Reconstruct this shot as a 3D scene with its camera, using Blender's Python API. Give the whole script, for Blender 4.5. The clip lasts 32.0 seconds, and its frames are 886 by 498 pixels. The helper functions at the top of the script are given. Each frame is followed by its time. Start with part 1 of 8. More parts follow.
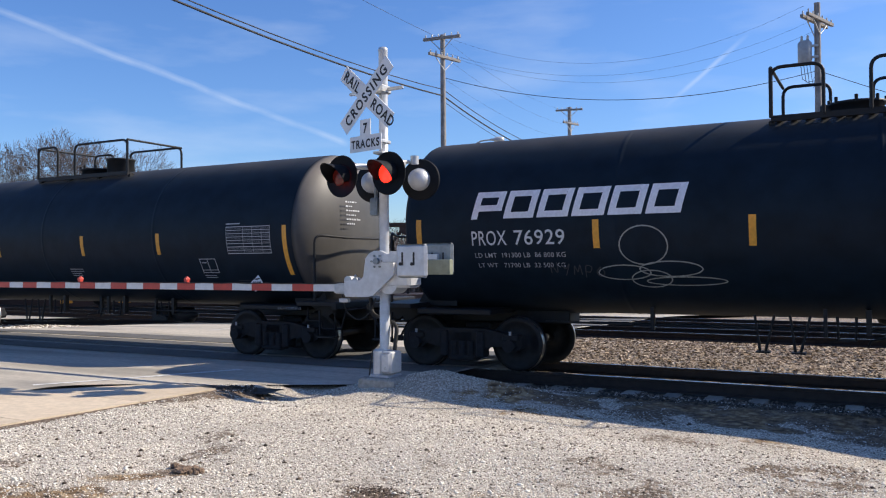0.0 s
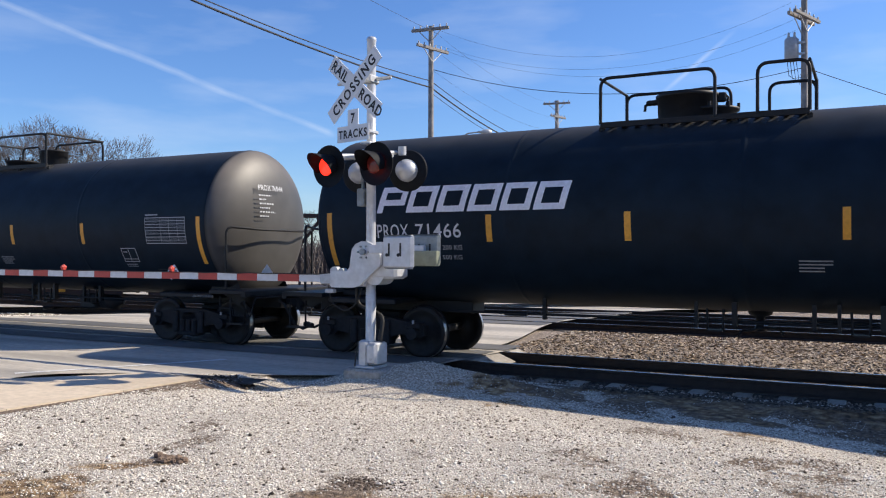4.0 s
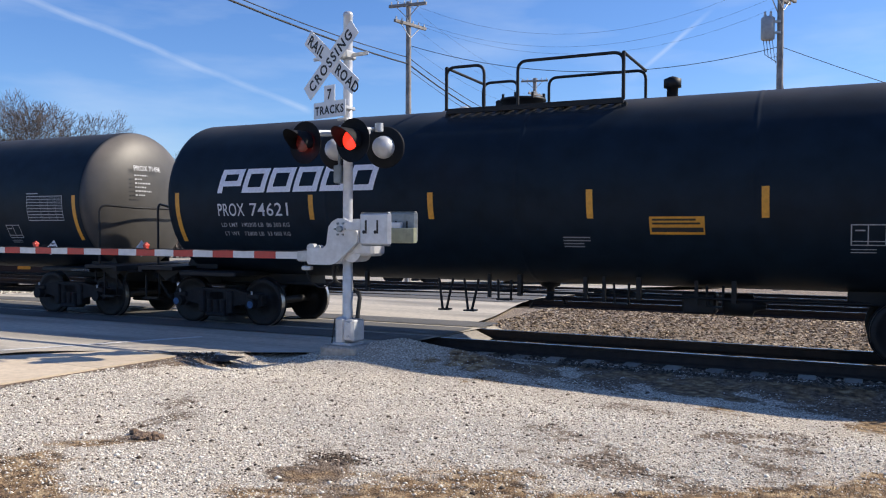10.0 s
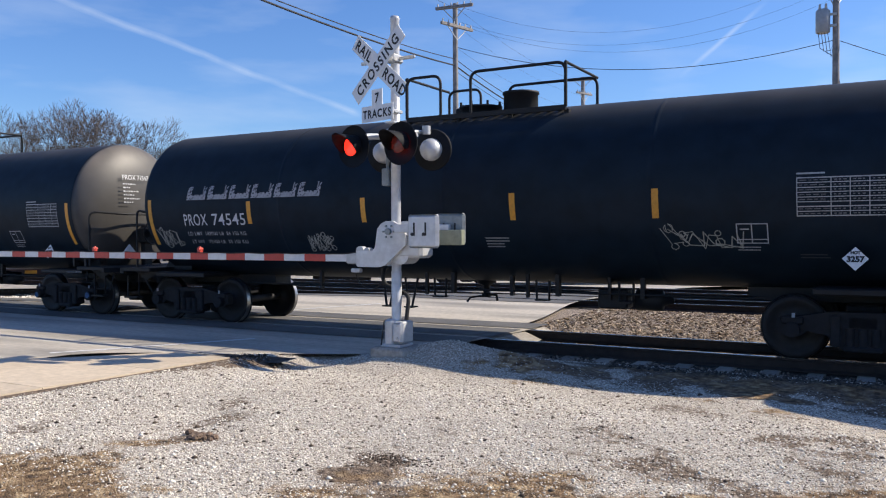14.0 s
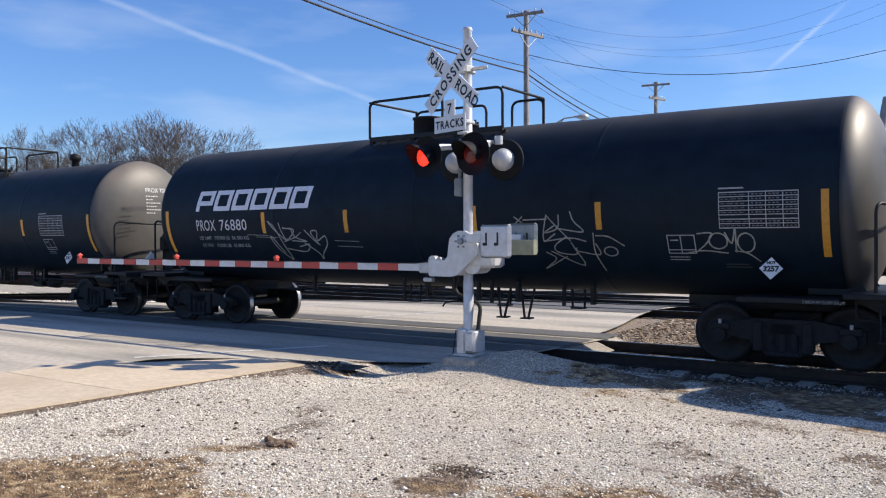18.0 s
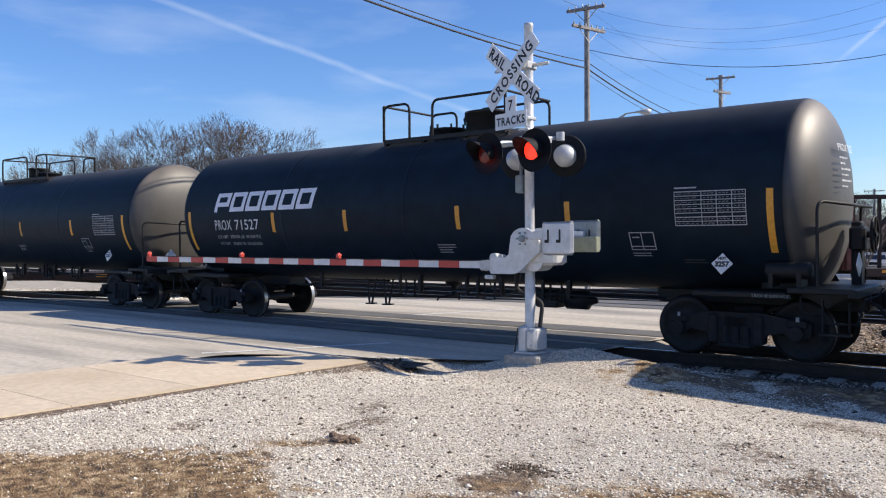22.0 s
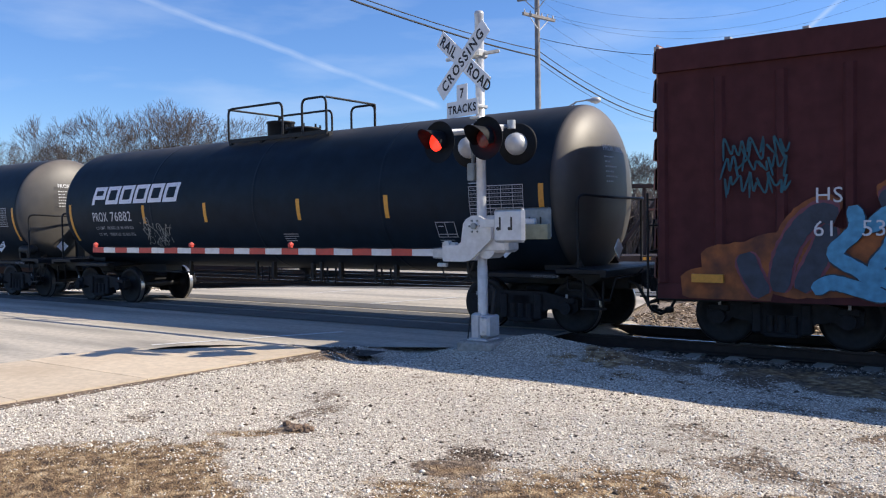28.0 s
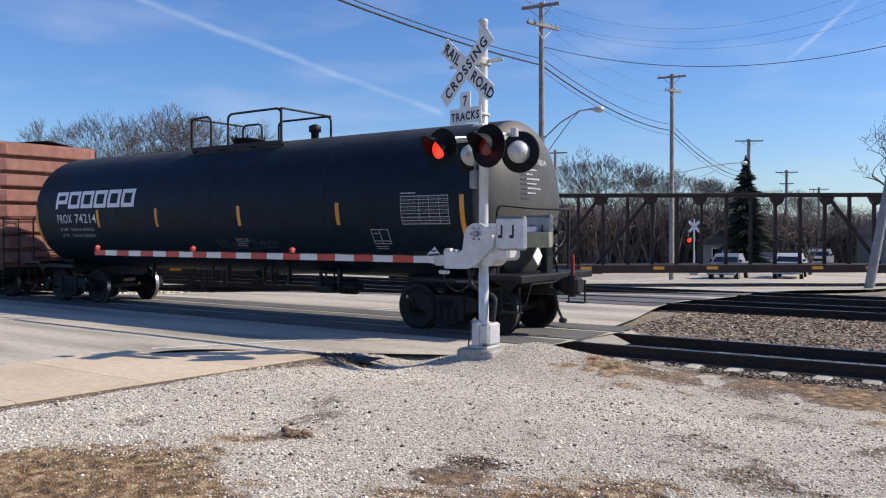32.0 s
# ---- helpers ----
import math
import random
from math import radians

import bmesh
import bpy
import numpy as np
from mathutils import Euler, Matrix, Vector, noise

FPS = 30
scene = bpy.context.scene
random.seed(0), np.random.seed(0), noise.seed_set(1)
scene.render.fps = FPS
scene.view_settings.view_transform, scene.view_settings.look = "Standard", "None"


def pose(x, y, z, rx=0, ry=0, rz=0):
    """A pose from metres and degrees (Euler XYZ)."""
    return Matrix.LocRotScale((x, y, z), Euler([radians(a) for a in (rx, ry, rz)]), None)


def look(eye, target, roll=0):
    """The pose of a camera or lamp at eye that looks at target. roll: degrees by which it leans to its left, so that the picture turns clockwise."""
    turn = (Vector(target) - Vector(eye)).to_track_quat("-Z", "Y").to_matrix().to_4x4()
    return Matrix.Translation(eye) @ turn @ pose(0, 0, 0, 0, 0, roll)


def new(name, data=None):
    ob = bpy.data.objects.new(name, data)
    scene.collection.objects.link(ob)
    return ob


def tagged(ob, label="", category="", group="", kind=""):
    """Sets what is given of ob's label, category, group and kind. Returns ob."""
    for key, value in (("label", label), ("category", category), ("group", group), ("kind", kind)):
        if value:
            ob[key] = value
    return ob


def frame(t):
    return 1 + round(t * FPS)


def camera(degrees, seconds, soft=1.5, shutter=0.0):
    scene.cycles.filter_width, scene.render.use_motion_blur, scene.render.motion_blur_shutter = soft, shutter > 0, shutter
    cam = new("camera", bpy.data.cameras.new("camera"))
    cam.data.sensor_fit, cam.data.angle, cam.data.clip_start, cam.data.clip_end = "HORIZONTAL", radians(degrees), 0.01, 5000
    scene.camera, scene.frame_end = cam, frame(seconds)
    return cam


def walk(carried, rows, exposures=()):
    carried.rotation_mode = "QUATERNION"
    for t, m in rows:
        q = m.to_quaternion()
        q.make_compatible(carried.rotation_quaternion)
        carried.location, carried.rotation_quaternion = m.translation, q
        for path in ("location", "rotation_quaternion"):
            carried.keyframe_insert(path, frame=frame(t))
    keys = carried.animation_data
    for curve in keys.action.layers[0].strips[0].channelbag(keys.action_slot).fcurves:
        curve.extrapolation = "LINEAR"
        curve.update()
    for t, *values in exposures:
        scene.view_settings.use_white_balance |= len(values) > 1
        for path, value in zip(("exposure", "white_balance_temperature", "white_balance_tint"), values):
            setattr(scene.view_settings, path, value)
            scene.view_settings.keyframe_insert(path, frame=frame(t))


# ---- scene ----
cam = camera(56.38, 32.0, 1.15)
PATH = [
    (0, pose(0.011, 0.038, 1.714, 90.89, 0.46, 28.40)),
    (0.5, pose(-0.007, 0.042, 1.712, 91.01, 0.59, 28.27)),
    (1, pose(-0.004, 0.048, 1.710, 90.92, 0.62, 28.22)),
    (1.5, pose(-0.010, 0.054, 1.706, 90.25, 0.65, 28.08)),
    (2, pose(-0.018, 0.060, 1.721, 89.69, 0.59, 27.54)),
    (2.5, pose(-0.010, 0.064, 1.714, 89.85, 0.31, 27.10)),
    (4.5, pose(-0.010, 0.043, 1.695, 90.74, -0.25, 27.55)),
    (5, pose(0.008, 0.037, 1.689, 91.38, 0.66, 28.35)),
    (5.5, pose(-0.001, 0.043, 1.691, 91.21, 1.02, 28.93)),
    (6, pose(0.005, 0.030, 1.705, 90.48, 0.50, 29.81)),
    (6.5, pose(0.007, 0.037, 1.697, 89.92, 0.54, 30.09)),
    (7, pose(-0.009, 0.043, 1.692, 89.87, 0.40, 29.60)),
    (7.5, pose(-0.017, 0.035, 1.693, 90.54, 0.10, 30.18)),
    (8, pose(-0.010, 0.036, 1.686, 90.78, -0.18, 30.49)),
    (8.5, pose(0.004, 0.023, 1.697, 90.54, -0.26, 29.33)),
    (9, pose(0.004, 0.006, 1.722, 89.94, -0.38, 28.35)),
    (9.5, pose(0.003, 0.039, 1.687, 89.42, -0.13, 27.38)),
    (10, pose(0.000, 0.050, 1.691, 88.83, -0.21, 25.87)),
    (10.5, pose(-0.000, 0.076, 1.680, 88.63, 0.01, 24.88)),
    (11, pose(0.013, 0.063, 1.681, 88.81, 0.11, 24.54)),
    (11.5, pose(0.018, 0.057, 1.683, 89.00, 0.31, 24.44)),
    (12, pose(0.019, 0.038, 1.696, 89.19, 0.34, 24.45)),
    (12.5, pose(0.020, 0.038, 1.688, 89.33, 0.50, 25.03)),
    (13, pose(0.019, 0.037, 1.699, 89.17, 0.48, 26.13)),
    (13.5, pose(0.019, 0.043, 1.695, 88.91, 0.57, 27.73)),
    (15.5, pose(0.017, -0.021, 1.749, 89.08, -0.80, 31.56)),
    (16, pose(0.010, -0.024, 1.751, 89.31, -0.38, 31.18)),
    (16.5, pose(0.007, -0.024, 1.751, 89.27, 0.04, 31.65)),
    (17, pose(0.021, -0.044, 1.759, 88.95, 0.18, 32.36)),
    (17.5, pose(0.004, -0.014, 1.752, 88.91, -0.02, 33.19)),
    (18, pose(0.007, -0.024, 1.754, 89.36, 0.23, 34.03)),
    (18.5, pose(0.001, -0.021, 1.756, 89.27, 0.78, 34.99)),
    (19, pose(-0.005, -0.030, 1.745, 89.31, 0.09, 35.37)),
    (19.5, pose(-0.002, -0.034, 1.748, 89.46, 0.22, 35.83)),
    (20, pose(0.002, -0.051, 1.746, 89.55, 0.65, 36.46)),
    (20.5, pose(-0.001, -0.049, 1.752, 89.55, 0.75, 37.18)),
    (21, pose(0.002, -0.031, 1.744, 89.49, 0.93, 37.82)),
    (21.5, pose(-0.017, -0.035, 1.751, 89.37, 0.60, 38.01)),
    (22, pose(-0.028, -0.022, 1.748, 89.23, 0.44, 38.14)),
    (22.5, pose(-0.024, -0.023, 1.745, 89.12, 0.26, 37.91)),
    (23, pose(-0.027, -0.021, 1.743, 89.37, 0.18, 37.79)),
    (23.5, pose(-0.012, -0.034, 1.750, 89.64, 0.23, 37.41)),
    (24, pose(0.001, -0.042, 1.750, 89.70, 0.34, 37.03)),
    (24.5, pose(0.001, -0.045, 1.749, 89.59, 0.37, 37.01)),
    (26.5, pose(0.002, -0.047, 1.752, 89.09, 0.81, 37.74)),
    (27, pose(0.008, -0.035, 1.746, 88.52, 0.90, 36.96)),
    (27.5, pose(-0.001, -0.036, 1.750, 88.35, 0.84, 35.53)),
    (28, pose(-0.006, -0.045, 1.743, 88.39, 0.85, 34.87)),
    (28.5, pose(0.003, -0.038, 1.751, 88.42, 0.99, 34.59)),
    (29, pose(0.002, -0.042, 1.752, 88.70, 1.00, 34.40)),
    (29.5, pose(-0.010, -0.051, 1.752, 88.73, 0.69, 34.08)),
    (30, pose(-0.002, -0.047, 1.755, 88.23, 0.73, 34.29)),
    (30.5, pose(-0.008, -0.040, 1.756, 87.85, 0.39, 34.74)),
    (31, pose(-0.008, -0.032, 1.741, 88.29, 0.05, 35.07)),
    (31.5, pose(-0.002, -0.039, 1.747, 88.57, -0.05, 35.04)),
    (32, pose(-0.003, -0.037, 1.745, 88.87, 0.14, 35.02)),
]
EXPOSURES = [(0.0, 0.37, 6380, 11), (14.0, 0.35, 6380, 11), (20.0, 0.41, 6400, 11), (25.0, 0.40, 6400, 11), (31.0, 0.47, 6400, 11), (32.0, 0.20, 6400, 11)]
walk(cam, PATH, EXPOSURES)

SUN = Vector((1.0, 0.74, 1.0)).normalized()   # towards the sun: behind the train, from its tail end


def world_and_sun():
    w = bpy.data.worlds.new("sky")
    scene.world = w
    w.use_nodes = True
    nt = w.node_tree
    nt.nodes.clear()
    N, L = nt.nodes.new, nt.links.new
    out, bg = N("ShaderNodeOutputWorld"), N("ShaderNodeBackground")
    sky = N("ShaderNodeTexSky")
    sky.sky_type, sky.sun_disc = "NISHITA", False
    sky.sun_elevation = math.asin(SUN.z)
    sky.sun_rotation = math.atan2(SUN.x, SUN.y)
    sky.air_density, sky.dust_density, sky.ozone_density = 1.0, 0.5, 4.5
    co = N("ShaderNodeTexCoord")

    def math_node(op, a, b=None, c=None):
        n = N("ShaderNodeMath")
        n.operation = op
        for i, v in enumerate((a, b, c)):
            if v is None:
                continue
            if isinstance(v, (int, float)):
                n.inputs[i].default_value = v
            else:
                L(v, n.inputs[i])
        return n.outputs[0]

    def dot_with(v):
        n = N("ShaderNodeVectorMath")
        n.operation = "DOT_PRODUCT"
        L(co.outputs["Generated"], n.inputs[0])
        n.inputs[1].default_value = v
        return n.outputs["Value"]

    def noise_at(scale, detail, stretch=(1, 1, 1)):
        m = N("ShaderNodeMapping")
        L(co.outputs["Generated"], m.inputs["Vector"])
        m.inputs["Scale"].default_value = stretch
        n = N("ShaderNodeTexNoise")
        n.inputs["Scale"].default_value, n.inputs["Detail"].default_value = scale, detail
        L(m.outputs[0], n.inputs["Vector"])
        return n.outputs["Fac"]

    def trail(a, b, wide, start, end, strength):
        """A contrail along the great circle from a to b."""
        a, b = Vector(a).normalized(), Vector(b).normalized()
        n = a.cross(b).normalized()
        along = (b - a).normalized()
        wob = math_node("MULTIPLY_ADD", noise_at(9, 4), wide * 2.0, -wide * 1.0)
        d = math_node("ABSOLUTE", math_node("ADD", dot_with(n), wob))
        core = math_node("SUBTRACT", 1.0, math_node("DIVIDE", d, wide))
        core = math_node("POWER", math_node("MAXIMUM", core, 0.0), 0.8)
        s = dot_with(along)
        s0, s1 = a.dot(along) + start, b.dot(along) + end
        fade = math_node("MULTIPLY", math_node("MULTIPLY", math_node("SUBTRACT", s, s0), 14.0),
                         math_node("MULTIPLY", math_node("SUBTRACT", s1, s), 14.0))
        fade = math_node("MINIMUM", math_node("MAXIMUM", fade, 0.0), 1.0)
        patch = math_node("MULTIPLY_ADD", noise_at(26, 5), 1.5, -0.15)
        front = math_node("GREATER_THAN", dot_with((a + b) / 2), 0.0)
        m = math_node("MULTIPLY", math_node("MULTIPLY", core, fade), math_node("MULTIPLY", patch, strength))
        return math_node("MULTIPLY", math_node("MAXIMUM", m, 0.0), front)

    t1 = trail((-0.8054, 0.5312, 0.2629), (-0.580, 0.8011, 0.148), 0.0046, -0.10, 0.02, 0.34)
    t2 = trail((-0.2199, 0.9586, 0.1817), (-0.1547, 0.9605, 0.2319), 0.0034, -0.01, 0.03, 0.6)
    wisp = math_node("MULTIPLY_ADD", noise_at(5, 7, (1.0, 1.0, 4.5)), 3.2, -1.6)
    wisp = math_node("MINIMUM", math_node("MAXIMUM", wisp, 0.0), 1.0)
    wisp = math_node("MULTIPLY", wisp, 0.26)
    cover = math_node("MINIMUM", math_node("ADD", math_node("ADD", t1, t2), wisp), 1.0)
    mix = N("ShaderNodeMix")
    mix.data_type = "RGBA"
    L(cover, mix.inputs[0])
    tone = N("ShaderNodeHueSaturation")
    tone.inputs["Saturation"].default_value, tone.inputs["Value"].default_value = 1.12, 0.97
    tone.inputs["Hue"].default_value = 0.505
    L(sky.outputs[0], tone.inputs["Color"])
    tint = N("ShaderNodeMix")
    tint.data_type, tint.blend_type = "RGBA", "MULTIPLY"
    tint.inputs[0].default_value = 1.0
    tint.inputs[7].default_value = (0.85, 0.95, 1.10, 1)
    L(tone.outputs[0], tint.inputs[6])
    L(tint.outputs[2], mix.inputs[6])
    mix.inputs[7].default_value = (5.6, 6.2, 7.0, 1)
    L(mix.outputs[2], bg.inputs["Color"])
    bg.inputs["Strength"].default_value = 0.117
    L(bg.outputs[0], out.inputs["Surface"])
    lamp = new("sun", bpy.data.lights.new("sun", "SUN"))
    lamp.data.energy, lamp.data.angle, lamp.data.color = 5.0, radians(0.55), (1.0, 0.89, 0.72)
    lamp.matrix_world = look((0, 0, 60), Vector((0, 0, 60)) - SUN)


world_and_sun()


class MB:
    """Collects vertices and faces of one mesh."""

    def __init__(self):
        self.v, self.f, self.smooth = [], [], []

    def add(self, verts, faces, smooth=False):
        o = len(self.v)
        self.v += [tuple(p) for p in verts]
        self.f += [tuple(i + o for i in fc) for fc in faces]
        self.smooth += [smooth] * len(faces)
        return self

    def box(self, x0, x1, y0, y1, z0, z1, bev=0.0, m=None):
        if bev:
            b = min(bev, (x1 - x0) / 2.01, (y1 - y0) / 2.01, (z1 - z0) / 2.01)
            rings = []
            for z, ins in ((z0, b), (z0 + b, 0.0), (z1 - b, 0.0), (z1, b)):
                a0, a1, b0, b1 = x0 + ins, x1 - ins, y0 + ins, y1 - ins
                rings.append([(a0 + b, b0, z), (a1 - b, b0, z), (a1, b0 + b, z), (a1, b1 - b, z),
                              (a1 - b, b1, z), (a0 + b, b1, z), (a0, b1 - b, z), (a0, b0 + b, z)])
            vs = [p for r in rings for p in r]
            fs = [tuple(reversed(range(8))), tuple(range(24, 32))]
            for r in range(3):
                for i in range(8):
                    j = (i + 1) % 8
                    fs.append((r * 8 + i, r * 8 + j, r * 8 + 8 + j, r * 8 + 8 + i))
        else:
            vs = [(x0, y0, z0), (x1, y0, z0), (x1, y1, z0), (x0, y1, z0), (x0, y0, z1), (x1, y0, z1), (x1, y1, z1), (x0, y1, z1)]
            fs = [(3, 2, 1, 0), (4, 5, 6, 7), (0, 1, 5, 4), (1, 2, 6, 5), (2, 3, 7, 6), (3, 0, 4, 7)]
        if m is not None:
            vs = [m @ Vector(p) for p in vs]
        return self.add(vs, fs)

    def cyl(self, p0, p1, r0, r1=None, seg=12, caps=True, smooth=True):
        r1 = r0 if r1 is None else r1
        p0, p1 = Vector(p0), Vector(p1)
        d = p1 - p0
        q = d.to_track_quat("Z", "Y")
        vs, fs = [], []
        for p, r in ((p0, r0), (p1, r1)):
            for i in range(seg):
                a = 2 * math.pi * i / seg
                vs.append(p + q @ Vector((r * math.cos(a), r * math.sin(a), 0)))
        for i in range(seg):
            j = (i + 1) % seg
            fs.append((i, j, seg + j, seg + i))
        self.add(vs, fs, smooth)
        if caps:
            self.add(vs[:seg], [tuple(reversed(range(seg)))])
            self.add(vs[seg:], [tuple(range(seg))])
        return self

    def tube(self, pts, r, seg=8, smooth=True):
        """A round bar along a line of points."""
        pts = [Vector(p) for p in pts]
        rings = []
        n = len(pts)
        for i, p in enumerate(pts):
            d = (pts[min(i + 1, n - 1)] - pts[max(i - 1, 0)]).normalized()
            q = d.to_track_quat("Z", "Y")
            rr = r[i] if isinstance(r, (list, tuple)) else r
            rings.append([p + q @ Vector((rr * math.cos(2 * math.pi * k / seg), rr * math.sin(2 * math.pi * k / seg), 0)) for k in range(seg)])
        # keep neighbouring rings untwisted
        for i in range(1, n):
            best = min(range(seg), key=lambda s: (rings[i][s] - rings[i - 1][0] - (pts[i] - pts[i - 1])).length)
            rings[i] = rings[i][best:] + rings[i][:best]
        fs = []
        for i in range(n - 1):
            for k in range(seg):
                j = (k + 1) % seg
                fs.append((i * seg + k, i * seg + j, (i + 1) * seg + j, (i + 1) * seg + k))
        self.add([p for r_ in rings for p in r_], fs, smooth)
        self.add(rings[0], [tuple(reversed(range(seg)))])
        self.add(rings[-1], [tuple(range(seg))])
        return self

    def lathe(self, profile, origin=(0, 0, 0), axis="x", seg=24, smooth=True, caps=True):
        """profile: (along, radius) pairs turned round the axis."""
        o = Vector(origin)
        vs, fs = [], []
        for s, r in profile:
            for i in range(seg):
                a = 2 * math.pi * i / seg
                c, d = r * math.cos(a), r * math.sin(a)
                vs.append(o + Vector({"x": (s, c, d), "y": (d, s, c), "z": (c, d, s)}[axis]))
        for k in range(len(profile) - 1):
            for i in range(seg):
                j = (i + 1) % seg
                fs.append((k * seg + i, k * seg + j, (k + 1) * seg + j, (k + 1) * seg + i))
        self.add(vs, fs, smooth)
        for k, rev in ((0, True), (len(profile) - 1, False)):
            if caps and profile[k][1] > 1e-4:
                ring = vs[k * seg:(k + 1) * seg]
                self.add(ring, [tuple(reversed(range(seg))) if rev else tuple(range(seg))])
        return self

    def prism(self, poly, y0, y1, smooth=False):
        """A polygon in x, z pushed out from y0 to y1."""
        n = len(poly)
        vs = [(x, y0, z) for x, z in poly] + [(x, y1, z) for x, z in poly]
        fs = [tuple(range(n)), tuple(reversed(range(n, 2 * n)))]
        fs += [(i, n + i, n + (i + 1) % n, (i + 1) % n) for i in range(n)]
        return self.add(vs, fs)

    def mesh(self, name="part"):
        me = bpy.data.meshes.new(name)
        me.from_pydata([tuple(p) for p in self.v], [], self.f)
        me.polygons.foreach_set("use_smooth", self.smooth)
        me.update()
        return me


def part(name, mb, material, parent=None, label="", at=None):
    """Links what was collected as one mesh object under a thing or a part."""
    me = mb if isinstance(mb, bpy.types.Mesh) else mb.mesh(name)
    if not me.materials:
        me.materials.append(material)
    ob = new(name, me)
    ob.parent = parent
    if at is not None:
        ob.matrix_basis = at
    return tagged(ob, label)


def thing(name, label, category, at=None, group="", kind=""):
    ob = new(name)
    ob.empty_display_size = 0.2
    if at is not None:
        ob.matrix_basis = at
    return tagged(ob, label, category, group, kind)


def flip_fix(me):
    bm = bmesh.new()
    bm.from_mesh(me)
    bmesh.ops.recalc_face_normals(bm, faces=bm.faces)
    bm.to_mesh(me)
    bm.free()
    return me


def text_mesh(body, size, spacing=1.0, extrude=0.0, align="LEFT", wide=1.0, bold=0.0):
    """The letters of body as a flat mesh in x, y with the baseline at y = 0."""
    cu = bpy.data.curves.new("letters", "FONT")
    cu.body, cu.size, cu.space_character, cu.align_x, cu.extrude = body, size, spacing, align, extrude
    cu.resolution_u, cu.offset = 3, bold
    ob = bpy.data.objects.new("letters", cu)
    scene.collection.objects.link(ob)
    dg = bpy.context.evaluated_depsgraph_get()
    me = bpy.data.meshes.new_from_object(ob.evaluated_get(dg))
    bpy.data.objects.remove(ob)
    bpy.data.curves.remove(cu)
    for v in me.vertices:
        v.co.x *= wide
    return me


def remap(me, fn):
    for v in me.vertices:
        v.co = fn(v.co)
    me.update()
    return me


def material(name, color, rough=0.6, metal=0.0, grain=0.0, scale=8.0, stain=0.0, stain_scale=0.6, stain_color=(0.1, 0.08, 0.06),
             bump=0.0, bump_scale=60.0, emit=None, emit_strength=0.0, coat=0.0, vary=0.0, spec=0.5, space="Object", streak=(1, 1, 1)):
    """A surface with fine grain, broad stains and relief."""
    mat = bpy.data.materials.new(name)
    mat.use_nodes = True
    nt = mat.node_tree
    N, L = nt.nodes.new, nt.links.new
    bs = nt.nodes["Principled BSDF"]
    bs.inputs["Roughness"].default_value = rough
    bs.inputs["Metallic"].default_value = metal
    bs.inputs["Coat Weight"].default_value = coat
    bs.inputs["Specular IOR Level"].default_value = spec
    co = N("ShaderNodeTexCoord")

    def noise_tex(sc, detail=6.0, stretch=None):
        n = N("ShaderNodeTexNoise")
        n.inputs["Scale"].default_value, n.inputs["Detail"].default_value = sc, detail
        src = co.outputs[space]
        if stretch:
            m = N("ShaderNodeMapping")
            m.inputs["Scale"].default_value = stretch
            L(src, m.inputs["Vector"])
            src = m.outputs[0]
        L(src, n.inputs["Vector"])
        return n.outputs["Fac"]

    def ramp(fac, lo, hi):
        r = N("ShaderNodeMapRange")
        r.inputs["From Min"].default_value, r.inputs["From Max"].default_value = lo, hi
        L(fac, r.inputs["Value"])
        return r.outputs["Result"]

    def mixed(fac, a, b, mode="MIX"):
        m = N("ShaderNodeMix")
        m.data_type, m.blend_type = "RGBA", mode
        for i, v in ((0, fac), (6, a), (7, b)):
            if isinstance(v, (int, float)):
                m.inputs[i].default_value = v
            elif isinstance(v, tuple):
                m.inputs[i].default_value = (*v[:3], 1)
            else:
                L(v, m.inputs[i])
        return m.outputs[2]

    col = tuple(color)
    if grain:
        lo = tuple(c * (1 - grain) for c in color)
        hi = tuple(min(1, c * (1 + grain)) for c in color)
        col = mixed(ramp(noise_tex(scale), 0.3, 0.7), lo, hi)
    if stain:
        f = ramp(noise_tex(stain_scale, 8.0, streak), 0.45, 0.72)
        m = N("ShaderNodeMath")
        m.operation = "MULTIPLY"
        L(f, m.inputs[0])
        m.inputs[1].default_value = stain
        col = mixed(m.outputs[0], col, stain_color)
    if vary:
        oi = N("ShaderNodeObjectInfo")
        hsv = N("ShaderNodeHueSaturation")
        L(ramp(oi.outputs["Random"], 0, 1), hsv.inputs["Value"])
        r = hsv.inputs["Value"].links[0].from_node
        r.inputs["To Min"].default_value, r.inputs["To Max"].default_value = 1 - vary, 1 + vary
        if isinstance(col, tuple):
            hsv.inputs["Color"].default_value = (*col, 1)
        else:
            L(col, hsv.inputs["Color"])
        col = hsv.outputs["Color"]
    if isinstance(col, tuple):
        bs.inputs["Base Color"].default_value = (*col, 1)
    else:
        L(col, bs.inputs["Base Color"])
    if bump:
        b = N("ShaderNodeBump")
        b.inputs["Strength"].default_value = min(1.0, bump)
        b.inputs["Distance"].default_value = 0.02
        L(noise_tex(bump_scale, 5.0), b.inputs["Height"])
        L(b.outputs["Normal"], bs.inputs["Normal"])
    if emit:
        bs.inputs["Emission Color"].default_value = (*emit, 1)
        bs.inputs["Emission Strength"].default_value = emit_strength
    return mat


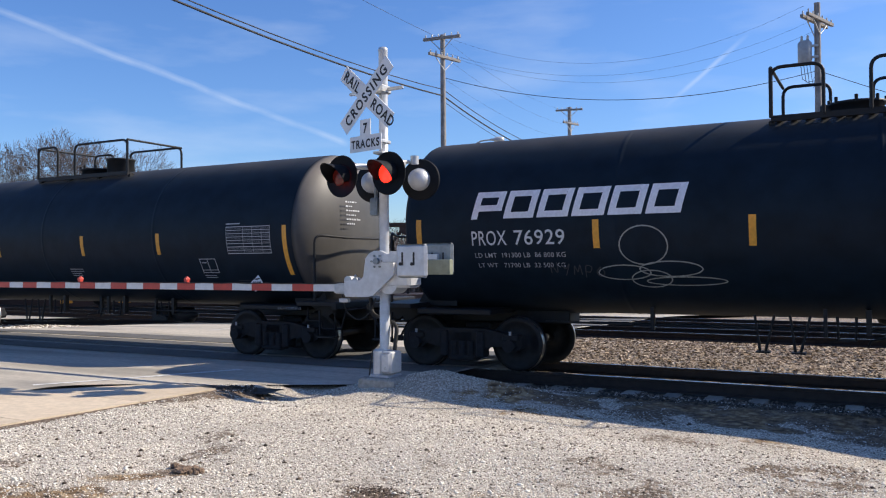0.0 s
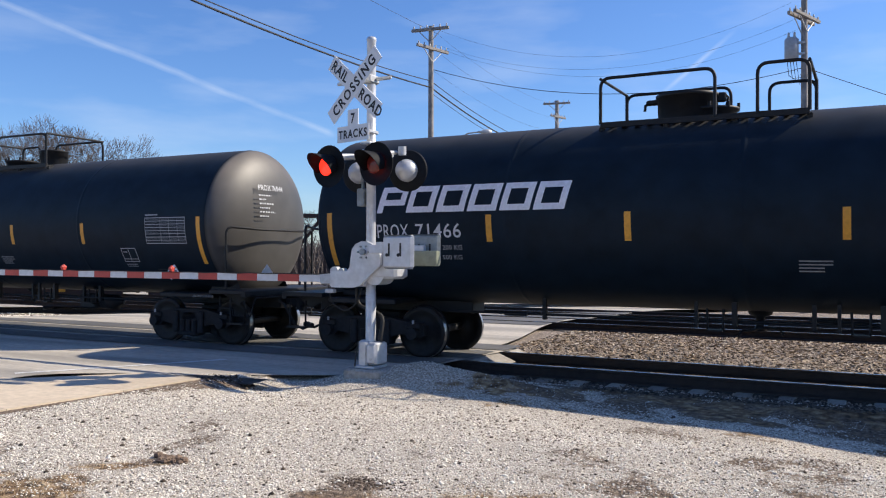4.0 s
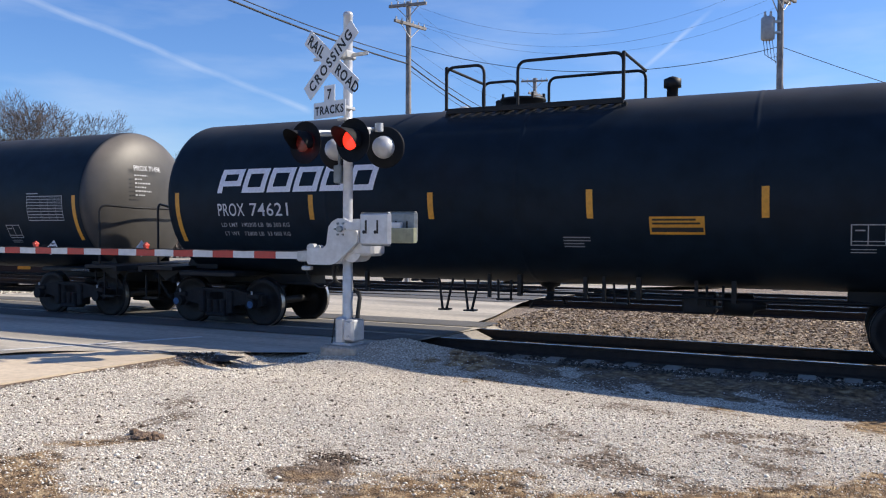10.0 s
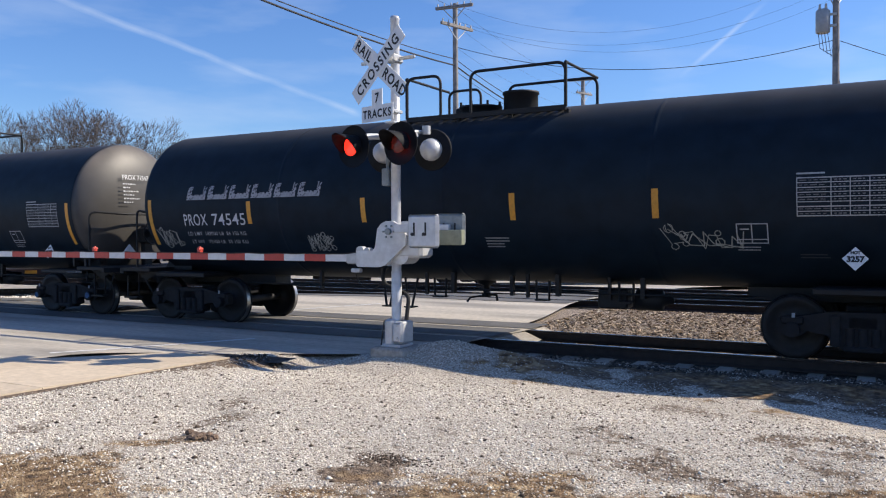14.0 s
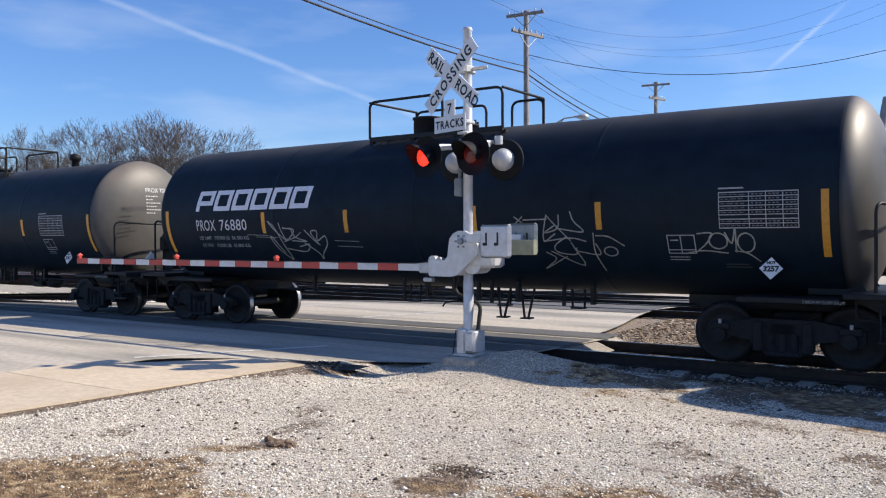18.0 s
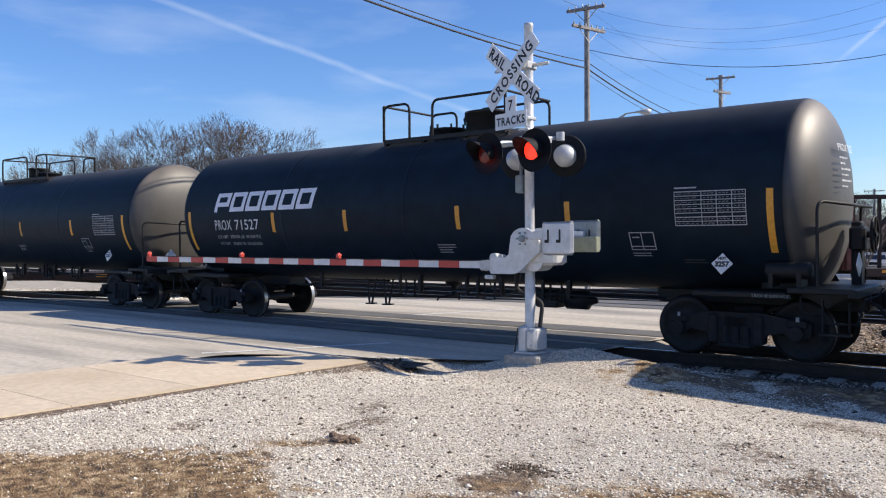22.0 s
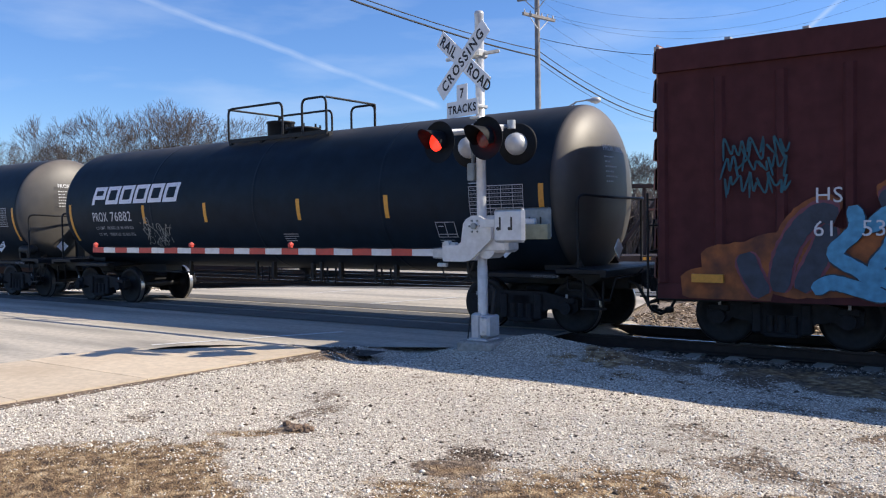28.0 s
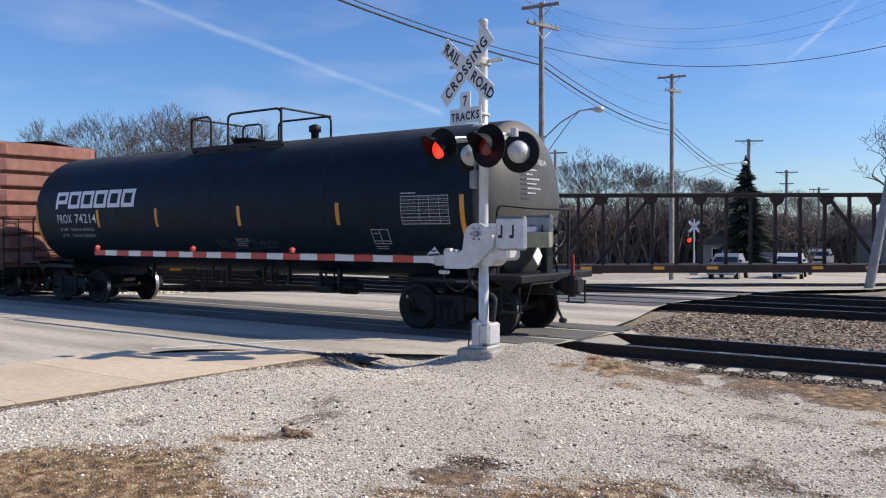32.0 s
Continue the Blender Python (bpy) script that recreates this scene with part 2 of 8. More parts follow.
M = {}
M["tank"] = material("black_tank_paint", (0.0084, 0.0164, 0.0268), 0.5, spec=0.12, grain=0.25, scale=3, stain=0.4, stain_scale=0.9,
                     stain_color=(0.0105, 0.0170, 0.0245), streak=(3, 3, 0.5), bump=0.03, bump_scale=2.0)
# black paint lightened for dust and for the sun on the head
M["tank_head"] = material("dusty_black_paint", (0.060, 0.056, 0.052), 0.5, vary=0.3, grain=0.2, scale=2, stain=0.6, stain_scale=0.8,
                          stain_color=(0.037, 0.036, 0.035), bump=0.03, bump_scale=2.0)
M["black_steel"] = material("black_steel", (0.0095, 0.0105, 0.0125), 0.55, spec=0.3, grain=0.3, scale=9, stain=0.4, stain_scale=3, stain_color=(0.02, 0.017, 0.015))
M["truck"] = material("grimy_cast_steel", (0.015, 0.0158, 0.0187), 0.75, spec=0.25, grain=0.35, scale=12, stain=0.5, stain_scale=4, stain_color=(0.024, 0.021, 0.019), bump=0.2)
M["tread"] = material("worn_wheel_tread", (0.34, 0.33, 0.32), 0.3, metal=0.9, grain=0.15, scale=30)
M["wheel"] = material("wheel_steel", (0.0125, 0.0125, 0.014), 0.6, spec=0.3, grain=0.4, scale=14, stain=0.5, stain_scale=5, stain_color=(0.02, 0.016, 0.013))
M["chalk"] = material("blue_wheel_marking", (0.03, 0.09, 0.2), 0.7, grain=0.3, scale=20)
M["white_paint"] = material("white_stencil_paint", (0.60, 0.61, 0.63), 0.6, grain=0.12, scale=25)
M["logo"] = material("pale_violet_white_paint", (0.76, 0.75, 0.79), 0.6, grain=0.1, scale=25, stain=0.25, stain_scale=4, stain_color=(0.5, 0.5, 0.53))
M["faint_paint"] = material("dulled_stencil_paint", (0.30, 0.30, 0.31), 0.65, grain=0.15, scale=25)
M["print_paint"] = material("worn_small_print", (0.17, 0.175, 0.185), 0.65, grain=0.2, scale=25)
M["dim_paint"] = material("thin_stencil_paint", (0.38, 0.39, 0.41), 0.6, grain=0.2, scale=25)
M["logo_worn"] = material("flaking_logo_paint", (0.34, 0.34, 0.36), 0.65, grain=0.25, scale=25)
M["yellow"] = material("yellow_reflective_strip", (0.66, 0.30, 0.03), 0.45, grain=0.12, scale=20, vary=0.15)
M["yellow_text"] = material("yellow_stencil_paint", (0.55, 0.36, 0.03), 0.6, grain=0.1, scale=25)
M["graffiti_dim"] = material("faded_grey_spray_paint", (0.042, 0.045, 0.052), 0.7, grain=0.3, scale=14)
M["graffiti_white"] = material("white_spray_paint", (0.31, 0.315, 0.29), 0.7, grain=0.3, scale=14)
M["placard"] = material("white_placard", (0.75, 0.75, 0.75), 0.5, grain=0.06, scale=20)
M["black_ink"] = material("black_ink", (0.015, 0.015, 0.016), 0.6, grain=0.1, scale=20)
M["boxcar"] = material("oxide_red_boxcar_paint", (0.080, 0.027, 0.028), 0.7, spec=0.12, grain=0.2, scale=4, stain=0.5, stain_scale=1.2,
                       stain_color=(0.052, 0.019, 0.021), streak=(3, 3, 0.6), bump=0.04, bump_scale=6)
# the ends are a paler oxide red than the sides
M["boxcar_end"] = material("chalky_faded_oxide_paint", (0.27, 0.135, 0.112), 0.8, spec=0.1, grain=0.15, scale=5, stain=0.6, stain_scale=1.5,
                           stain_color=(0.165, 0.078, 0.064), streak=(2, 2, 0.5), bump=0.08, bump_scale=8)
M["boxcar_roof"] = material("dull_galvanised_roof", (0.36, 0.34, 0.335), 0.6, metal=0.0, grain=0.2, scale=6)
M["rust_orange"] = material("orange_spray_paint", (0.25, 0.078, 0.020), 0.7, grain=0.4, scale=6, stain=0.95, stain_scale=2.4, stain_color=(0.062, 0.022, 0.020))
M["spray_blue"] = material("light_blue_spray_paint", (0.07, 0.27, 0.43), 0.6, grain=0.25, scale=9)
M["spray_slate"] = material("slate_spray_paint", (0.034, 0.045, 0.066), 0.65, grain=0.3, scale=7)
M["spray_teal"] = material("teal_spray_paint", (0.018, 0.082, 0.105), 0.7, grain=0.3, scale=9)
M["spray_pink"] = material("pink_spray_outline", (0.19, 0.062, 0.085), 0.7, grain=0.2, scale=9)
M["silver"] = material("silver_aluminium_paint", (0.56, 0.57, 0.59), 0.42, metal=0.25, grain=0.1, scale=12, stain=0.35, stain_scale=5, stain_color=(0.34, 0.33, 0.31), bump=0.05, bump_scale=30)
M["grey_post"] = material("dull_grey_post_paint", (0.27, 0.275, 0.28), 0.75, grain=0.15, scale=6, stain=0.4, stain_scale=2, stain_color=(0.18, 0.17, 0.16))
M["galv"] = material("galvanised_steel", (0.48, 0.49, 0.5), 0.5, metal=0.4, grain=0.15, scale=14, stain=0.3, stain_scale=4, stain_color=(0.3, 0.29, 0.27))
M["lamp_black"] = material("matt_black_signal_paint", (0.0075, 0.009, 0.012), 0.7, spec=0.2, grain=0.2, scale=16)
M["lens_on"] = material("lit_red_lens", (0.6, 0.02, 0.01), 0.25, emit=(1.0, 0.03, 0.014), emit_strength=1.5)
M["lens_off"] = material("dull_red_lens", (0.15, 0.018, 0.014), 0.25, grain=0.2, scale=30)
M["sign_white"] = material("white_sign_sheeting", (0.72, 0.73, 0.74), 0.5, grain=0.04, scale=14)
M["red_stripe"] = material("red_arm_sheeting", (0.46, 0.05, 0.035), 0.45, grain=0.1, scale=10)
M["white_stripe"] = material("white_arm_sheeting", (0.66, 0.66, 0.67), 0.45, grain=0.08, scale=10)
M["rubber"] = material("black_rubber_cable", (0.012, 0.012, 0.012), 0.7, grain=0.2, scale=20)
M["concrete_base"] = material("weathered_concrete", (0.34, 0.32, 0.29), 0.9, grain=0.25, scale=18, stain=0.4, stain_scale=3, stain_color=(0.2, 0.18, 0.15), bump=0.4, bump_scale=40)
M["rail"] = material("rusty_rail_side", (0.028, 0.019, 0.015), 0.85, grain=0.35, scale=9, stain=0.4, stain_scale=2, stain_color=(0.05, 0.03, 0.02))
M["rail_top"] = material("polished_rail_head", (0.42, 0.42, 0.43), 0.22, metal=1.0, grain=0.08, scale=20)
M["sleeper"] = material("pale_concrete_sleeper", (0.34, 0.31, 0.27), 0.9, grain=0.2, scale=14, stain=0.4, stain_scale=5, stain_color=(0.16, 0.135, 0.11), bump=0.4, bump_scale=50, vary=0.25)
M["tie"] = material("sooty_sleeper", (0.42, 0.39, 0.335), 0.9, grain=0.2, scale=14, stain=0.5, stain_scale=5, stain_color=(0.20, 0.175, 0.15), bump=0.4, bump_scale=50, vary=0.25)
M["wood_pole"] = material("weathered_pole_wood", (0.26, 0.245, 0.235), 0.9, grain=0.3, scale=5, stain=0.4, stain_scale=3, stain_color=(0.15, 0.135, 0.125), streak=(6, 6, 0.3), bump=0.4, bump_scale=20)
M["insulator"] = material("pale_porcelain", (0.55, 0.54, 0.52), 0.3, grain=0.1, scale=20)
M["wire"] = material("black_overhead_wire", (0.012, 0.012, 0.014), 0.6, grain=0.1, scale=20)
M["transformer"] = material("grey_transformer_paint", (0.36, 0.38, 0.4), 0.5, grain=0.1, scale=10)
M["brush"] = material("dark_brown_brush", (0.135, 0.108, 0.094), 0.95, grain=0.4, scale=2)
M["bark"] = material("grey_bark", (0.075, 0.063, 0.056), 0.95, grain=0.35, scale=7, vary=0.2, bump=0.3, bump_scale=30)
M["twig"] = material("brown_grey_twigs", (0.098, 0.083, 0.078), 0.95, grain=0.3, scale=4, vary=0.2)
M["fir"] = material("dark_fir_needles", (0.022, 0.034, 0.02), 0.9, grain=0.5, scale=3)
M["maroon"] = material("maroon_flatcar_paint", (0.10, 0.030, 0.024), 0.7, grain=0.25, scale=3, stain=0.4, stain_scale=1, stain_color=(0.03, 0.016, 0.013))
M["centerbeam"] = material("dark_brown_beam_paint", (0.03, 0.017, 0.014), 0.75, grain=0.3, scale=3)
M["glass"] = material("dark_car_glass", (0.01, 0.012, 0.014), 0.08, spec=0.8)
M["tyre"] = material("tyre_rubber", (0.015, 0.015, 0.015), 0.85, grain=0.2, scale=20)
M["hub"] = material("wheel_alloy", (0.4, 0.4, 0.41), 0.35, metal=0.8, grain=0.1, scale=20)
M["car_silver"] = material("silver_car_paint", (0.42, 0.43, 0.44), 0.3, metal=0.3, coat=0.5, grain=0.03, scale=3)
M["car_white"] = material("white_car_paint", (0.72, 0.72, 0.72), 0.3, coat=0.5, grain=0.03, scale=3)
M["car_dark"] = material("dark_grey_car_paint", (0.05, 0.055, 0.06), 0.3, coat=0.5, grain=0.05, scale=3)
M["tail_lamp"] = material("red_tail_lamp", (0.26, 0.022, 0.016), 0.35)
M["siding"] = material("grey_siding", (0.20, 0.205, 0.205), 0.8, grain=0.12, scale=5)
M["roofing"] = material("dark_roofing", (0.06, 0.055, 0.052), 0.9, grain=0.25, scale=8)


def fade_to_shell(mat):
    """Dust and painted sheen fade towards the rim into the tank's black paint."""
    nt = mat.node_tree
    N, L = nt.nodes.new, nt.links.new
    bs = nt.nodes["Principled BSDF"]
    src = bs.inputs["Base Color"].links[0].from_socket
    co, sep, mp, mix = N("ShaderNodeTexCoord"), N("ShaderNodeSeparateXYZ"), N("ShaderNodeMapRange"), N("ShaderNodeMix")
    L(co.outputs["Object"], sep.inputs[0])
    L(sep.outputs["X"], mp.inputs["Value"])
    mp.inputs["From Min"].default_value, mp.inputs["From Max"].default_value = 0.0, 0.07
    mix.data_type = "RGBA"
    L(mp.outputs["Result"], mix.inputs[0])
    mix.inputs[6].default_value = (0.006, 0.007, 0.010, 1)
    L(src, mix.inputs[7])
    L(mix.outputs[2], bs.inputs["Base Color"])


def sunlit_dust(mat, color, lo, hi, amount, scale):
    """Dust and sunlight in one pale colour on what faces upward, blotched and streaked."""
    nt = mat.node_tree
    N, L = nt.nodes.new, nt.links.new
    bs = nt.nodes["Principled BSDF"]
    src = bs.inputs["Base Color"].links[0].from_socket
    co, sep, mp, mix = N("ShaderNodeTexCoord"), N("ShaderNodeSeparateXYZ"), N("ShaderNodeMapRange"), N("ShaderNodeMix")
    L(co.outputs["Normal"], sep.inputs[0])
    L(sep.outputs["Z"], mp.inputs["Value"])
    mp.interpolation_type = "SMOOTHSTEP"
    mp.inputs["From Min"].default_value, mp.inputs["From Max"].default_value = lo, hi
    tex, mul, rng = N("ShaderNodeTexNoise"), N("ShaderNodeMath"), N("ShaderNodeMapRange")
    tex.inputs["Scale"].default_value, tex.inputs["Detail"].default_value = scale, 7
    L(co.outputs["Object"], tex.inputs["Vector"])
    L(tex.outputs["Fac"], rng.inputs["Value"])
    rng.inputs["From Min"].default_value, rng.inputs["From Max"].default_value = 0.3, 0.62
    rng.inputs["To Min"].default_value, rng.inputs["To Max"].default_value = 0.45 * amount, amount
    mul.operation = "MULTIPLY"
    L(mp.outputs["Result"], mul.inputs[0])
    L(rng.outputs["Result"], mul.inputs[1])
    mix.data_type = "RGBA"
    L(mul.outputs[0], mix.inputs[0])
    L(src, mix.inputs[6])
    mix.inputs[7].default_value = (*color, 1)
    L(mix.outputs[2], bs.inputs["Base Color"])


# upper part of the head: dust colour raised with painted sunlight
sunlit_dust(M["tank_head"], (0.17, 0.148, 0.122), 0.12, 0.62, 0.9, 1.3)
# pale band painted where the sun reaches over the dusty shell
sunlit_dust(M["tank"], (0.080, 0.072, 0.063), 0.72, 0.95, 0.75, 1.1)
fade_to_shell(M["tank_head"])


def smooth(a, b, v):
    t = min(1.0, max(0.0, (v - a) / (b - a)))
    return t * t * (3 - 2 * t)


YC, ZR = 13.67, -0.10           # centre line of the near track and the height from which its cars are measured
SINK = 0.035                    # the rails and wheels lie this much lower
AX, AY = -0.571, 0.821          # the way in which the land falls behind the tracks
UX, UY = 0.821, 0.571           # the way of the far line


def far_fall(x, y):
    d = AX * x + AY * y
    return -0.14 - 0.70 * smooth(23, 40, d) - 0.85 * smooth(42, 62, d)


def road_right(y):
    if y < 15:
        return -11.35 + 0.1 * (y - 6) + 4.35 * smooth(8.2, 11.0, y)
    return -6.65 - 0.9 * smooth(15, 21.4, y) + 0.7 * smooth(21.4, 24.5, y) + 2.0 * smooth(30, 40, y)


def road_left(y):
    return -60.0 if y < 11 else -60 + 37.5 * smooth(11, 16.5, y)


def on_road(x, y):
    return y < 400 and road_left(y) < x < road_right(y)


def land(x, y):
    """Height of the bare ground."""
    bumps = 0.012 * noise.noise((x * 1.3, y * 1.3, 0)) + 0.02 * noise.noise((x * 0.35, y * 0.35, 3))
    if y < 11.9:
        deep = 0.24 * smooth(-8.4, -7.4, x) + 0.06 * smooth(-4.5, -2.0, x) + 0.13 * smooth(-1.6, 0.8, x)
        ditch = deep * smooth(6.6, 9.7, y) + 0.05 * smooth(9.7, 10.8, y)
        mound = 0.27 * math.exp(-((x + 6.35) / 1.0) ** 2 - ((y - 10.6) / 0.62) ** 2) - 0.13 * math.exp(-((x + 8.0) / 0.55) ** 2 - ((y - 9.6) / 0.7) ** 2)
        mound += 0.22 * math.exp(-((y - 11.05) / 0.5) ** 2) * smooth(-6.6, -5.8, x) * smooth(-3.2, -5.2, x)
        z = 0.02 + mound - ditch + bumps
        z -= 0.13 * smooth(-7.9, -8.9, x) * smooth(3, 5, y)
        z += (-0.265 - z) * smooth(10.9, 11.9, y)
    else:
        z = -0.265 + bumps * 0.6
        z -= max((0.085 if c == YC else 0.06) * smooth(1.75, 1.2, abs(y - c)) for c in (YC, 21.7, 25.8))
        z += 0.07 * smooth(15.2, 16.2, y) * smooth(20.3, 19.2, y)
        z += min(0.0, far_fall(x, y) + 0.14)
    if y < 9.2:                     # the ground drops under the pavement slabs
        edge = -8.48 + 0.09 * (y - 7)
        z += (-0.055 - z) * smooth(edge + 0.55, edge + 0.05, x)
        if -11.6 < x < edge - 0.1:
            z = min(z, -0.055 - 0.12 * smooth(edge - 0.12, edge - 0.3, x))
    if on_road(x, y):
        z = min(z, road_height(x, y) - 0.06)
    return z


def road_height(x, y):
    near = -0.125 + 0.02 * smooth(9, 6, y)
    return near + far_fall(x, y) + 0.14 + 0.006 * noise.noise((x * 0.5, y * 0.5, 7))


def grid_mesh(xs, ys, fz, keep=None):
    idx, vs, fs = {}, [], []
    for j, y in enumerate(ys):
        for i, x in enumerate(xs):
            idx[i, j] = len(vs)
            vs.append((x, y, fz(x, y)))
    for j in range(len(ys) - 1):
        for i in range(len(xs) - 1):
            if keep is None or keep((xs[i] + xs[i + 1]) / 2, (ys[j] + ys[j + 1]) / 2):
                fs.append((idx[i, j], idx[i + 1, j], idx[i + 1, j + 1], idx[i, j + 1]))
    me = bpy.data.meshes.new("sheet")
    me.from_pydata(vs, [], fs)
    me.polygons.foreach_set("use_smooth", [True] * len(fs))
    me.update()
    return me


def steps(*runs):
    out = []
    for a, b, d in runs:
        n = max(1, round((b - a) / d))
        out += [a + (b - a) * i / n for i in range(n)]
    return out + [runs[-1][1]]


def zone_values(x, y):
    """How far the ground is dead grass, bare dirt, and leaf-strewn brown ballast."""
    n1 = noise.noise((x * 0.8, y * 0.8, 11)) * 0.5 + 0.5
    n2 = noise.fractal((x * 1.6, y * 1.6, 5), 1.0, 2.0, 3) * 0.5 + 0.5
    grass = 0.0
    if y < 11.5:
        deep, across = AX * x + AY * y, UX * x + UY * y
        rag = (n1 - 0.5) * 1.1 + (n2 - 0.5) * 0.9
        grass = smooth(7.15, 6.1, deep + 1.1 * rag) * smooth(-1.0, -2.2, across + 1.2 * rag)
        grass = max(grass, 0.6 * smooth(6.1, 5.3, deep + 0.8 * rag) * smooth(-1.1, -0.3, across + 0.5 * rag) * smooth(2.0, 1.2, across + rag))
        grass = max(grass, smooth(5.35, 4.8, deep + 0.4 * rag), 0.62 * smooth(1.2, 0.5, math.hypot((across + 1.75) / 0.5, (deep - 6.85) / 0.18) + 0.6 * rag))
    dirt = 0.0
    if y < 11.9:
        # second term darkens the pavement's end like the shadow lying there
        dirt = 0.8 * smooth(9.9, 11.2, y + 0.7 * (n2 - 0.5)) * smooth(-5.4, -4.0, x) * smooth(0.18, 0.5, n2) + 0.6 * smooth(0.9, 0.4, math.hypot((x + 8.25) / 0.8, (y - 9.0) / 0.7))
        dirt += 0.30 * smooth(0.58, 0.74, n2) * smooth(9.5, 5.5, y) + 0.3 * smooth(0.55, 0.7, n1) * smooth(0.45, 0.6, n2) * smooth(10.5, 8, y)
        grass = max(grass, 0.55 * smooth(9.3, 10.2, y + 0.8 * (n2 - 0.5)) * smooth(-6.0, -5.0, x) * smooth(0.25, 0.6, n1) * smooth(0.30, 0.55, n2))
        for cx, cy, r in ((-3.35, 5.15, 0.34), (-3.3, 4.75, 0.36), (-5.1, 4.93, 0.24)):
            dirt += 0.85 * smooth(1.25, 0.4, math.hypot((x - cx) / r, (y - cy) / (r * 0.6)) + 1.2 * (n2 - 0.5))
        dirt += 0.34 * smooth(-4.2, -1.8, x) * smooth(0.38, 0.6, n1) * smooth(0.4, 0.55, n2)
        dirt += 1.0 * smooth(0.52, 0.2, abs(x + 8.34 - 0.09 * (y - 7)) + 0.4 * (n2 - 0.5)) * smooth(9.3, 8.6, y)
    ballast = smooth(11.7, 12.6, y - 0.3 * smooth(-3.2, -5.0, x) * smooth(14, 13, y))
    # darker between the rails and in a strip beside the near one
    oil = max(smooth(0.86, 0.72, abs(y - c)) for c in (YC, 21.7, 25.8))
    oil = max(oil, 0.85 * smooth(11.55, 12.1, y) * smooth(14, 13.5, y) * smooth(-5.6, -4.6, x))
    far = smooth(38, 44, AX * x + AY * y)
    return min(1, grass), min(1, dirt), ballast, far, oil


def ground_material():
    mat = bpy.data.materials.new("gravel_and_earth")
    mat.use_nodes = True
    nt = mat.node_tree
    N, L = nt.nodes.new, nt.links.new
    bs = nt.nodes["Principled BSDF"]
    bs.inputs["Roughness"].default_value = 0.92
    co = N("ShaderNodeTexCoord")

    def vor(scale, feature="F1"):
        v = N("ShaderNodeTexVoronoi")
        v.feature = feature
        v.inputs["Scale"].default_value = scale
        L(co.outputs["Object"], v.inputs["Vector"])
        return v

    def noi(scale, detail=6):
        v = N("ShaderNodeTexNoise")
        v.inputs["Scale"].default_value, v.inputs["Detail"].default_value = scale, detail
        L(co.outputs["Object"], v.inputs["Vector"])
        return v.outputs["Fac"]

    def ramp(fac, *stops):
        r = N("ShaderNodeValToRGB")
        while len(r.color_ramp.elements) < len(stops):
            r.color_ramp.elements.new(0.5)
        for e, (p, c) in zip(r.color_ramp.elements, stops):
            e.position, e.color = p, (*c, 1)
        L(fac, r.inputs["Fac"])
        return r.outputs["Color"]

    def mix(fac, a, b, mode="MIX"):
        m = N("ShaderNodeMix")
        m.data_type, m.blend_type = "RGBA", mode
        if isinstance(fac, float):
            m.inputs[0].default_value = fac
        else:
            L(fac, m.inputs[0])
        L(a, m.inputs[6])
        L(b, m.inputs[7])
        return m.outputs[2]

    def zone(name):
        a = N("ShaderNodeAttribute")
        a.attribute_name = name
        return a.outputs["Fac"]

    cells = vor(55)
    chips = N("ShaderNodeSeparateColor")
    L(cells.outputs["Color"], chips.inputs[0])
    gravel = ramp(chips.outputs[0], (0.0, (0.20, 0.165, 0.125)), (0.3, (0.42, 0.36, 0.285)), (0.7, (0.60, 0.53, 0.435)), (1.0, (0.82, 0.755, 0.65)))
    gravel = mix(ramp(noi(1.1, 8), (0.35, (0, 0, 0)), (0.7, (0.6, 0.6, 0.6))), gravel, ramp(noi(60), (0.3, (0.25, 0.21, 0.16)), (0.7, (0.50, 0.46, 0.40))))
    dirt = ramp(noi(22, 9), (0.32, (0.05, 0.035, 0.023)), (0.52, (0.17, 0.12, 0.08)), (0.7, (0.36, 0.28, 0.20)))
    grass = ramp(noi(9, 10), (0.34, (0.055, 0.032, 0.015)), (0.5, (0.225, 0.138, 0.066)), (0.66, (0.47, 0.345, 0.195)))
    brown = ramp(chips.outputs[1], (0.0, (0.10, 0.075, 0.055)), (0.5, (0.25, 0.195, 0.145)), (1.0, (0.45, 0.37, 0.29)))
    farland = ramp(noi(1.5, 8), (0.3, (0.30, 0.265, 0.215)), (0.7, (0.46, 0.42, 0.355)))
    def ragged(name, scale, spread):
        """A zone with a frayed edge."""
        m = N("ShaderNodeMath")
        m.operation = "MULTIPLY_ADD"
        L(noi(scale, 9), m.inputs[0])
        m.inputs[1].default_value = spread
        L(zone(name), m.inputs[2])
        return ramp(m.outputs[0], (0.5 * spread + 0.28, (0, 0, 0)), (min(1.0, 0.5 * spread + 0.52), (1, 1, 1)))

    c = mix(ragged("dirt", 9, 0.9), gravel, dirt)
    c = mix(ragged("grass", 5, 1.0), c, grass)
    c = mix(zone("ballast"), c, brown)
    c = mix(zone("far"), c, farland)
    bed_tone = ramp(noi(40, 6), (0.35, (0.012, 0.011, 0.010)), (0.7, (0.05, 0.043, 0.037)))
    c = mix(zone("oil"), c, bed_tone)
    L(c, bs.inputs["Base Color"])
    b = N("ShaderNodeBump")
    b.inputs["Strength"].default_value, b.inputs["Distance"].default_value = 0.9, 0.018
    L(cells.outputs["Distance"], b.inputs["Height"])
    b.invert = True
    L(b.outputs["Normal"], bs.inputs["Normal"])
    return mat


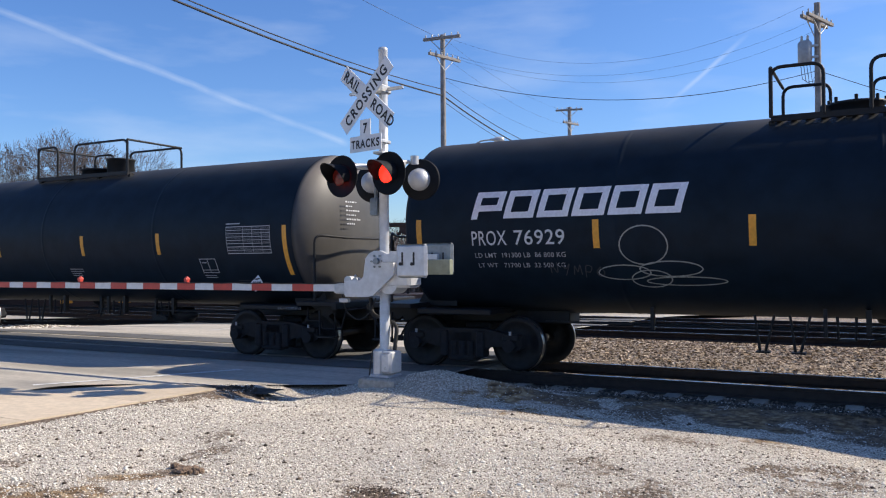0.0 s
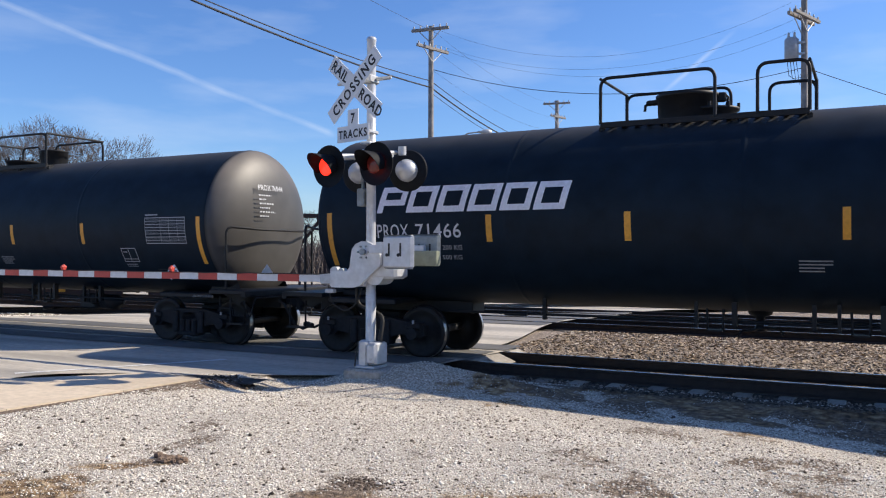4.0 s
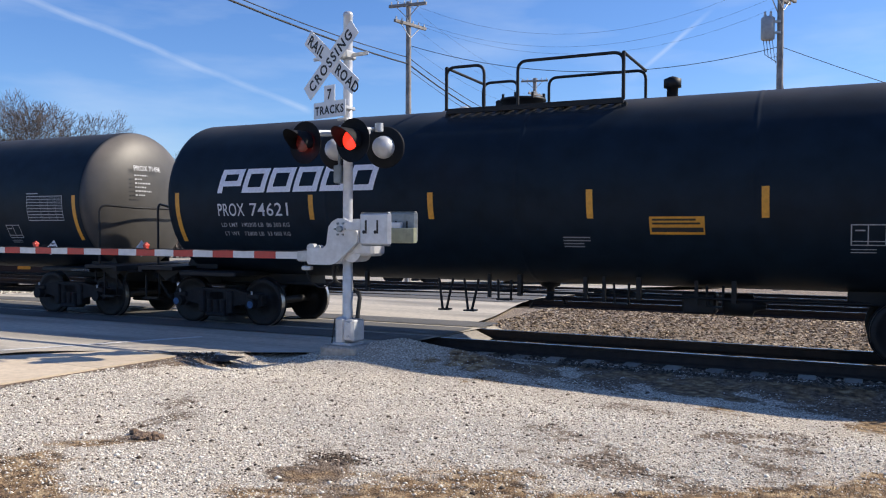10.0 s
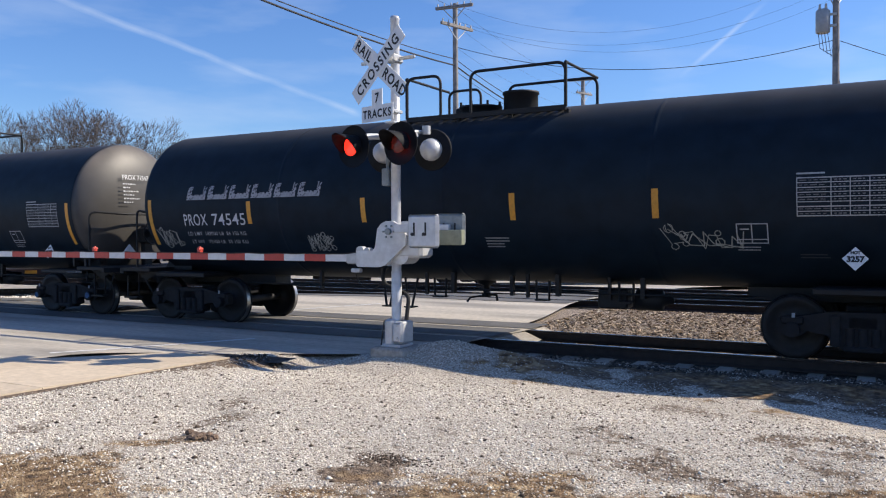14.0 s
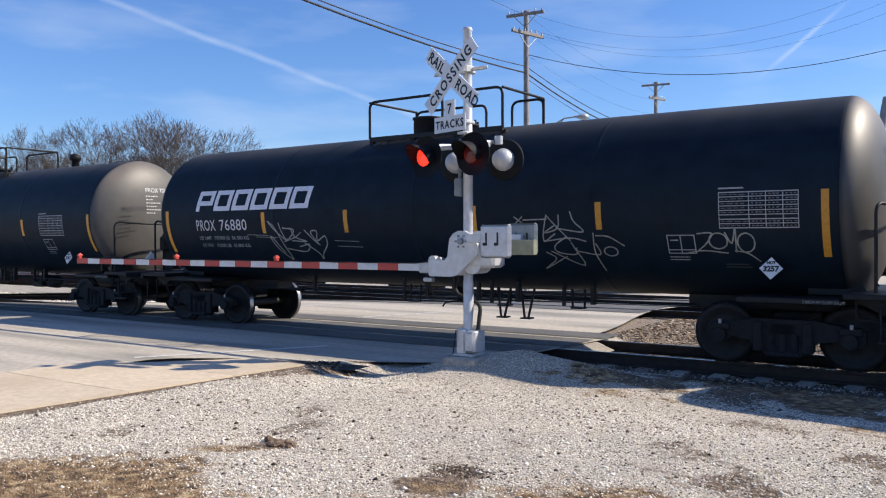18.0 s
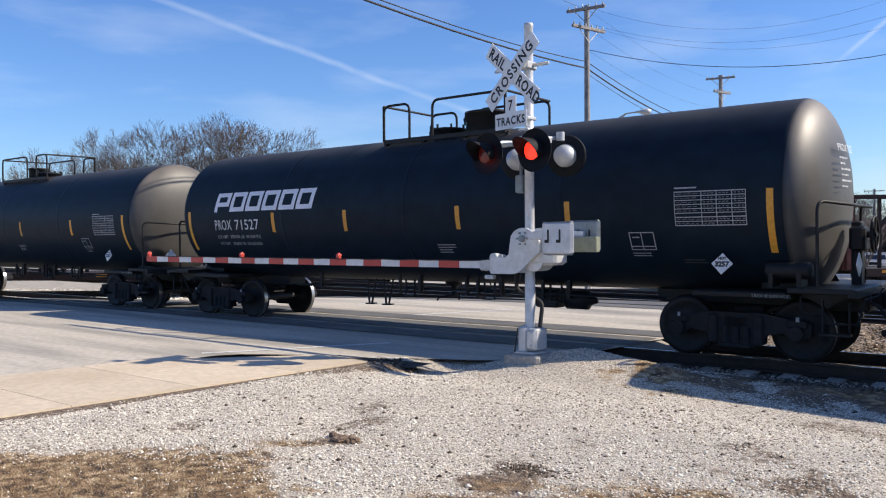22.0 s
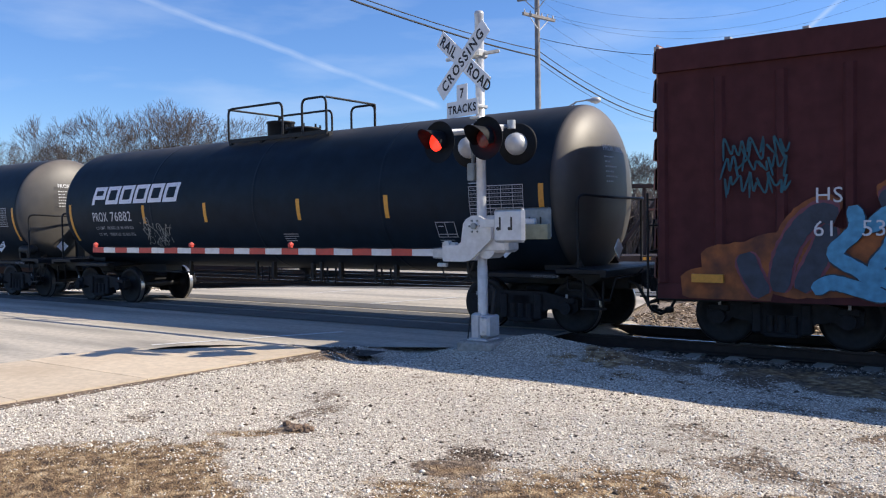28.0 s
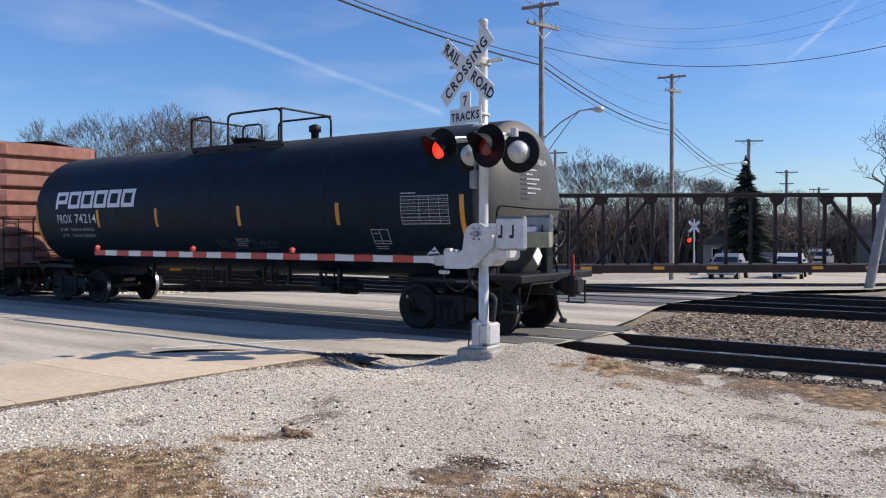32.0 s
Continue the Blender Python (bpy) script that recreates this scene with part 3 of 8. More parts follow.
def build_ground():
    xs = steps((-1500, -300, 150), (-300, -80, 22), (-80, -22, 3), (-22, -12, 0.7), (-12, 5, 0.13), (5, 14, 0.6), (14, 60, 5), (60, 300, 24), (300, 1500, 150))
    ys = steps((-600, -60, 90), (-60, -6, 6), (-6, 1.5, 0.6), (1.5, 12.6, 0.13), (12.6, 27, 0.2), (27, 60, 1.6), (60, 140, 8), (140, 500, 40), (500, 2500, 250))
    me = grid_mesh(xs, ys, land)
    values = [zone_values(v.co.x, v.co.y) for v in me.vertices]
    for k, n in enumerate(("grass", "dirt", "ballast", "far", "oil")):
        me.attributes.new(n, "FLOAT", "POINT").data.foreach_set("value", [v[k] for v in values])
    me.materials.append(ground_material())
    return tagged(new("ground", me), "pale limestone gravel with dirt and dead grass patches", "ground", kind="structure")


build_ground()

M["road"] = material("worn_concrete_road", (0.48, 0.432, 0.360), 0.85, grain=0.16, scale=9, stain=0.9, stain_scale=0.45,
                     stain_color=(0.19, 0.18, 0.16), bump=0.12, bump_scale=70, streak=(0.3, 2.2, 1))
M["walk"] = material("tan_concrete_pavement", (0.56, 0.465, 0.345), 0.88, grain=0.12, scale=12, stain=0.4, stain_scale=0.8,
                     stain_color=(0.40, 0.305, 0.205), bump=0.12, bump_scale=80, vary=0.06)
M["line_paint"] = material("worn_white_road_paint", (0.62, 0.62, 0.6), 0.7, grain=0.25, scale=14, stain=0.5, stain_scale=6, stain_color=(0.35, 0.34, 0.32))
M["asphalt"] = material("dark_crossing_asphalt", (0.10, 0.098, 0.095), 0.85, grain=0.25, scale=16, stain=0.5, stain_scale=0.8, stain_color=(0.19, 0.18, 0.17), bump=0.2, bump_scale=60)


# crumbled asphalt coloured as dark as the shadow that falls on it
M["shadowed_asphalt"] = material("crumbled_asphalt", (0.045, 0.04, 0.035), 0.95, grain=0.5, scale=22, stain=0.5, stain_scale=5, stain_color=(0.13, 0.11, 0.09), bump=0.8, bump_scale=40)


def build_road():
    ys = steps((-40, 0, 4), (0, 8, 0.5), (8, 16, 0.25), (16, 44, 0.7), (44, 160, 6))
    vs, fs = [], []
    n = 40
    for y in ys:
        a, b = road_left(y), road_right(y)
        for i in range(n + 1):
            x = a + (b - a) * i / n
            vs.append((x, y, road_height(x, y)))
    for j in range(len(ys) - 1):
        for i in range(n):
            k = j * (n + 1) + i
            fs.append((k, k + 1, k + n + 2, k + n + 1))
    me = bpy.data.meshes.new("road")
    me.from_pydata(vs, [], fs)
    me.polygons.foreach_set("use_smooth", [True] * len(fs))
    me.materials.append(M["road"])
    road = tagged(new("road", me), "worn pale concrete road across the tracks", "road", kind="structure")

    def strip(name, mat, a, b, wide, lift=0.005, label=""):
        """A flat band of paint from a to b that follows the road."""
        a, b = Vector(a), Vector(b)
        d = (b - a).normalized()
        s = Vector((-d.y, d.x)) * wide / 2
        k = max(2, int((b - a).length / 0.7))
        mb = MB()
        v = []
        for i in range(k + 1):
            p = a + (b - a) * i / k
            for q in (p - s, p + s):
                v.append((q.x, q.y, road_height(q.x, q.y) + lift))
        mb.add(v, [(2 * i, 2 * i + 1, 2 * i + 3, 2 * i + 2) for i in range(k)])
        return part(name, flip_fix(mb.mesh(name)), mat, road, label)

    strip("edge_line", M["line_paint"], (-11.55, 8.2), (-9.9, 11.0), 0.13)
    strip("edge_line", M["line_paint"], (-13.0, 15.3), (-11.9, 18.0), 0.13)
    strip("patch", M["shadowed_asphalt"], (-9.5, 9.1), (-7.7, 9.25), 0.5, 0.012, "crumbled asphalt edge darkened for the signal's shadow")
    strip("lane_line", M["line_paint"], (-16.5, 17), (-15.5, 44), 0.12)
    for yc in (YC, 21.7, 25.8):
        for side in (-1, 1):
            y = yc + side * 1.25
            strip("crossing_panel", M["asphalt"], (-30 if yc == YC else -22, y), (road_right(y) - 0.05, y), 0.85, 0.012)
        strip("crossing_panel", M["asphalt"], (-30 if yc == YC else -22, yc), (road_right(yc) - 0.05, yc), 1.22, 0.012)


build_road()


def build_pavement():
    walk_path = tagged(new("pavement"), "tan concrete pavement slabs beside the road", "pavement", kind="structure")
    y = -6.0
    while y < 8.6:
        y1 = min(y + 1.5, 8.75)
        mb = MB()
        x0a, x1a = -11.3 + 0.1 * (y - 6), -8.48 + 0.09 * (y - 7)
        x0b, x1b = -11.3 + 0.1 * (y1 - 6), -8.48 + 0.09 * (y1 - 7)
        g = 0.006
        if y1 > 8.7:
            x0b += 1.6
        if y > 7.0:
            x0a += 0.0 if y < 7.3 else 0.6
        zt = -0.035
        top = [(x0a, y + g, zt), (x1a, y + g, zt), (x1b, y1 - g, zt), (x0b, y1 - g, zt)]
        low = [(px, py, -0.22) for px, py, pz in top]
        mb.add(low + top, [(3, 2, 1, 0), (4, 5, 6, 7), (0, 1, 5, 4), (1, 2, 6, 5), (2, 3, 7, 6), (3, 0, 4, 7)])
        part("slab", mb, M["walk"], walk_path)
        y = y1
    return walk_path


build_pavement()


def rail_bar(x0, x1, y, ztop, parent, name="rail"):
    prof = [(-0.075, -0.186), (0.075, -0.186), (0.075, -0.17), (0.012, -0.145), (0.012, -0.045), (0.036, -0.035), (0.036, -0.006), (0.03, -0.001),
            (-0.03, -0.001), (-0.036, -0.006), (-0.036, -0.035), (-0.012, -0.045), (-0.012, -0.145), (-0.075, -0.17)]
    mb = MB()
    n = len(prof)
    vs = [(x0, y + a, ztop + b) for a, b in prof] + [(x1, y + a, ztop + b) for a, b in prof]
    mb.add(vs, [(i, (i + 1) % n, n + (i + 1) % n, n + i) for i in range(n)] + [tuple(reversed(range(n))), tuple(range(n, 2 * n))])
    ob = part(name, flip_fix(mb.mesh(name)), M["rail"], parent)
    top = MB().box(x0, x1, y - 0.024, y + 0.024, ztop - 0.001, ztop + 0.002)
    part("rail_head", top, M["rail_top"], ob, "polished running surface")
    return ob


def sleeper_mesh():
    return MB().box(-0.12, 0.12, -1.3, 1.3, -0.16, 0.0, 0.02).mesh("sleeper")


def build_tracks():
    sm = sleeper_mesh()
    sm.materials.append(M["tie"])
    dark = sm.copy()
    dark.materials.clear()
    M["tie_wood"] = material("dark_creosoted_sleeper", (0.05, 0.038, 0.03), 0.9, grain=0.35, scale=9, bump=0.4, bump_scale=30, vary=0.2)
    dark.materials.append(M["tie_wood"])
    for k, (yc, zt, lab) in enumerate(((YC, ZR - SINK, "main railway track on pale concrete sleepers"), (21.7, -0.10, "second railway track on dark wooden sleepers"),
                                       (25.8, -0.12, "third railway track on dark wooden sleepers"))):
        tr = tagged(new("railway_track"), lab, "railway track", kind="structure")
        for s in (-0.752, 0.752):
            rail_bar(-140, 60, yc + s, zt, tr)
        if k == 0:
            for i in range(22):
                x = -6.0 + 0.615 * i
                o = part("sleeper", sm, M["tie"], tr, at=pose(x + random.uniform(-0.02, 0.02), yc + 0.03, zt - 0.186 + random.uniform(-0.012, 0.004), 0, 0, random.uniform(-1.2, 1.2)))
        else:
            for i in range(30):
                part("sleeper", dark, M["tie_wood"], tr, at=pose(-7.6 + 0.55 * i, yc, zt - 0.187, 0, 0, random.uniform(-1, 1)))
    # pale concrete wedge that ends the crossing beside the near rails
    we = tagged(new("crossing_wedge", None), "pale concrete wedge at the end of the crossing", "concrete wedge")
    we.matrix_basis = pose(-6.28, YC, ZR - 0.19)
    for y0, y1 in ((-0.62, 0.62), (0.86, 1.5)):
        w = MB().prism([(-0.3, 0.0), (0.42, 0.0), (0.05, 0.15), (-0.3, 0.16)], y0, y1)
        part("wedge", flip_fix(w.mesh("wedge")), M["sleeper"], we)


build_tracks()


def scatter_mesh(points, sizes, seed, flat=0.65):
    """Many small angular stones in one mesh."""
    rng = np.random.default_rng(seed)
    n = len(points)
    base = np.array([(1, 0, 0), (0.2, 1, 0), (-0.9, 0.3, 0), (-0.1, -1, 0.1), (0.15, 0.1, 1), (0, 0, -0.6)], float)
    faces = np.array([(0, 1, 4), (1, 2, 4), (2, 3, 4), (3, 0, 4), (1, 0, 5), (2, 1, 5), (3, 2, 5), (0, 3, 5)])
    v = np.repeat(base[None], n, 0) * rng.uniform(0.6, 1.25, (n, 6, 3))
    a = rng.uniform(0, 2 * np.pi, n)
    c, s = np.cos(a)[:, None], np.sin(a)[:, None]
    x, y = v[..., 0] * c - v[..., 1] * s, v[..., 0] * s + v[..., 1] * c
    v = np.stack([x, y, v[..., 2] * flat], -1) * sizes[:, None, None] + points[:, None, :]
    f = faces[None] + (np.arange(n) * 6)[:, None, None]
    me = bpy.data.meshes.new("stones")
    me.vertices.add(n * 6)
    me.vertices.foreach_set("co", v.reshape(-1))
    me.loops.add(n * 24)
    me.loops.foreach_set("vertex_index", f.reshape(-1).astype(np.int32))
    me.polygons.add(n * 8)
    me.polygons.foreach_set("loop_start", np.arange(0, n * 24, 3, dtype=np.int32))
    me.polygons.foreach_set("loop_total", np.full(n * 8, 3, np.int32))
    me.update(calc_edges=True)
    me.validate()
    return me


def stone_material(name, stops):
    mat = bpy.data.materials.new(name)
    mat.use_nodes = True
    nt = mat.node_tree
    bs = nt.nodes["Principled BSDF"]
    bs.inputs["Roughness"].default_value = 0.9
    geo, ramp = nt.nodes.new("ShaderNodeNewGeometry"), nt.nodes.new("ShaderNodeValToRGB")
    while len(ramp.color_ramp.elements) < len(stops):
        ramp.color_ramp.elements.new(0.5)
    for e, (p, c) in zip(ramp.color_ramp.elements, stops):
        e.position, e.color = p, (*c, 1)
    nt.links.new(geo.outputs["Random Per Island"], ramp.inputs["Fac"])
    tex, mix = nt.nodes.new("ShaderNodeTexNoise"), nt.nodes.new("ShaderNodeMix")
    co = nt.nodes.new("ShaderNodeTexCoord")
    nt.links.new(co.outputs["Object"], tex.inputs["Vector"])
    tex.inputs["Scale"].default_value = 90
    mix.data_type, mix.blend_type = "RGBA", "MULTIPLY"
    mix.inputs[0].default_value = 0.18
    nt.links.new(ramp.outputs["Color"], mix.inputs[6])
    nt.links.new(tex.outputs["Fac"], mix.inputs[7])
    nt.links.new(mix.outputs[2], bs.inputs["Base Color"])
    return mat


def build_stones():
    rng = np.random.default_rng(2)
    pale = stone_material("limestone_chips", ((0.0, (0.05, 0.037, 0.027)), (0.20, (0.34, 0.28, 0.21)), (0.36, (0.84, 0.765, 0.64)), (1.0, (1.0, 0.945, 0.83))))
    brown = stone_material("brown_ballast", ((0.0, (0.07, 0.05, 0.04)), (0.5, (0.30, 0.23, 0.17)), (1.0, (0.60, 0.50, 0.40))))
    dark = stone_material("dark_pebbles", ((0.0, (0.035, 0.025, 0.017)), (1.0, (0.15, 0.108, 0.075))))

    bed_stones = stone_material("sooty_ballast", ((0.0, (0.02, 0.018, 0.016)), (0.6, (0.08, 0.066, 0.055)), (1.0, (0.22, 0.185, 0.15))))

    def lay(n, xr, yr, lo, hi, keep, mat, label, seed):
        x, y = rng.uniform(*xr, n), rng.uniform(*yr, n)
        ok = [keep(a, b) for a, b in zip(x, y)]
        x, y = x[ok], y[ok]
        sz = lo + (hi - lo) * rng.power(0.45, len(x))
        z = np.array([land(a, b) for a, b in zip(x, y)])
        me = scatter_mesh(np.stack([x, y, z + sz * 0.12], -1), sz, seed)
        me.materials.append(mat)
        return tagged(new("gravel", me), label, "gravel", kind="stuff")

    def bare(x, y):
        if x < -8.4 + 0.09 * (y - 7) and y < 9.4:
            return False
        if on_road(x, y) or math.hypot(x - MAST_X, y - MAST_Y) < 0.33:
            return False
        g, d, b, f, o = zone_values(x, y)
        return rng.random() > 0.86 * g + 0.86 * d
    lay(165000, (-9.0, 4.5), (2.4, 7.2), 0.0035, 0.0135, bare, pale, "loose pale limestone chips", 1)
    lay(95000, (-9.0, 6.0), (7.2, 12.1), 0.0045, 0.016, bare, pale, "loose pale limestone chips beside the track", 2)
    lay(9000, (-9.0, 4.5), (2.4, 9.0), 0.010, 0.026, bare, pale, "coarse pale limestone pieces", 7)
    lay(650, (-8.5, 4.5), (2.6, 11.0), 0.010, 0.034, bare, dark, "scattered dark pebbles on pale gravel", 3)
    # rubble kept dark to stand in for the gate mechanism's shadow
    lay(520, (-9.1, -7.4), (8.4, 9.7), 0.02, 0.055, lambda a, b: math.hypot((a + 8.25) / 0.72, (b - 9.12) / 0.42) < rng.uniform(0.6, 1.0), dark, "crumbled asphalt at the pavement's end with painted shadow", 8)
    lay(2600, (-4.0, -2.9), (4.9, 5.75), 0.006, 0.017, lambda a, b: math.hypot((a + 3.32) / 0.40, (b - 5.2) / 0.2) < rng.uniform(0.3, 1.0), dark, "dark crumbs of soil on pale gravel", 10)
    lay(900, (-5.4, -4.7), (4.7, 5.2), 0.006, 0.022, lambda a, b: math.hypot((a + 5.04) / 0.19, (b - 4.97) / 0.09) < rng.uniform(0.4, 1.0), brown, "brown clump of dead leaves on gravel", 11)
    lay(9000, (-6.2, 9.0), (11.7, 12.75), 0.012, 0.04, lambda a, b: b > 12.15 or a > -3.8, bed_stones, "dark ballast beside the near rail", 9)
    lay(26000, (-6.6, 9.0), (12.0, 20.75), 0.018, 0.05, lambda a, b: not on_road(a, b) and abs(b - YC) > 0.84, brown, "brown leaf-strewn ballast between the tracks", 4)
    lay(9000, (-60, -22.5), (14.8, 24), 0.03, 0.07, lambda a, b: not on_road(a, b), pale, "pale ballast beyond the road", 5)

    def clod():
        """A lumpy brown clod of earth and leaves."""
        r = random.Random(21)
        mb = MB()
        for k in range(26):
            x, y = -5.04 + r.gauss(0, 0.075), 4.97 + r.gauss(0, 0.035)
            z, q = land(x, y), r.uniform(0.016, 0.042)
            mb.lathe([(-q, q * 0.6), (0, q * r.uniform(0.8, 1.2)), (q * 0.5, q * 0.8), (q * 0.8, 0.004)], (x, y, z + q * 0.4), "z", 7, False)
        me = mb.mesh("clod")
        me.materials.append(material("crumbly_brown_earth", (0.20, 0.135, 0.09), 0.95, grain=0.4, scale=40, stain=0.6, stain_scale=12, stain_color=(0.08, 0.055, 0.04), bump=0.5, bump_scale=90))
        tagged(new("earth_clod", me), "crumbly brown clod lying on pale gravel", "clod")
    clod()

    def blades():
        mb_v, mb_f = [], []
        r = random.Random(6)
        k = 0
        while k < 30000:
            x, y = r.uniform(-8.4, 1.0), r.uniform(2.0, 6.8)
            if r.random() > zone_values(x, y)[0] ** 1.5 or x < -8.5:
                k += 0.25
                continue
            k += 1
            z = land(x, y)
            a, h = r.uniform(0, 6.28), r.uniform(0.012, 0.05)
            l, w = r.uniform(0.02, 0.07), r.uniform(0.0015, 0.003)
            o = len(mb_v)
            dx, dy = math.cos(a), math.sin(a)
            mb_v += [(x - dy * w, y + dx * w, z), (x + dy * w, y - dx * w, z), (x + dx * l, y + dy * l, z + h)]
            mb_f.append((o, o + 1, o + 2))
        me = bpy.data.meshes.new("grass")
        me.from_pydata(mb_v, [], mb_f)
        me.materials.append(stone_material("dead_grass_blades", ((0.0, (0.10, 0.06, 0.03)), (0.6, (0.34, 0.225, 0.115)), (1.0, (0.62, 0.49, 0.30)))))
        tagged(new("dead_grass", me), "dry dead grass blades on the ground", "grass", kind="stuff")
    blades()

    def leaves():
        r = random.Random(12)
        v, f = [], []
        for k in range(7000):
            x, y = r.uniform(-6.5, 8.0), 15.0 + 5.8 * r.random() ** 0.8
            if on_road(x, y):
                continue
            z = land(x, y) + 0.03
            a, s = r.uniform(0, 6.28), r.uniform(0.03, 0.07)
            c, d = math.cos(a) * s, math.sin(a) * s
            o = len(v)
            v += [(x - c, y - d, z), (x + d * 0.5, y - c * 0.5, z + r.uniform(0, 0.03)), (x + c, y + d, z + 0.01), (x - d * 0.5, y + c * 0.5, z + r.uniform(0, 0.03))]
            f.append((o, o + 1, o + 2, o + 3))
        me = bpy.data.meshes.new("leaves")
        me.from_pydata(v, [], f)
        me.materials.append(stone_material("dry_fallen_leaves", ((0.0, (0.05, 0.033, 0.022)), (0.5, (0.24, 0.165, 0.10)), (0.85, (0.48, 0.37, 0.25)), (1.0, (0.72, 0.64, 0.52)))))
        tagged(new("fallen_leaves", me), "dry brown leaves strewn between tracks", "leaves", kind="stuff")
    leaves()


MAST_X, MAST_Y = -6.565, 10.38
build_stones()


R, ZC = 1.52, 2.45              # radius and height of the tank's axis over the rails
CACHE = {}


def cached(key, make):
    if key not in CACHE:
        CACHE[key] = make()
    return CACHE[key]


def on_shell(x, v, lift=0.006):
    a = v / R
    return Vector((x, -(R + lift) * math.cos(a), ZC + (R + lift) * math.sin(a)))


def shell_v(z):
    return R * math.asin(max(-1, min(1, (z - ZC) / R)))


def shell_patch(mb, x0, x1, v0, v1, lift=0.006, slant=0.0, n=4):
    vs = []
    for i in range(n + 1):
        v = v0 + (v1 - v0) * i / n
        s = slant * (v - v0)
        vs += [on_shell(x0 + s, v, lift), on_shell(x1 + s, v, lift)]
    mb.add(vs, [(2 * i, 2 * i + 1, 2 * i + 3, 2 * i + 2) for i in range(n)])


def shell_line(mb, pts, w, lift=0.007):
    """A painted line of width w through points (x, v)."""
    for (xa, va), (xb, vb) in zip(pts, pts[1:]):
        dx, dv = xb - xa, vb - va
        l = math.hypot(dx, dv) or 1
        ox, ov = -dv / l * w / 2, dx / l * w / 2
        ex, ev = dx / l * w * 0.3, dv / l * w * 0.3
        mb.add([on_shell(xa - ox - ex, va - ov - ev, lift), on_shell(xb - ox + ex, vb - ov + ev, lift),
                on_shell(xb + ox + ex, vb + ov + ev, lift), on_shell(xa + ox - ex, va + ov - ev, lift)], [(0, 1, 2, 3)])


def shell_text(body, x, v, size, mat, parent, name="lettering", wide=1.0, spacing=1.05):
    me = text_mesh(body, size, spacing, bold=0.0015 if size > 0.2 else 0.0005)
    lo, hi = min(q.co.x for q in me.vertices), max(q.co.x for q in me.vertices)
    k = wide / (hi - lo)
    remap(me, lambda c: on_shell(x + (c.x - lo) * k, v + c.y, 0.008))
    return part(name, me, mat, parent)


def wheelset_mesh():
    mb = MB()
    for s in (-1, 1):
        o = s
        prof = [(-0.066 * o, 0.02), (-0.066 * o, 0.12), (-0.03 * o, 0.16), (-0.025 * o, 0.33), (-0.062 * o, 0.37), (-0.062 * o, 0.452),
                (0.05 * o, 0.458), (0.062 * o, 0.485), (0.072 * o, 0.48), (0.07 * o, 0.37), (0.01 * o, 0.33), (0.0, 0.16), (0.07 * o, 0.12), (0.07 * o, 0.02)]
        prof = [(-a, r) for a, r in prof]
        mb.lathe(prof, (0, 0.755 * o, 0), "y", 32)
    mb.cyl((0, -1.05, 0), (0, 1.05, 0), 0.075, seg=10)
    return flip_fix(mb.mesh("wheelset"))


def wheel_rim_mesh():
    mb = MB()
    for s in (-1, 1):
        mb.lathe([(0.75 * s + 0.06 * s, 0.4585), (0.75 * s - 0.045 * s, 0.4605)], (0, 0, 0), "y", 32, caps=False)
    return mb.mesh("tread")


def side_frame_mesh():
    """The cast frame that carries two axle boxes, seen from its flat side."""
    mb = MB()
    outline = [(-1.08, 0.60), (-1.08, 0.42), (-0.98, 0.36), (-0.80, 0.36), (-0.70, 0.44), (-0.46, 0.40), (-0.26, 0.20), (0.26, 0.20), (0.46, 0.40),
               (0.70, 0.44), (0.80, 0.36), (0.98, 0.36), (1.08, 0.42), (1.08, 0.60), (0.72, 0.66), (0.40, 0.72), (-0.40, 0.72), (-0.72, 0.66)]
    mb.prism(outline, -0.08, 0.08)
    for x in (-0.34, 0.34):     # spring pockets stand proud
        mb.box(x - 0.07, x + 0.07, -0.13, 0.13, 0.24, 0.68, 0.02)
    mb.box(-0.24, 0.24, -0.14, 0.14, 0.18, 0.26, 0.02)
    for k in range(3):
        mb.cyl((-0.16 + 0.16 * k, -0.07, 0.26), (-0.16 + 0.16 * k, -0.07, 0.50), 0.062, seg=10)
    for x in (-0.889, 0.889):   # bearing caps
        mb.cyl((x, -0.19, 0.457), (x, 0.05, 0.457), 0.105, seg=14)
        mb.box(x - 0.15, x + 0.15, -0.12, 0.1, 0.53, 0.64, 0.02)
    return flip_fix(mb.mesh("side_frame"))


def bolster_mesh():
    mb = MB().box(-0.2, 0.2, -1.1, 1.1, 0.48, 0.68, 0.03)
    mb.box(-0.25, 0.25, -0.5, 0.5, 0.66, 0.78, 0.03)
    for x in (-0.55, 0.55):
        mb.box(x - 0.05, x + 0.05, -0.85, 0.85, 0.38, 0.46)
    return mb.mesh("bolster")


SPIN = []       # wheelsets with the car they run under


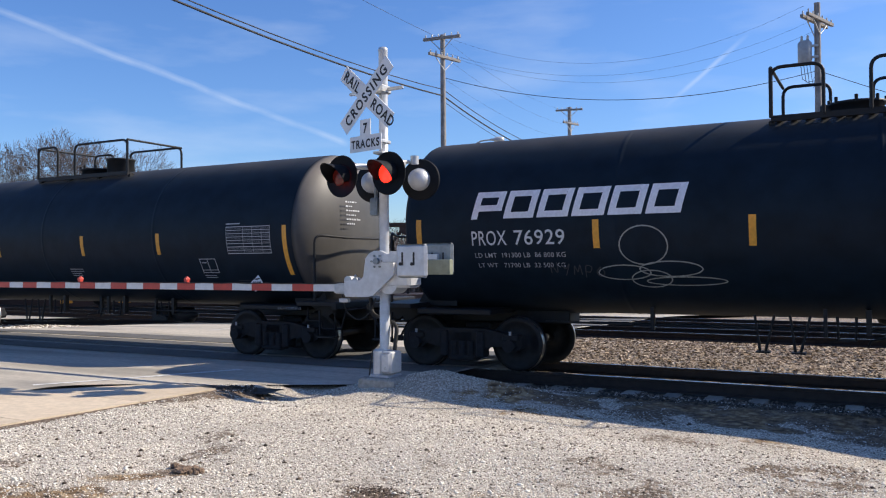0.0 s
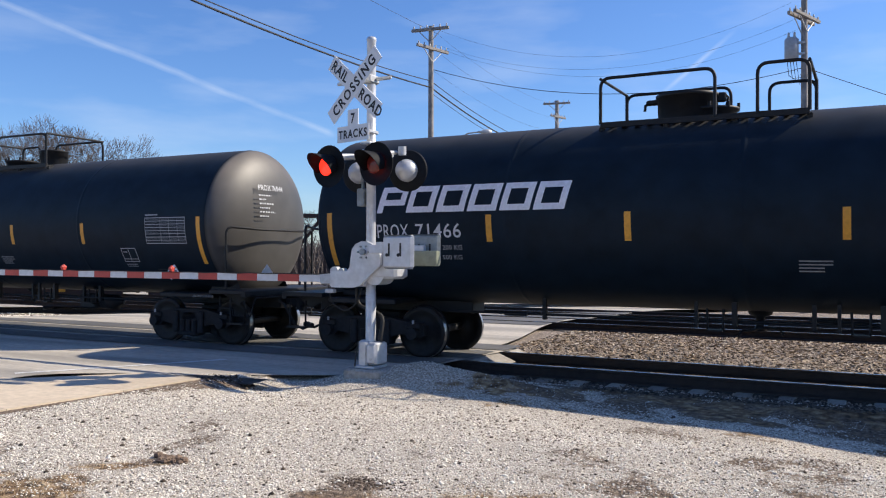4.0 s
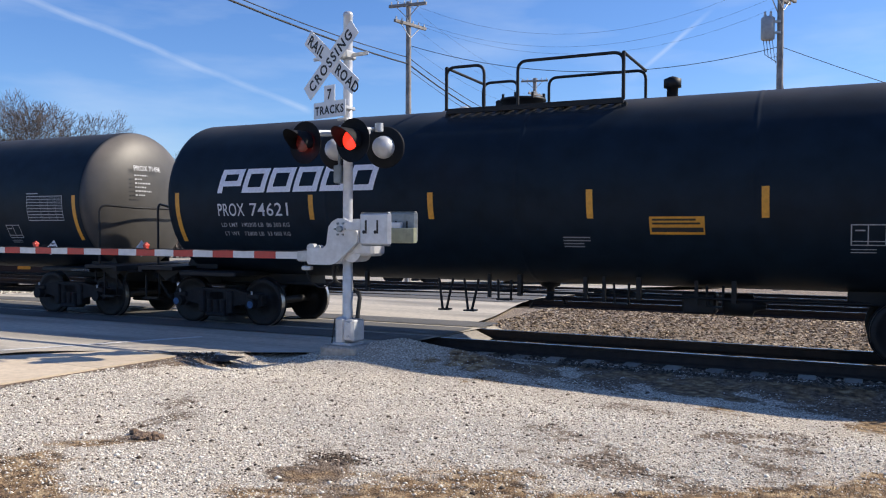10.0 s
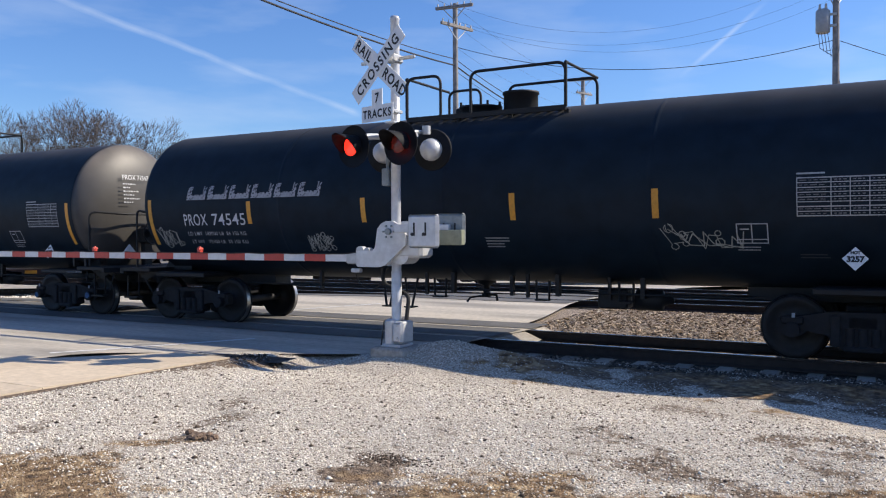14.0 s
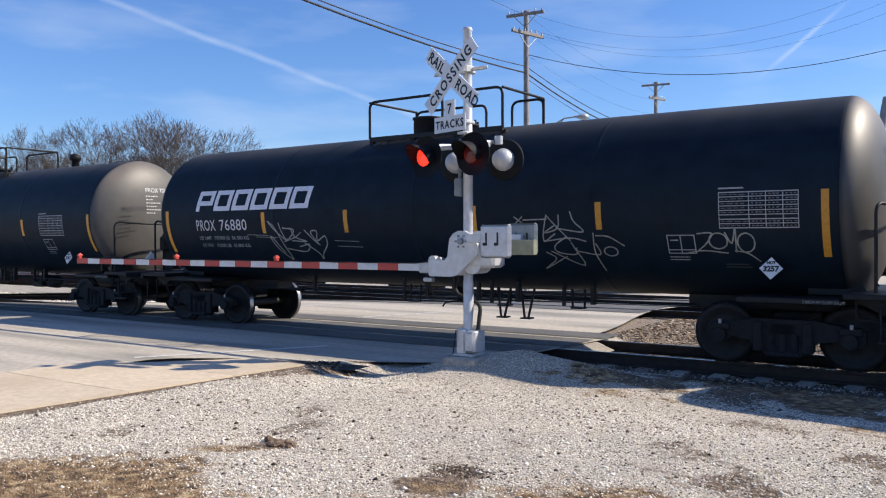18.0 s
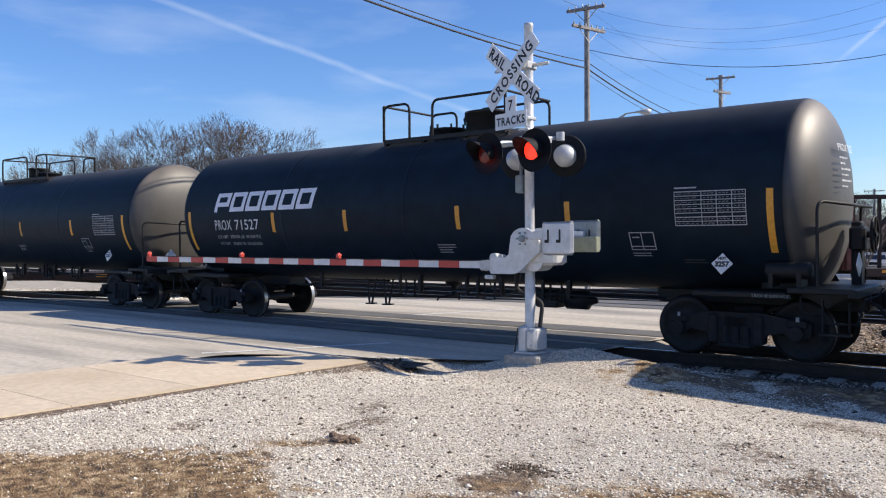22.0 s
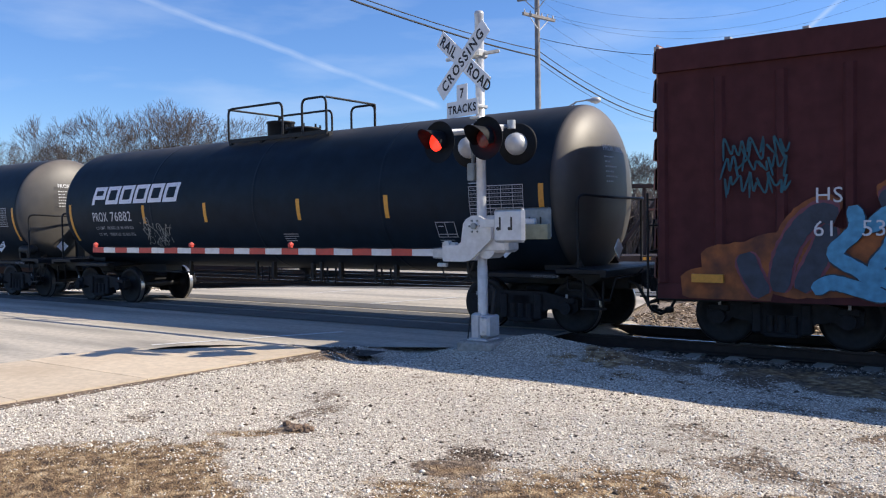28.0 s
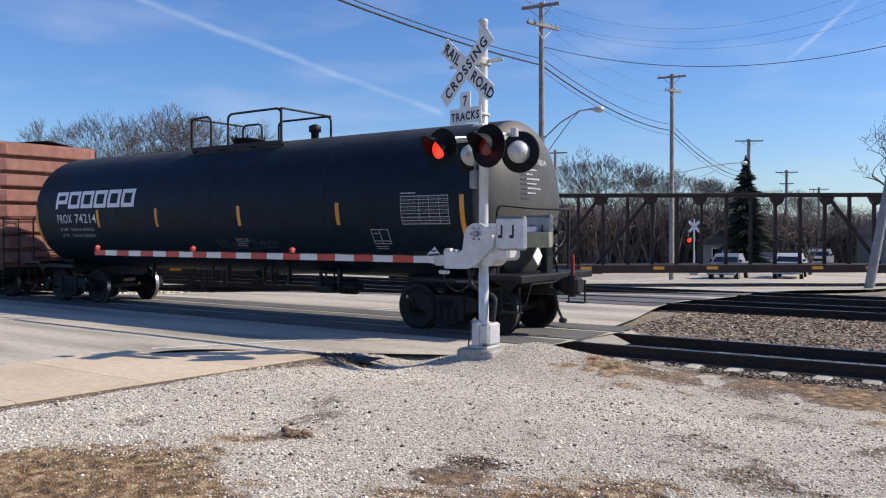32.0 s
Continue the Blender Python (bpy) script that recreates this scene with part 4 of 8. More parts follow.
def add_truck(car, x, chalk=False):
    for s in (-1, 1):
        part("side_frame", cached("side_frame", side_frame_mesh), M["truck"], car, at=pose(x, 1.02 * s, -SINK, 0, 0, 0 if s < 0 else 180))
    part("bolster", cached("bolster", bolster_mesh), M["truck"], car, at=pose(x, 0, -SINK))
    for dx in (-0.889, 0.889):
        ws = part("wheelset", cached("wheelset", wheelset_mesh), M["wheel"], car, at=pose(x + dx, 0, 0.457 - SINK))
        tagged(part("tread", cached("tread", wheel_rim_mesh), M["tread"], ws, "bright worn running edge"), kind="stuff")
        if chalk:
            part("wheel_marking", cached("wheel_chalk", lambda: MB().cyl((0.02, -1.228, -0.02), (0.02, -1.226, -0.02), 0.07, seg=9).mesh("mark")), M["chalk"], ws, "blue chalk mark")
        SPIN.append((ws, car, x + dx))
        part("truck_sticker", cached("sticker", lambda: MB().box(-0.022, 0.022, -0.004, 0.004, -0.032, 0.032).mesh("sticker")), M["faint_paint"], car, at=pose(x + dx + 0.02, -1.165, 0.66 - SINK))


def coupler_mesh():
    mb = MB().box(0.0, 0.55, -0.10, 0.10, 0.78, 0.98, 0.02)
    mb.box(0.42, 0.78, -0.19, 0.10, 0.72, 1.04, 0.05)
    mb.cyl((0.66, -0.14, 0.68), (0.66, -0.14, 1.07), 0.075, seg=12)
    mb.box(0.5, 0.74, 0.06, 0.2, 0.76, 1.0, 0.03)
    return mb.mesh("coupler")


def loose_hose_mesh():
    """The uncoupled hose at the train's tail hangs down."""
    mb = MB().tube([(0.05, -0.35, 0.86), (0.17, -0.36, 0.82), (0.22, -0.36, 0.66), (0.25, -0.34, 0.46), (0.32, -0.32, 0.30)], 0.026, 8)
    mb.box(0.27, 0.40, -0.37, -0.27, 0.22, 0.31, 0.02)
    return mb.mesh("air_hose")


def hose_mesh():
    pts = [(0.05, -0.35, 0.86), (0.2, -0.36, 0.80), (0.32, -0.34, 0.60), (0.42, -0.28, 0.38), (0.55, -0.2, 0.30), (0.66, -0.12, 0.36)]
    mb = MB().tube(pts, 0.026, 8)
    mb.box(0.6, 0.74, -0.16, -0.06, 0.32, 0.42, 0.02)
    return mb.mesh("air_hose")


def bent(pts, r=0.18, n=5):
    """Rounds the corners of a line of points."""
    pts = [Vector(p) for p in pts]
    out = [pts[0]]
    for a, b, c in zip(pts, pts[1:], pts[2:]):
        k = min(r, (b - a).length / 2, (c - b).length / 2)
        p, q = b + (a - b).normalized() * k, b + (c - b).normalized() * k
        for i in range(n + 1):
            t = i / n
            out.append((1 - t) ** 2 * p + 2 * t * (1 - t) * b + t * t * q)
    return out + [pts[-1]]


def shell_mesh(cut=0.0):
    mb = MB()
    prof = [(-7.12, R - 0.010), (-7.11, R - 0.003), (-7.09, R), (-7.06, R)]
    for x in (-3.53, 0.02, 3.52):
        prof += [(x - 0.06, R), (x - 0.025, R), (x - 0.018, R + 0.003), (x + 0.018, R + 0.003), (x + 0.025, R), (x + 0.06, R)]
    prof += [(7.06 - cut, R), (7.09 - cut, R), (7.11 - cut, R - 0.003), (7.12 - cut, R - 0.010)]
    mb.lathe(prof, (0, 0, ZC), "x", 96)
    return mb.mesh("tank_shell")


def head_mesh(deep):
    prof = [(0.0, R - 0.004)]
    for i in range(1, 13):
        a = math.pi / 2 * i / 12
        k = max(0.0, math.cos(a)) ** 0.82
        prof.append((deep * math.sin(a) ** 1.15 if i < 12 else deep, max(0.0005, (R - 0.004) * k)))
    return flip_fix(MB().lathe(prof, (0, 0, 0), "x", 72).mesh("tank_head"))


def platform_mesh():
    """The walkway frame on top round the dome."""
    mb = MB()
    z, xa, xb = 3.87, -1.1, 1.95
    for y in (-0.78, 0.78):
        mb.box(xa, xb, y - 0.03, y + 0.03, z - 0.055, z + 0.03)
    for k in range(4):
        x = xa + (xb - xa) * k / 3
        mb.box(x - 0.03, x + 0.03, -0.75, 0.75, z - 0.09, z - 0.03)
        for y in (-0.72, 0.72):
            mb.box(x - 0.04, x + 0.04, y - 0.04, y + 0.04, 3.62, z - 0.05)
    for k in range(15):         # grating bars
        x = xa + 0.05 + k * 0.2
        for s in (-1, 1):
            mb.box(x, x + 0.11, min(s * 0.42, s * 0.74), max(s * 0.42, s * 0.74), z - 0.02, z + 0.01)
    return mb.mesh("platform")


def guard_rail_meshes():
    z0, z1 = 3.87, 4.60
    out = []
    for y in (-0.8, 0.8):
        out.append(MB().tube(bent([(-1.1, y, z0), (-1.1, y, z1), (-0.40, y, z1), (-0.40, y, z0)], 0.16), 0.027, 7).mesh("guard_rail"))
        out.append(MB().tube(bent([(0.2, y, z0), (0.2, y, z1), (1.95, y, z1), (1.95, y, z0)], 0.16), 0.027, 7).mesh("guard_rail"))
    out.append(MB().tube([(1.95, -0.8, z1), (1.95, 0.8, z1 - 0.01)], 0.025, 7).mesh("guard_rail"))
    out.append(MB().tube([(-1.1, -0.8, z1), (-1.1, 0.8, z1 - 0.01)], 0.025, 7).mesh("guard_rail"))
    out.append(MB().tube([(1.95, -0.8, z0), (1.95, -0.8, z1)], 0.03, 7).mesh("guard_post"))
    out.append(MB().tube([(-1.1, -0.8, z0), (-1.1, -0.8, z1)], 0.03, 7).mesh("guard_post"))
    return out


def dome_mesh(kind):
    mb = MB()
    if kind == "tall":
        mb.lathe([(3.84, 0.46), (4.30, 0.47), (4.305, 0.50), (4.36, 0.50), (4.39, 0.34), (4.395, 0.02)], (0, 0, 0), "z", 24)
        mb.box(0.42, 0.66, -0.06, 0.06, 4.25, 4.33, 0.02)
        mb.box(-0.60, -0.44, -0.05, 0.05, 4.22, 4.37, 0.02)
        mb.tube([(-0.56, 0, 4.36), (-0.63, 0, 4.28), (-0.60, 0, 4.16)], 0.022, 6)
        mb.tube([(0.58, 0, 4.30), (0.68, 0, 4.25), (0.69, 0, 4.16)], 0.025, 7)
    else:
        mb.lathe([(3.84, 0.31), (4.26, 0.31), (4.27, 0.33), (4.31, 0.33), (4.32, 0.02)], (0, 0, 0), "z", 22)
    return mb.mesh("dome")


def hatch_mesh():
    mb = MB()
    mb.lathe([(3.9, 0.36), (4.06, 0.36), (4.07, 0.40), (4.11, 0.40), (4.14, 0.2), (4.145, 0.02)], (0, 0, 0), "z", 20)
    for k in range(8):
        a = k * math.pi / 4
        mb.cyl((0.38 * math.cos(a), 0.38 * math.sin(a), 4.08), (0.38 * math.cos(a), 0.38 * math.sin(a), 4.18), 0.025, seg=6)
    mb.box(-0.5, -0.34, -0.06, 0.06, 3.95, 4.12, 0.02)
    return mb.mesh("manway")


def end_rail_mesh():
    mb = MB()
    mb.tube(bent([(7.55, -1.38, 1.12), (7.55, -1.38, 2.33), (7.86, -0.7, 2.28), (7.86, 0.7, 2.28), (7.55, 1.38, 2.33), (7.55, 1.38, 1.12)], 0.16), 0.024, 7)
    return mb.mesh("end_rail")


def end_platform_mesh():
    mb = MB().box(7.15, 8.02, -1.42, 1.42, 1.02, 1.10, 0.01)
    mb.box(7.95, 8.06, -1.42, 1.42, 0.97, 1.09, 0.01)
    for y in (-1.1, -0.45, 0.45, 1.1):      # gusset plates under the deck
        mb.add([(7.2, y, 1.02), (7.95, y, 1.02), (7.62, y, 0.80)], [(0, 1, 2)])
    mb.box(6.9, 8.0, -0.28, 0.28, 0.70, 1.05, 0.02)
    for y in (-1.3, 1.3):
        mb.tube([(7.95, y, 0.9), (7.95, y, 0.45), (7.6, y, 0.45), (7.6, y, 0.95)], 0.02, 6)
        mb.box(7.58, 7.97, y - 0.09, y + 0.09, 0.44, 0.47)
    for y in (-0.75, 0.75):     # saddle plates under the head
        mb.add([(6.6, y, 1.04), (7.4, y, 1.04), (7.15, y, 1.5), (6.6, y, 1.35)], [(0, 1, 2, 3)])
    return mb.mesh("end_platform")


def lever_mesh():
    """The bent rod that lifts the coupler's pin."""
    mb = MB().tube(bent([(7.3, -1.26, 0.98), (7.3, -1.26, 0.74), (7.62, -1.26, 0.74), (7.62, -1.26, 0.60), (8.04, -1.24, 0.60)], 0.05, 3), 0.018, 6)
    mb.tube(bent([(8.04, -1.24, 0.60), (8.12, -1.2, 0.95), (8.12, -0.3, 0.95), (8.16, -0.14, 1.05)], 0.06, 3), 0.016, 6)
    return mb.mesh("uncoupling_lever")


def stub_sill_mesh():
    mb = MB().box(4.7, 7.2, -0.26, 0.26, 0.74, 1.12, 0.02)
    mb.box(5.7, 7.1, -1.3, 1.3, 0.92, 1.02, 0.02)
    return mb.mesh("stub_sill")


def brake_wheel_mesh():
    mb = MB()
    ring = [(8.02, 0.27 * math.cos(2 * math.pi * k / 16), 1.85 + 0.27 * math.sin(2 * math.pi * k / 16)) for k in range(17)]
    mb.tube(ring, 0.02, 6)
    for k in range(5):
        a = 2 * math.pi * k / 5
        mb.tube([(8.02, 0, 1.85), (8.02, 0.26 * math.cos(a), 1.85 + 0.26 * math.sin(a))], 0.014, 5)
    mb.cyl((7.86, 0, 1.85), (8.05, 0, 1.85), 0.05, seg=8)
    return mb.mesh("brake_wheel")


def brake_stand_mesh():
    mb = MB().box(7.72, 7.86, -0.12, 0.12, 1.08, 2.05, 0.02)
    mb.box(7.7, 7.92, -0.2, 0.2, 1.6, 1.98, 0.04)
    mb.tube([(7.8, 0.0, 1.6), (7.85, 0.25, 1.3), (7.8, 0.4, 1.1)], 0.02, 5)
    return mb.mesh("brake_stand")


def reservoir_mesh():
    mb = MB().lathe([(6.78, 0.02), (6.79, 0.10), (6.83, 0.13), (7.38, 0.13), (7.43, 0.10), (7.44, 0.02)], (0, -1.17, 1.34), "x", 18)
    mb.box(6.86, 6.92, -1.3, -0.92, 1.1, 1.3)
    mb.box(7.25, 7.31, -1.3, -0.92, 1.1, 1.3)
    return flip_fix(mb.mesh("reservoir"))


def pipe_mesh():
    mb = MB()
    mb.tube([(-5.0, -0.62, 0.80), (5.0, -0.62, 0.80)], 0.02, 6)
    mb.tube([(-3.9, -0.66, 0.80), (-3.5, -0.66, 0.80)], 0.04, 6)
    mb.tube([(-4.6, 0.5, 0.72), (4.6, 0.5, 0.72)], 0.025, 6)
    mb.tube([(0.8, -0.25, 0.84), (2.2, -0.3, 0.78), (4.8, -0.3, 0.78)], 0.03, 6)
    return mb.mesh("brake_pipe")


def hanger_mesh():
    mb = MB()
    mb.tube([(-0.12, 0, 1.0), (-0.11, 0, 0.67), (0.11, 0, 0.67), (0.12, 0, 1.0)], 0.022, 6)
    mb.box(-0.11, 0.11, -0.1, 0.1, 0.66, 0.685)
    mb.box(-0.30, -0.25, -0.03, 0.03, 0.70, 1.1).box(0.24, 0.31, -0.05, 0.05, 0.74, 1.1)
    return mb.mesh("step")


def stirrup_mesh():
    """A long step hung on two splayed legs."""
    mb = MB()
    for x in (-0.3, 0.18):
        mb.tube([(x - 0.07, 0, 1.0), (x, 0, 0.46)], 0.022, 6)
        mb.tube([(x + 0.20, 0, 1.0), (x + 0.07, 0, 0.46)], 0.022, 6)
        mb.box(x - 0.05, x + 0.14, -0.09, 0.09, 0.45, 0.475)
    return mb.mesh("stirrup")


def valve_mesh():
    mb = MB().lathe([(0.97, 0.20), (0.88, 0.17), (0.84, 0.07), (0.70, 0.065), (0.68, 0.09), (0.63, 0.09), (0.62, 0.02)], (0, 0, 0), "z", 14)
    mb.tube([(0, 0, 0.68), (0.3, -0.2, 0.68), (0.36, -0.3, 0.60)], 0.022, 6)
    mb.tube([(0, 0, 0.66), (-0.26, -0.15, 0.62), (-0.3, -0.2, 0.54)], 0.02, 6)
    return flip_fix(mb.mesh("outlet_valve"))


def cylinder_mesh():
    mb = MB().lathe([(0, 0.02), (0.01, 0.17), (0.42, 0.17), (0.44, 0.1), (0.6, 0.05), (0.61, 0.02)], (3.0, -0.35, 0.70), "x", 14)
    mb.box(2.4, 2.9, -0.55, -0.2, 0.55, 0.88, 0.03)
    return flip_fix(mb.mesh("brake_cylinder"))


def stripe_mesh(tall, z):
    mb = MB()
    v = shell_v(z)
    h = 0.49 if tall else 0.22
    shell_patch(mb, -0.05, 0.05, v - h, v + h, 0.004, n=8)
    return mb.mesh("reflective_strip")


def logo_shape(kind, s, w=0.515):
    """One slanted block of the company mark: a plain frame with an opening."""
    mb = MB()
    h, b = 0.45, 0.11
    v0 = 0.05
    if kind == 2:               # worn away but for flakes of the lower half
        rnd = random.Random(14)
        for i in range(22):
            for j in range(13):
                u, q = w * i / 22, v0 + h * j / 22
                edge = u < b or u > w - b or q < v0 + 0.1
                if edge and rnd.random() < 0.95 - 0.045 * j:
                    shell_patch(mb, u + s * (q - v0), u + s * (q - v0) + w / 22 * rnd.uniform(0.9, 1.2), q, q + h / 22 * rnd.uniform(0.9, 1.2), 0.006, n=1)
    elif kind == 0:
        shell_patch(mb, 0, b, v0, v0 + h, 0.006, s)
        shell_patch(mb, b + s * (h * 0.78), w + s * h * 0.78, v0 + h * 0.78, v0 + h, 0.006, s)
        shell_patch(mb, b + s * (h * 0.28), w + s * h * 0.28, v0 + h * 0.28, v0 + h * 0.5, 0.006, s)
        shell_patch(mb, w - b + s * h * 0.5, w + s * h * 0.5, v0 + h * 0.5, v0 + h * 0.78, 0.006, s)
    else:
        shell_patch(mb, 0, b, v0, v0 + h, 0.006, s)
        shell_patch(mb, w - b, w, v0, v0 + h, 0.006, s)
        shell_patch(mb, b, w - b, v0, v0 + h * 0.22, 0.006, s)
        shell_patch(mb, b + s * h * 0.78, w - b + s * h * 0.78, v0 + h * 0.78, v0 + h, 0.006, s)
    return mb.mesh("logo_block")


def data_table_mesh():
    mb = MB()
    v0, v1, x0, x1 = shell_v(2.01), shell_v(2.52), 5.53, 6.61
    rows = [v0 + (v1 - v0) * k / 8 for k in range(9)]
    for k, v in enumerate(rows):
        shell_line(mb, [(x0, v), (x1, v)], 0.012 if k not in (0, 2, 8) else 0.016)
    for x in (x0, x0 + 0.42, x0 + 0.65, x0 + 0.88, x1):
        shell_line(mb, [(x, v) for v in rows], 0.012, 0.008)
    shell_line(mb, [(x0, v1 + 0.06), (x0 + 0.34, v1 + 0.06)], 0.022)
    return mb.mesh("data_table")


def table_print_mesh():
    """The unreadable entries of the data table."""
    mb = MB()
    rnd = random.Random(4)
    v0, v1, x0 = shell_v(2.01), shell_v(2.52), 5.53
    for k in range(8):
        if k == 2:
            continue
        v = v0 + (v1 - v0) * k / 8 + 0.032
        u = x0 + 0.03
        while u < x0 + 0.33:
            w = rnd.uniform(0.03, 0.09)
            shell_line(mb, [(u, v), (u + w, v)], 0.009)
            u += w + 0.03
        for x in (x0 + 0.46, x0 + 0.69, x0 + 0.92):
            for e in (0.0, 0.055, 0.11):
                shell_line(mb, [(x + e, v), (x + e + rnd.uniform(0.015, 0.035), v)], 0.014)
    return mb.mesh("table_print")


def small_table_mesh():
    mb = MB()
    v0, v1, x0, x1 = shell_v(1.64), shell_v(1.91), 4.73, 5.14
    for v in (v0, v0 + 0.06, v1):
        shell_line(mb, [(x0, v), (x1, v)], 0.016)
    for x in (x0, x0 + 0.2, x1):
        shell_line(mb, [(x, v0), (x, v1)], 0.016, 0.009)
    shell_line(mb, [(x0 + 0.05, v1 - 0.08), (x0 + 0.16, v1 - 0.08)], 0.02)
    for k in range(2):
        shell_line(mb, [(x0, v0 - 0.07 - 0.05 * k), (x0 + 0.3, v0 - 0.07 - 0.05 * k)], 0.014)
    return mb.mesh("inspection_table")


def small_print_mesh(x, z, lines, seed):
    mb = MB()
    rnd = random.Random(seed)
    for k in range(lines):
        shell_line(mb, [(x, shell_v(z) - 0.055 * k), (x + rnd.uniform(0.3, 0.42), shell_v(z) - 0.055 * k)], 0.022)
    return mb.mesh("small_print")


def end_follow(c):
    """A point of the tank's end plane moved onto the bulged head."""
    r = min(0.999, math.hypot(c.y, c.z - ZC) / R)
    k = r ** (1 / 0.82)
    return Vector((7.12 + 0.60 * max(0.0, 1 - k * k) ** 0.575 + 0.008 + (c.x - 7.60) * 0.2, c.y, c.z))


def bar_text_mesh():
    """Unreadable stencilled lines on the tank's end."""
    mb = MB()
    rnd = random.Random(9)
    for k, (w, h) in enumerate(((0.36, 0.026), (0.2, 0.026), (0.42, 0.028), (0.3, 0.026), (0.45, 0.028), (0.26, 0.026))):
        z = 2.975 - 0.085 * k
        y = -0.55
        while w > 0.02:
            s = min(w, rnd.uniform(0.05, 0.09))
            mb.box(7.60, 7.615, y, y + s - 0.028, z, z + h)
            y += s
            w -= s
    me = mb.mesh("end_lettering")
    return remap(me, end_follow)


def placard_parts(car, where="side", dx=0.0):
    if where == "side":
        at = pose(6.24 + dx, -1.45, 1.43, 0, 0, 0) @ pose(0, 0, 0, -14, 0, 0)
        s = 0.16
    else:
        at = pose(7.93, -0.62, 1.42, 0, 0, 90)
        s = 0.17
    mb = MB().prism([(-s, 0), (0, -s), (s, 0), (0, s)], -0.012, 0.006)
    pl = part("placard", cached("placard" + where, lambda: flip_fix(mb.mesh("placard"))), M["placard"], car, "white diamond hazard placard", at)
    if where == "side":
        me = cached("3257", lambda: remap(text_mesh("3257", 0.105, 1.0, align="CENTER", bold=0.006), lambda c: Vector((c.x, -0.016, c.y - 0.042))))
        part("placard_number", me, M["black_ink"], pl)
        me = cached("HOT", lambda: remap(text_mesh("HOT", 0.055, 1.0, align="CENTER", bold=0.004), lambda c: Vector((c.x, -0.016, c.y + 0.062))))
        part("placard_word", me, M["black_ink"], pl)
    return pl


def scrawl(mb, x, z, w, h, seed, wide=0.022, strokes=7):
    """Loose spray-can strokes that run along like hurried handwriting."""
    rnd = random.Random(seed)
    v0 = shell_v(z)
    for j in range(3):
        pts, k = [], 0
        n = strokes * 3
        while k < n:
            px = x + w * (k + rnd.uniform(-1.2, 1.2)) / n
            pv = v0 + h * 0.5 * ((-1) ** k * rnd.uniform(0.25, 1.0) + rnd.uniform(-0.15, 0.15))
            if rnd.random() < 0.3 and pts:          # a loop
                r = rnd.uniform(0.08, 0.2) * h
                c0 = rnd.uniform(0, 6)
                pts += [(px + r * math.cos(c0 + i * 0.8), pv + r * math.sin(c0 + i * 0.8)) for i in range(8)]
            else:
                pts.append((px, pv))
            k += rnd.choice((1, 1, 2))
            if rnd.random() < 0.16 and len(pts) > 2:
                shell_line(mb, pts, wide * rnd.uniform(0.7, 1.2), 0.009)
                pts = []
        if len(pts) > 1:
            shell_line(mb, pts, wide, 0.009)


def curve_points(pts, n=7):
    """A smooth line through a few points."""
    pts = [Vector(p) for p in pts]
    ext = [pts[0] * 2 - pts[1]] + pts + [pts[-1] * 2 - pts[-2]]
    out = []
    for a, b, c, d in zip(ext, ext[1:], ext[2:], ext[3:]):
        for k in range(n):
            t = k / n
            out.append(0.5 * (2 * b + (c - a) * t + (2 * a - 5 * b + 4 * c - d) * t * t + (3 * b - a - 3 * c + d) * t ** 3))
    return out + [pts[-1]]


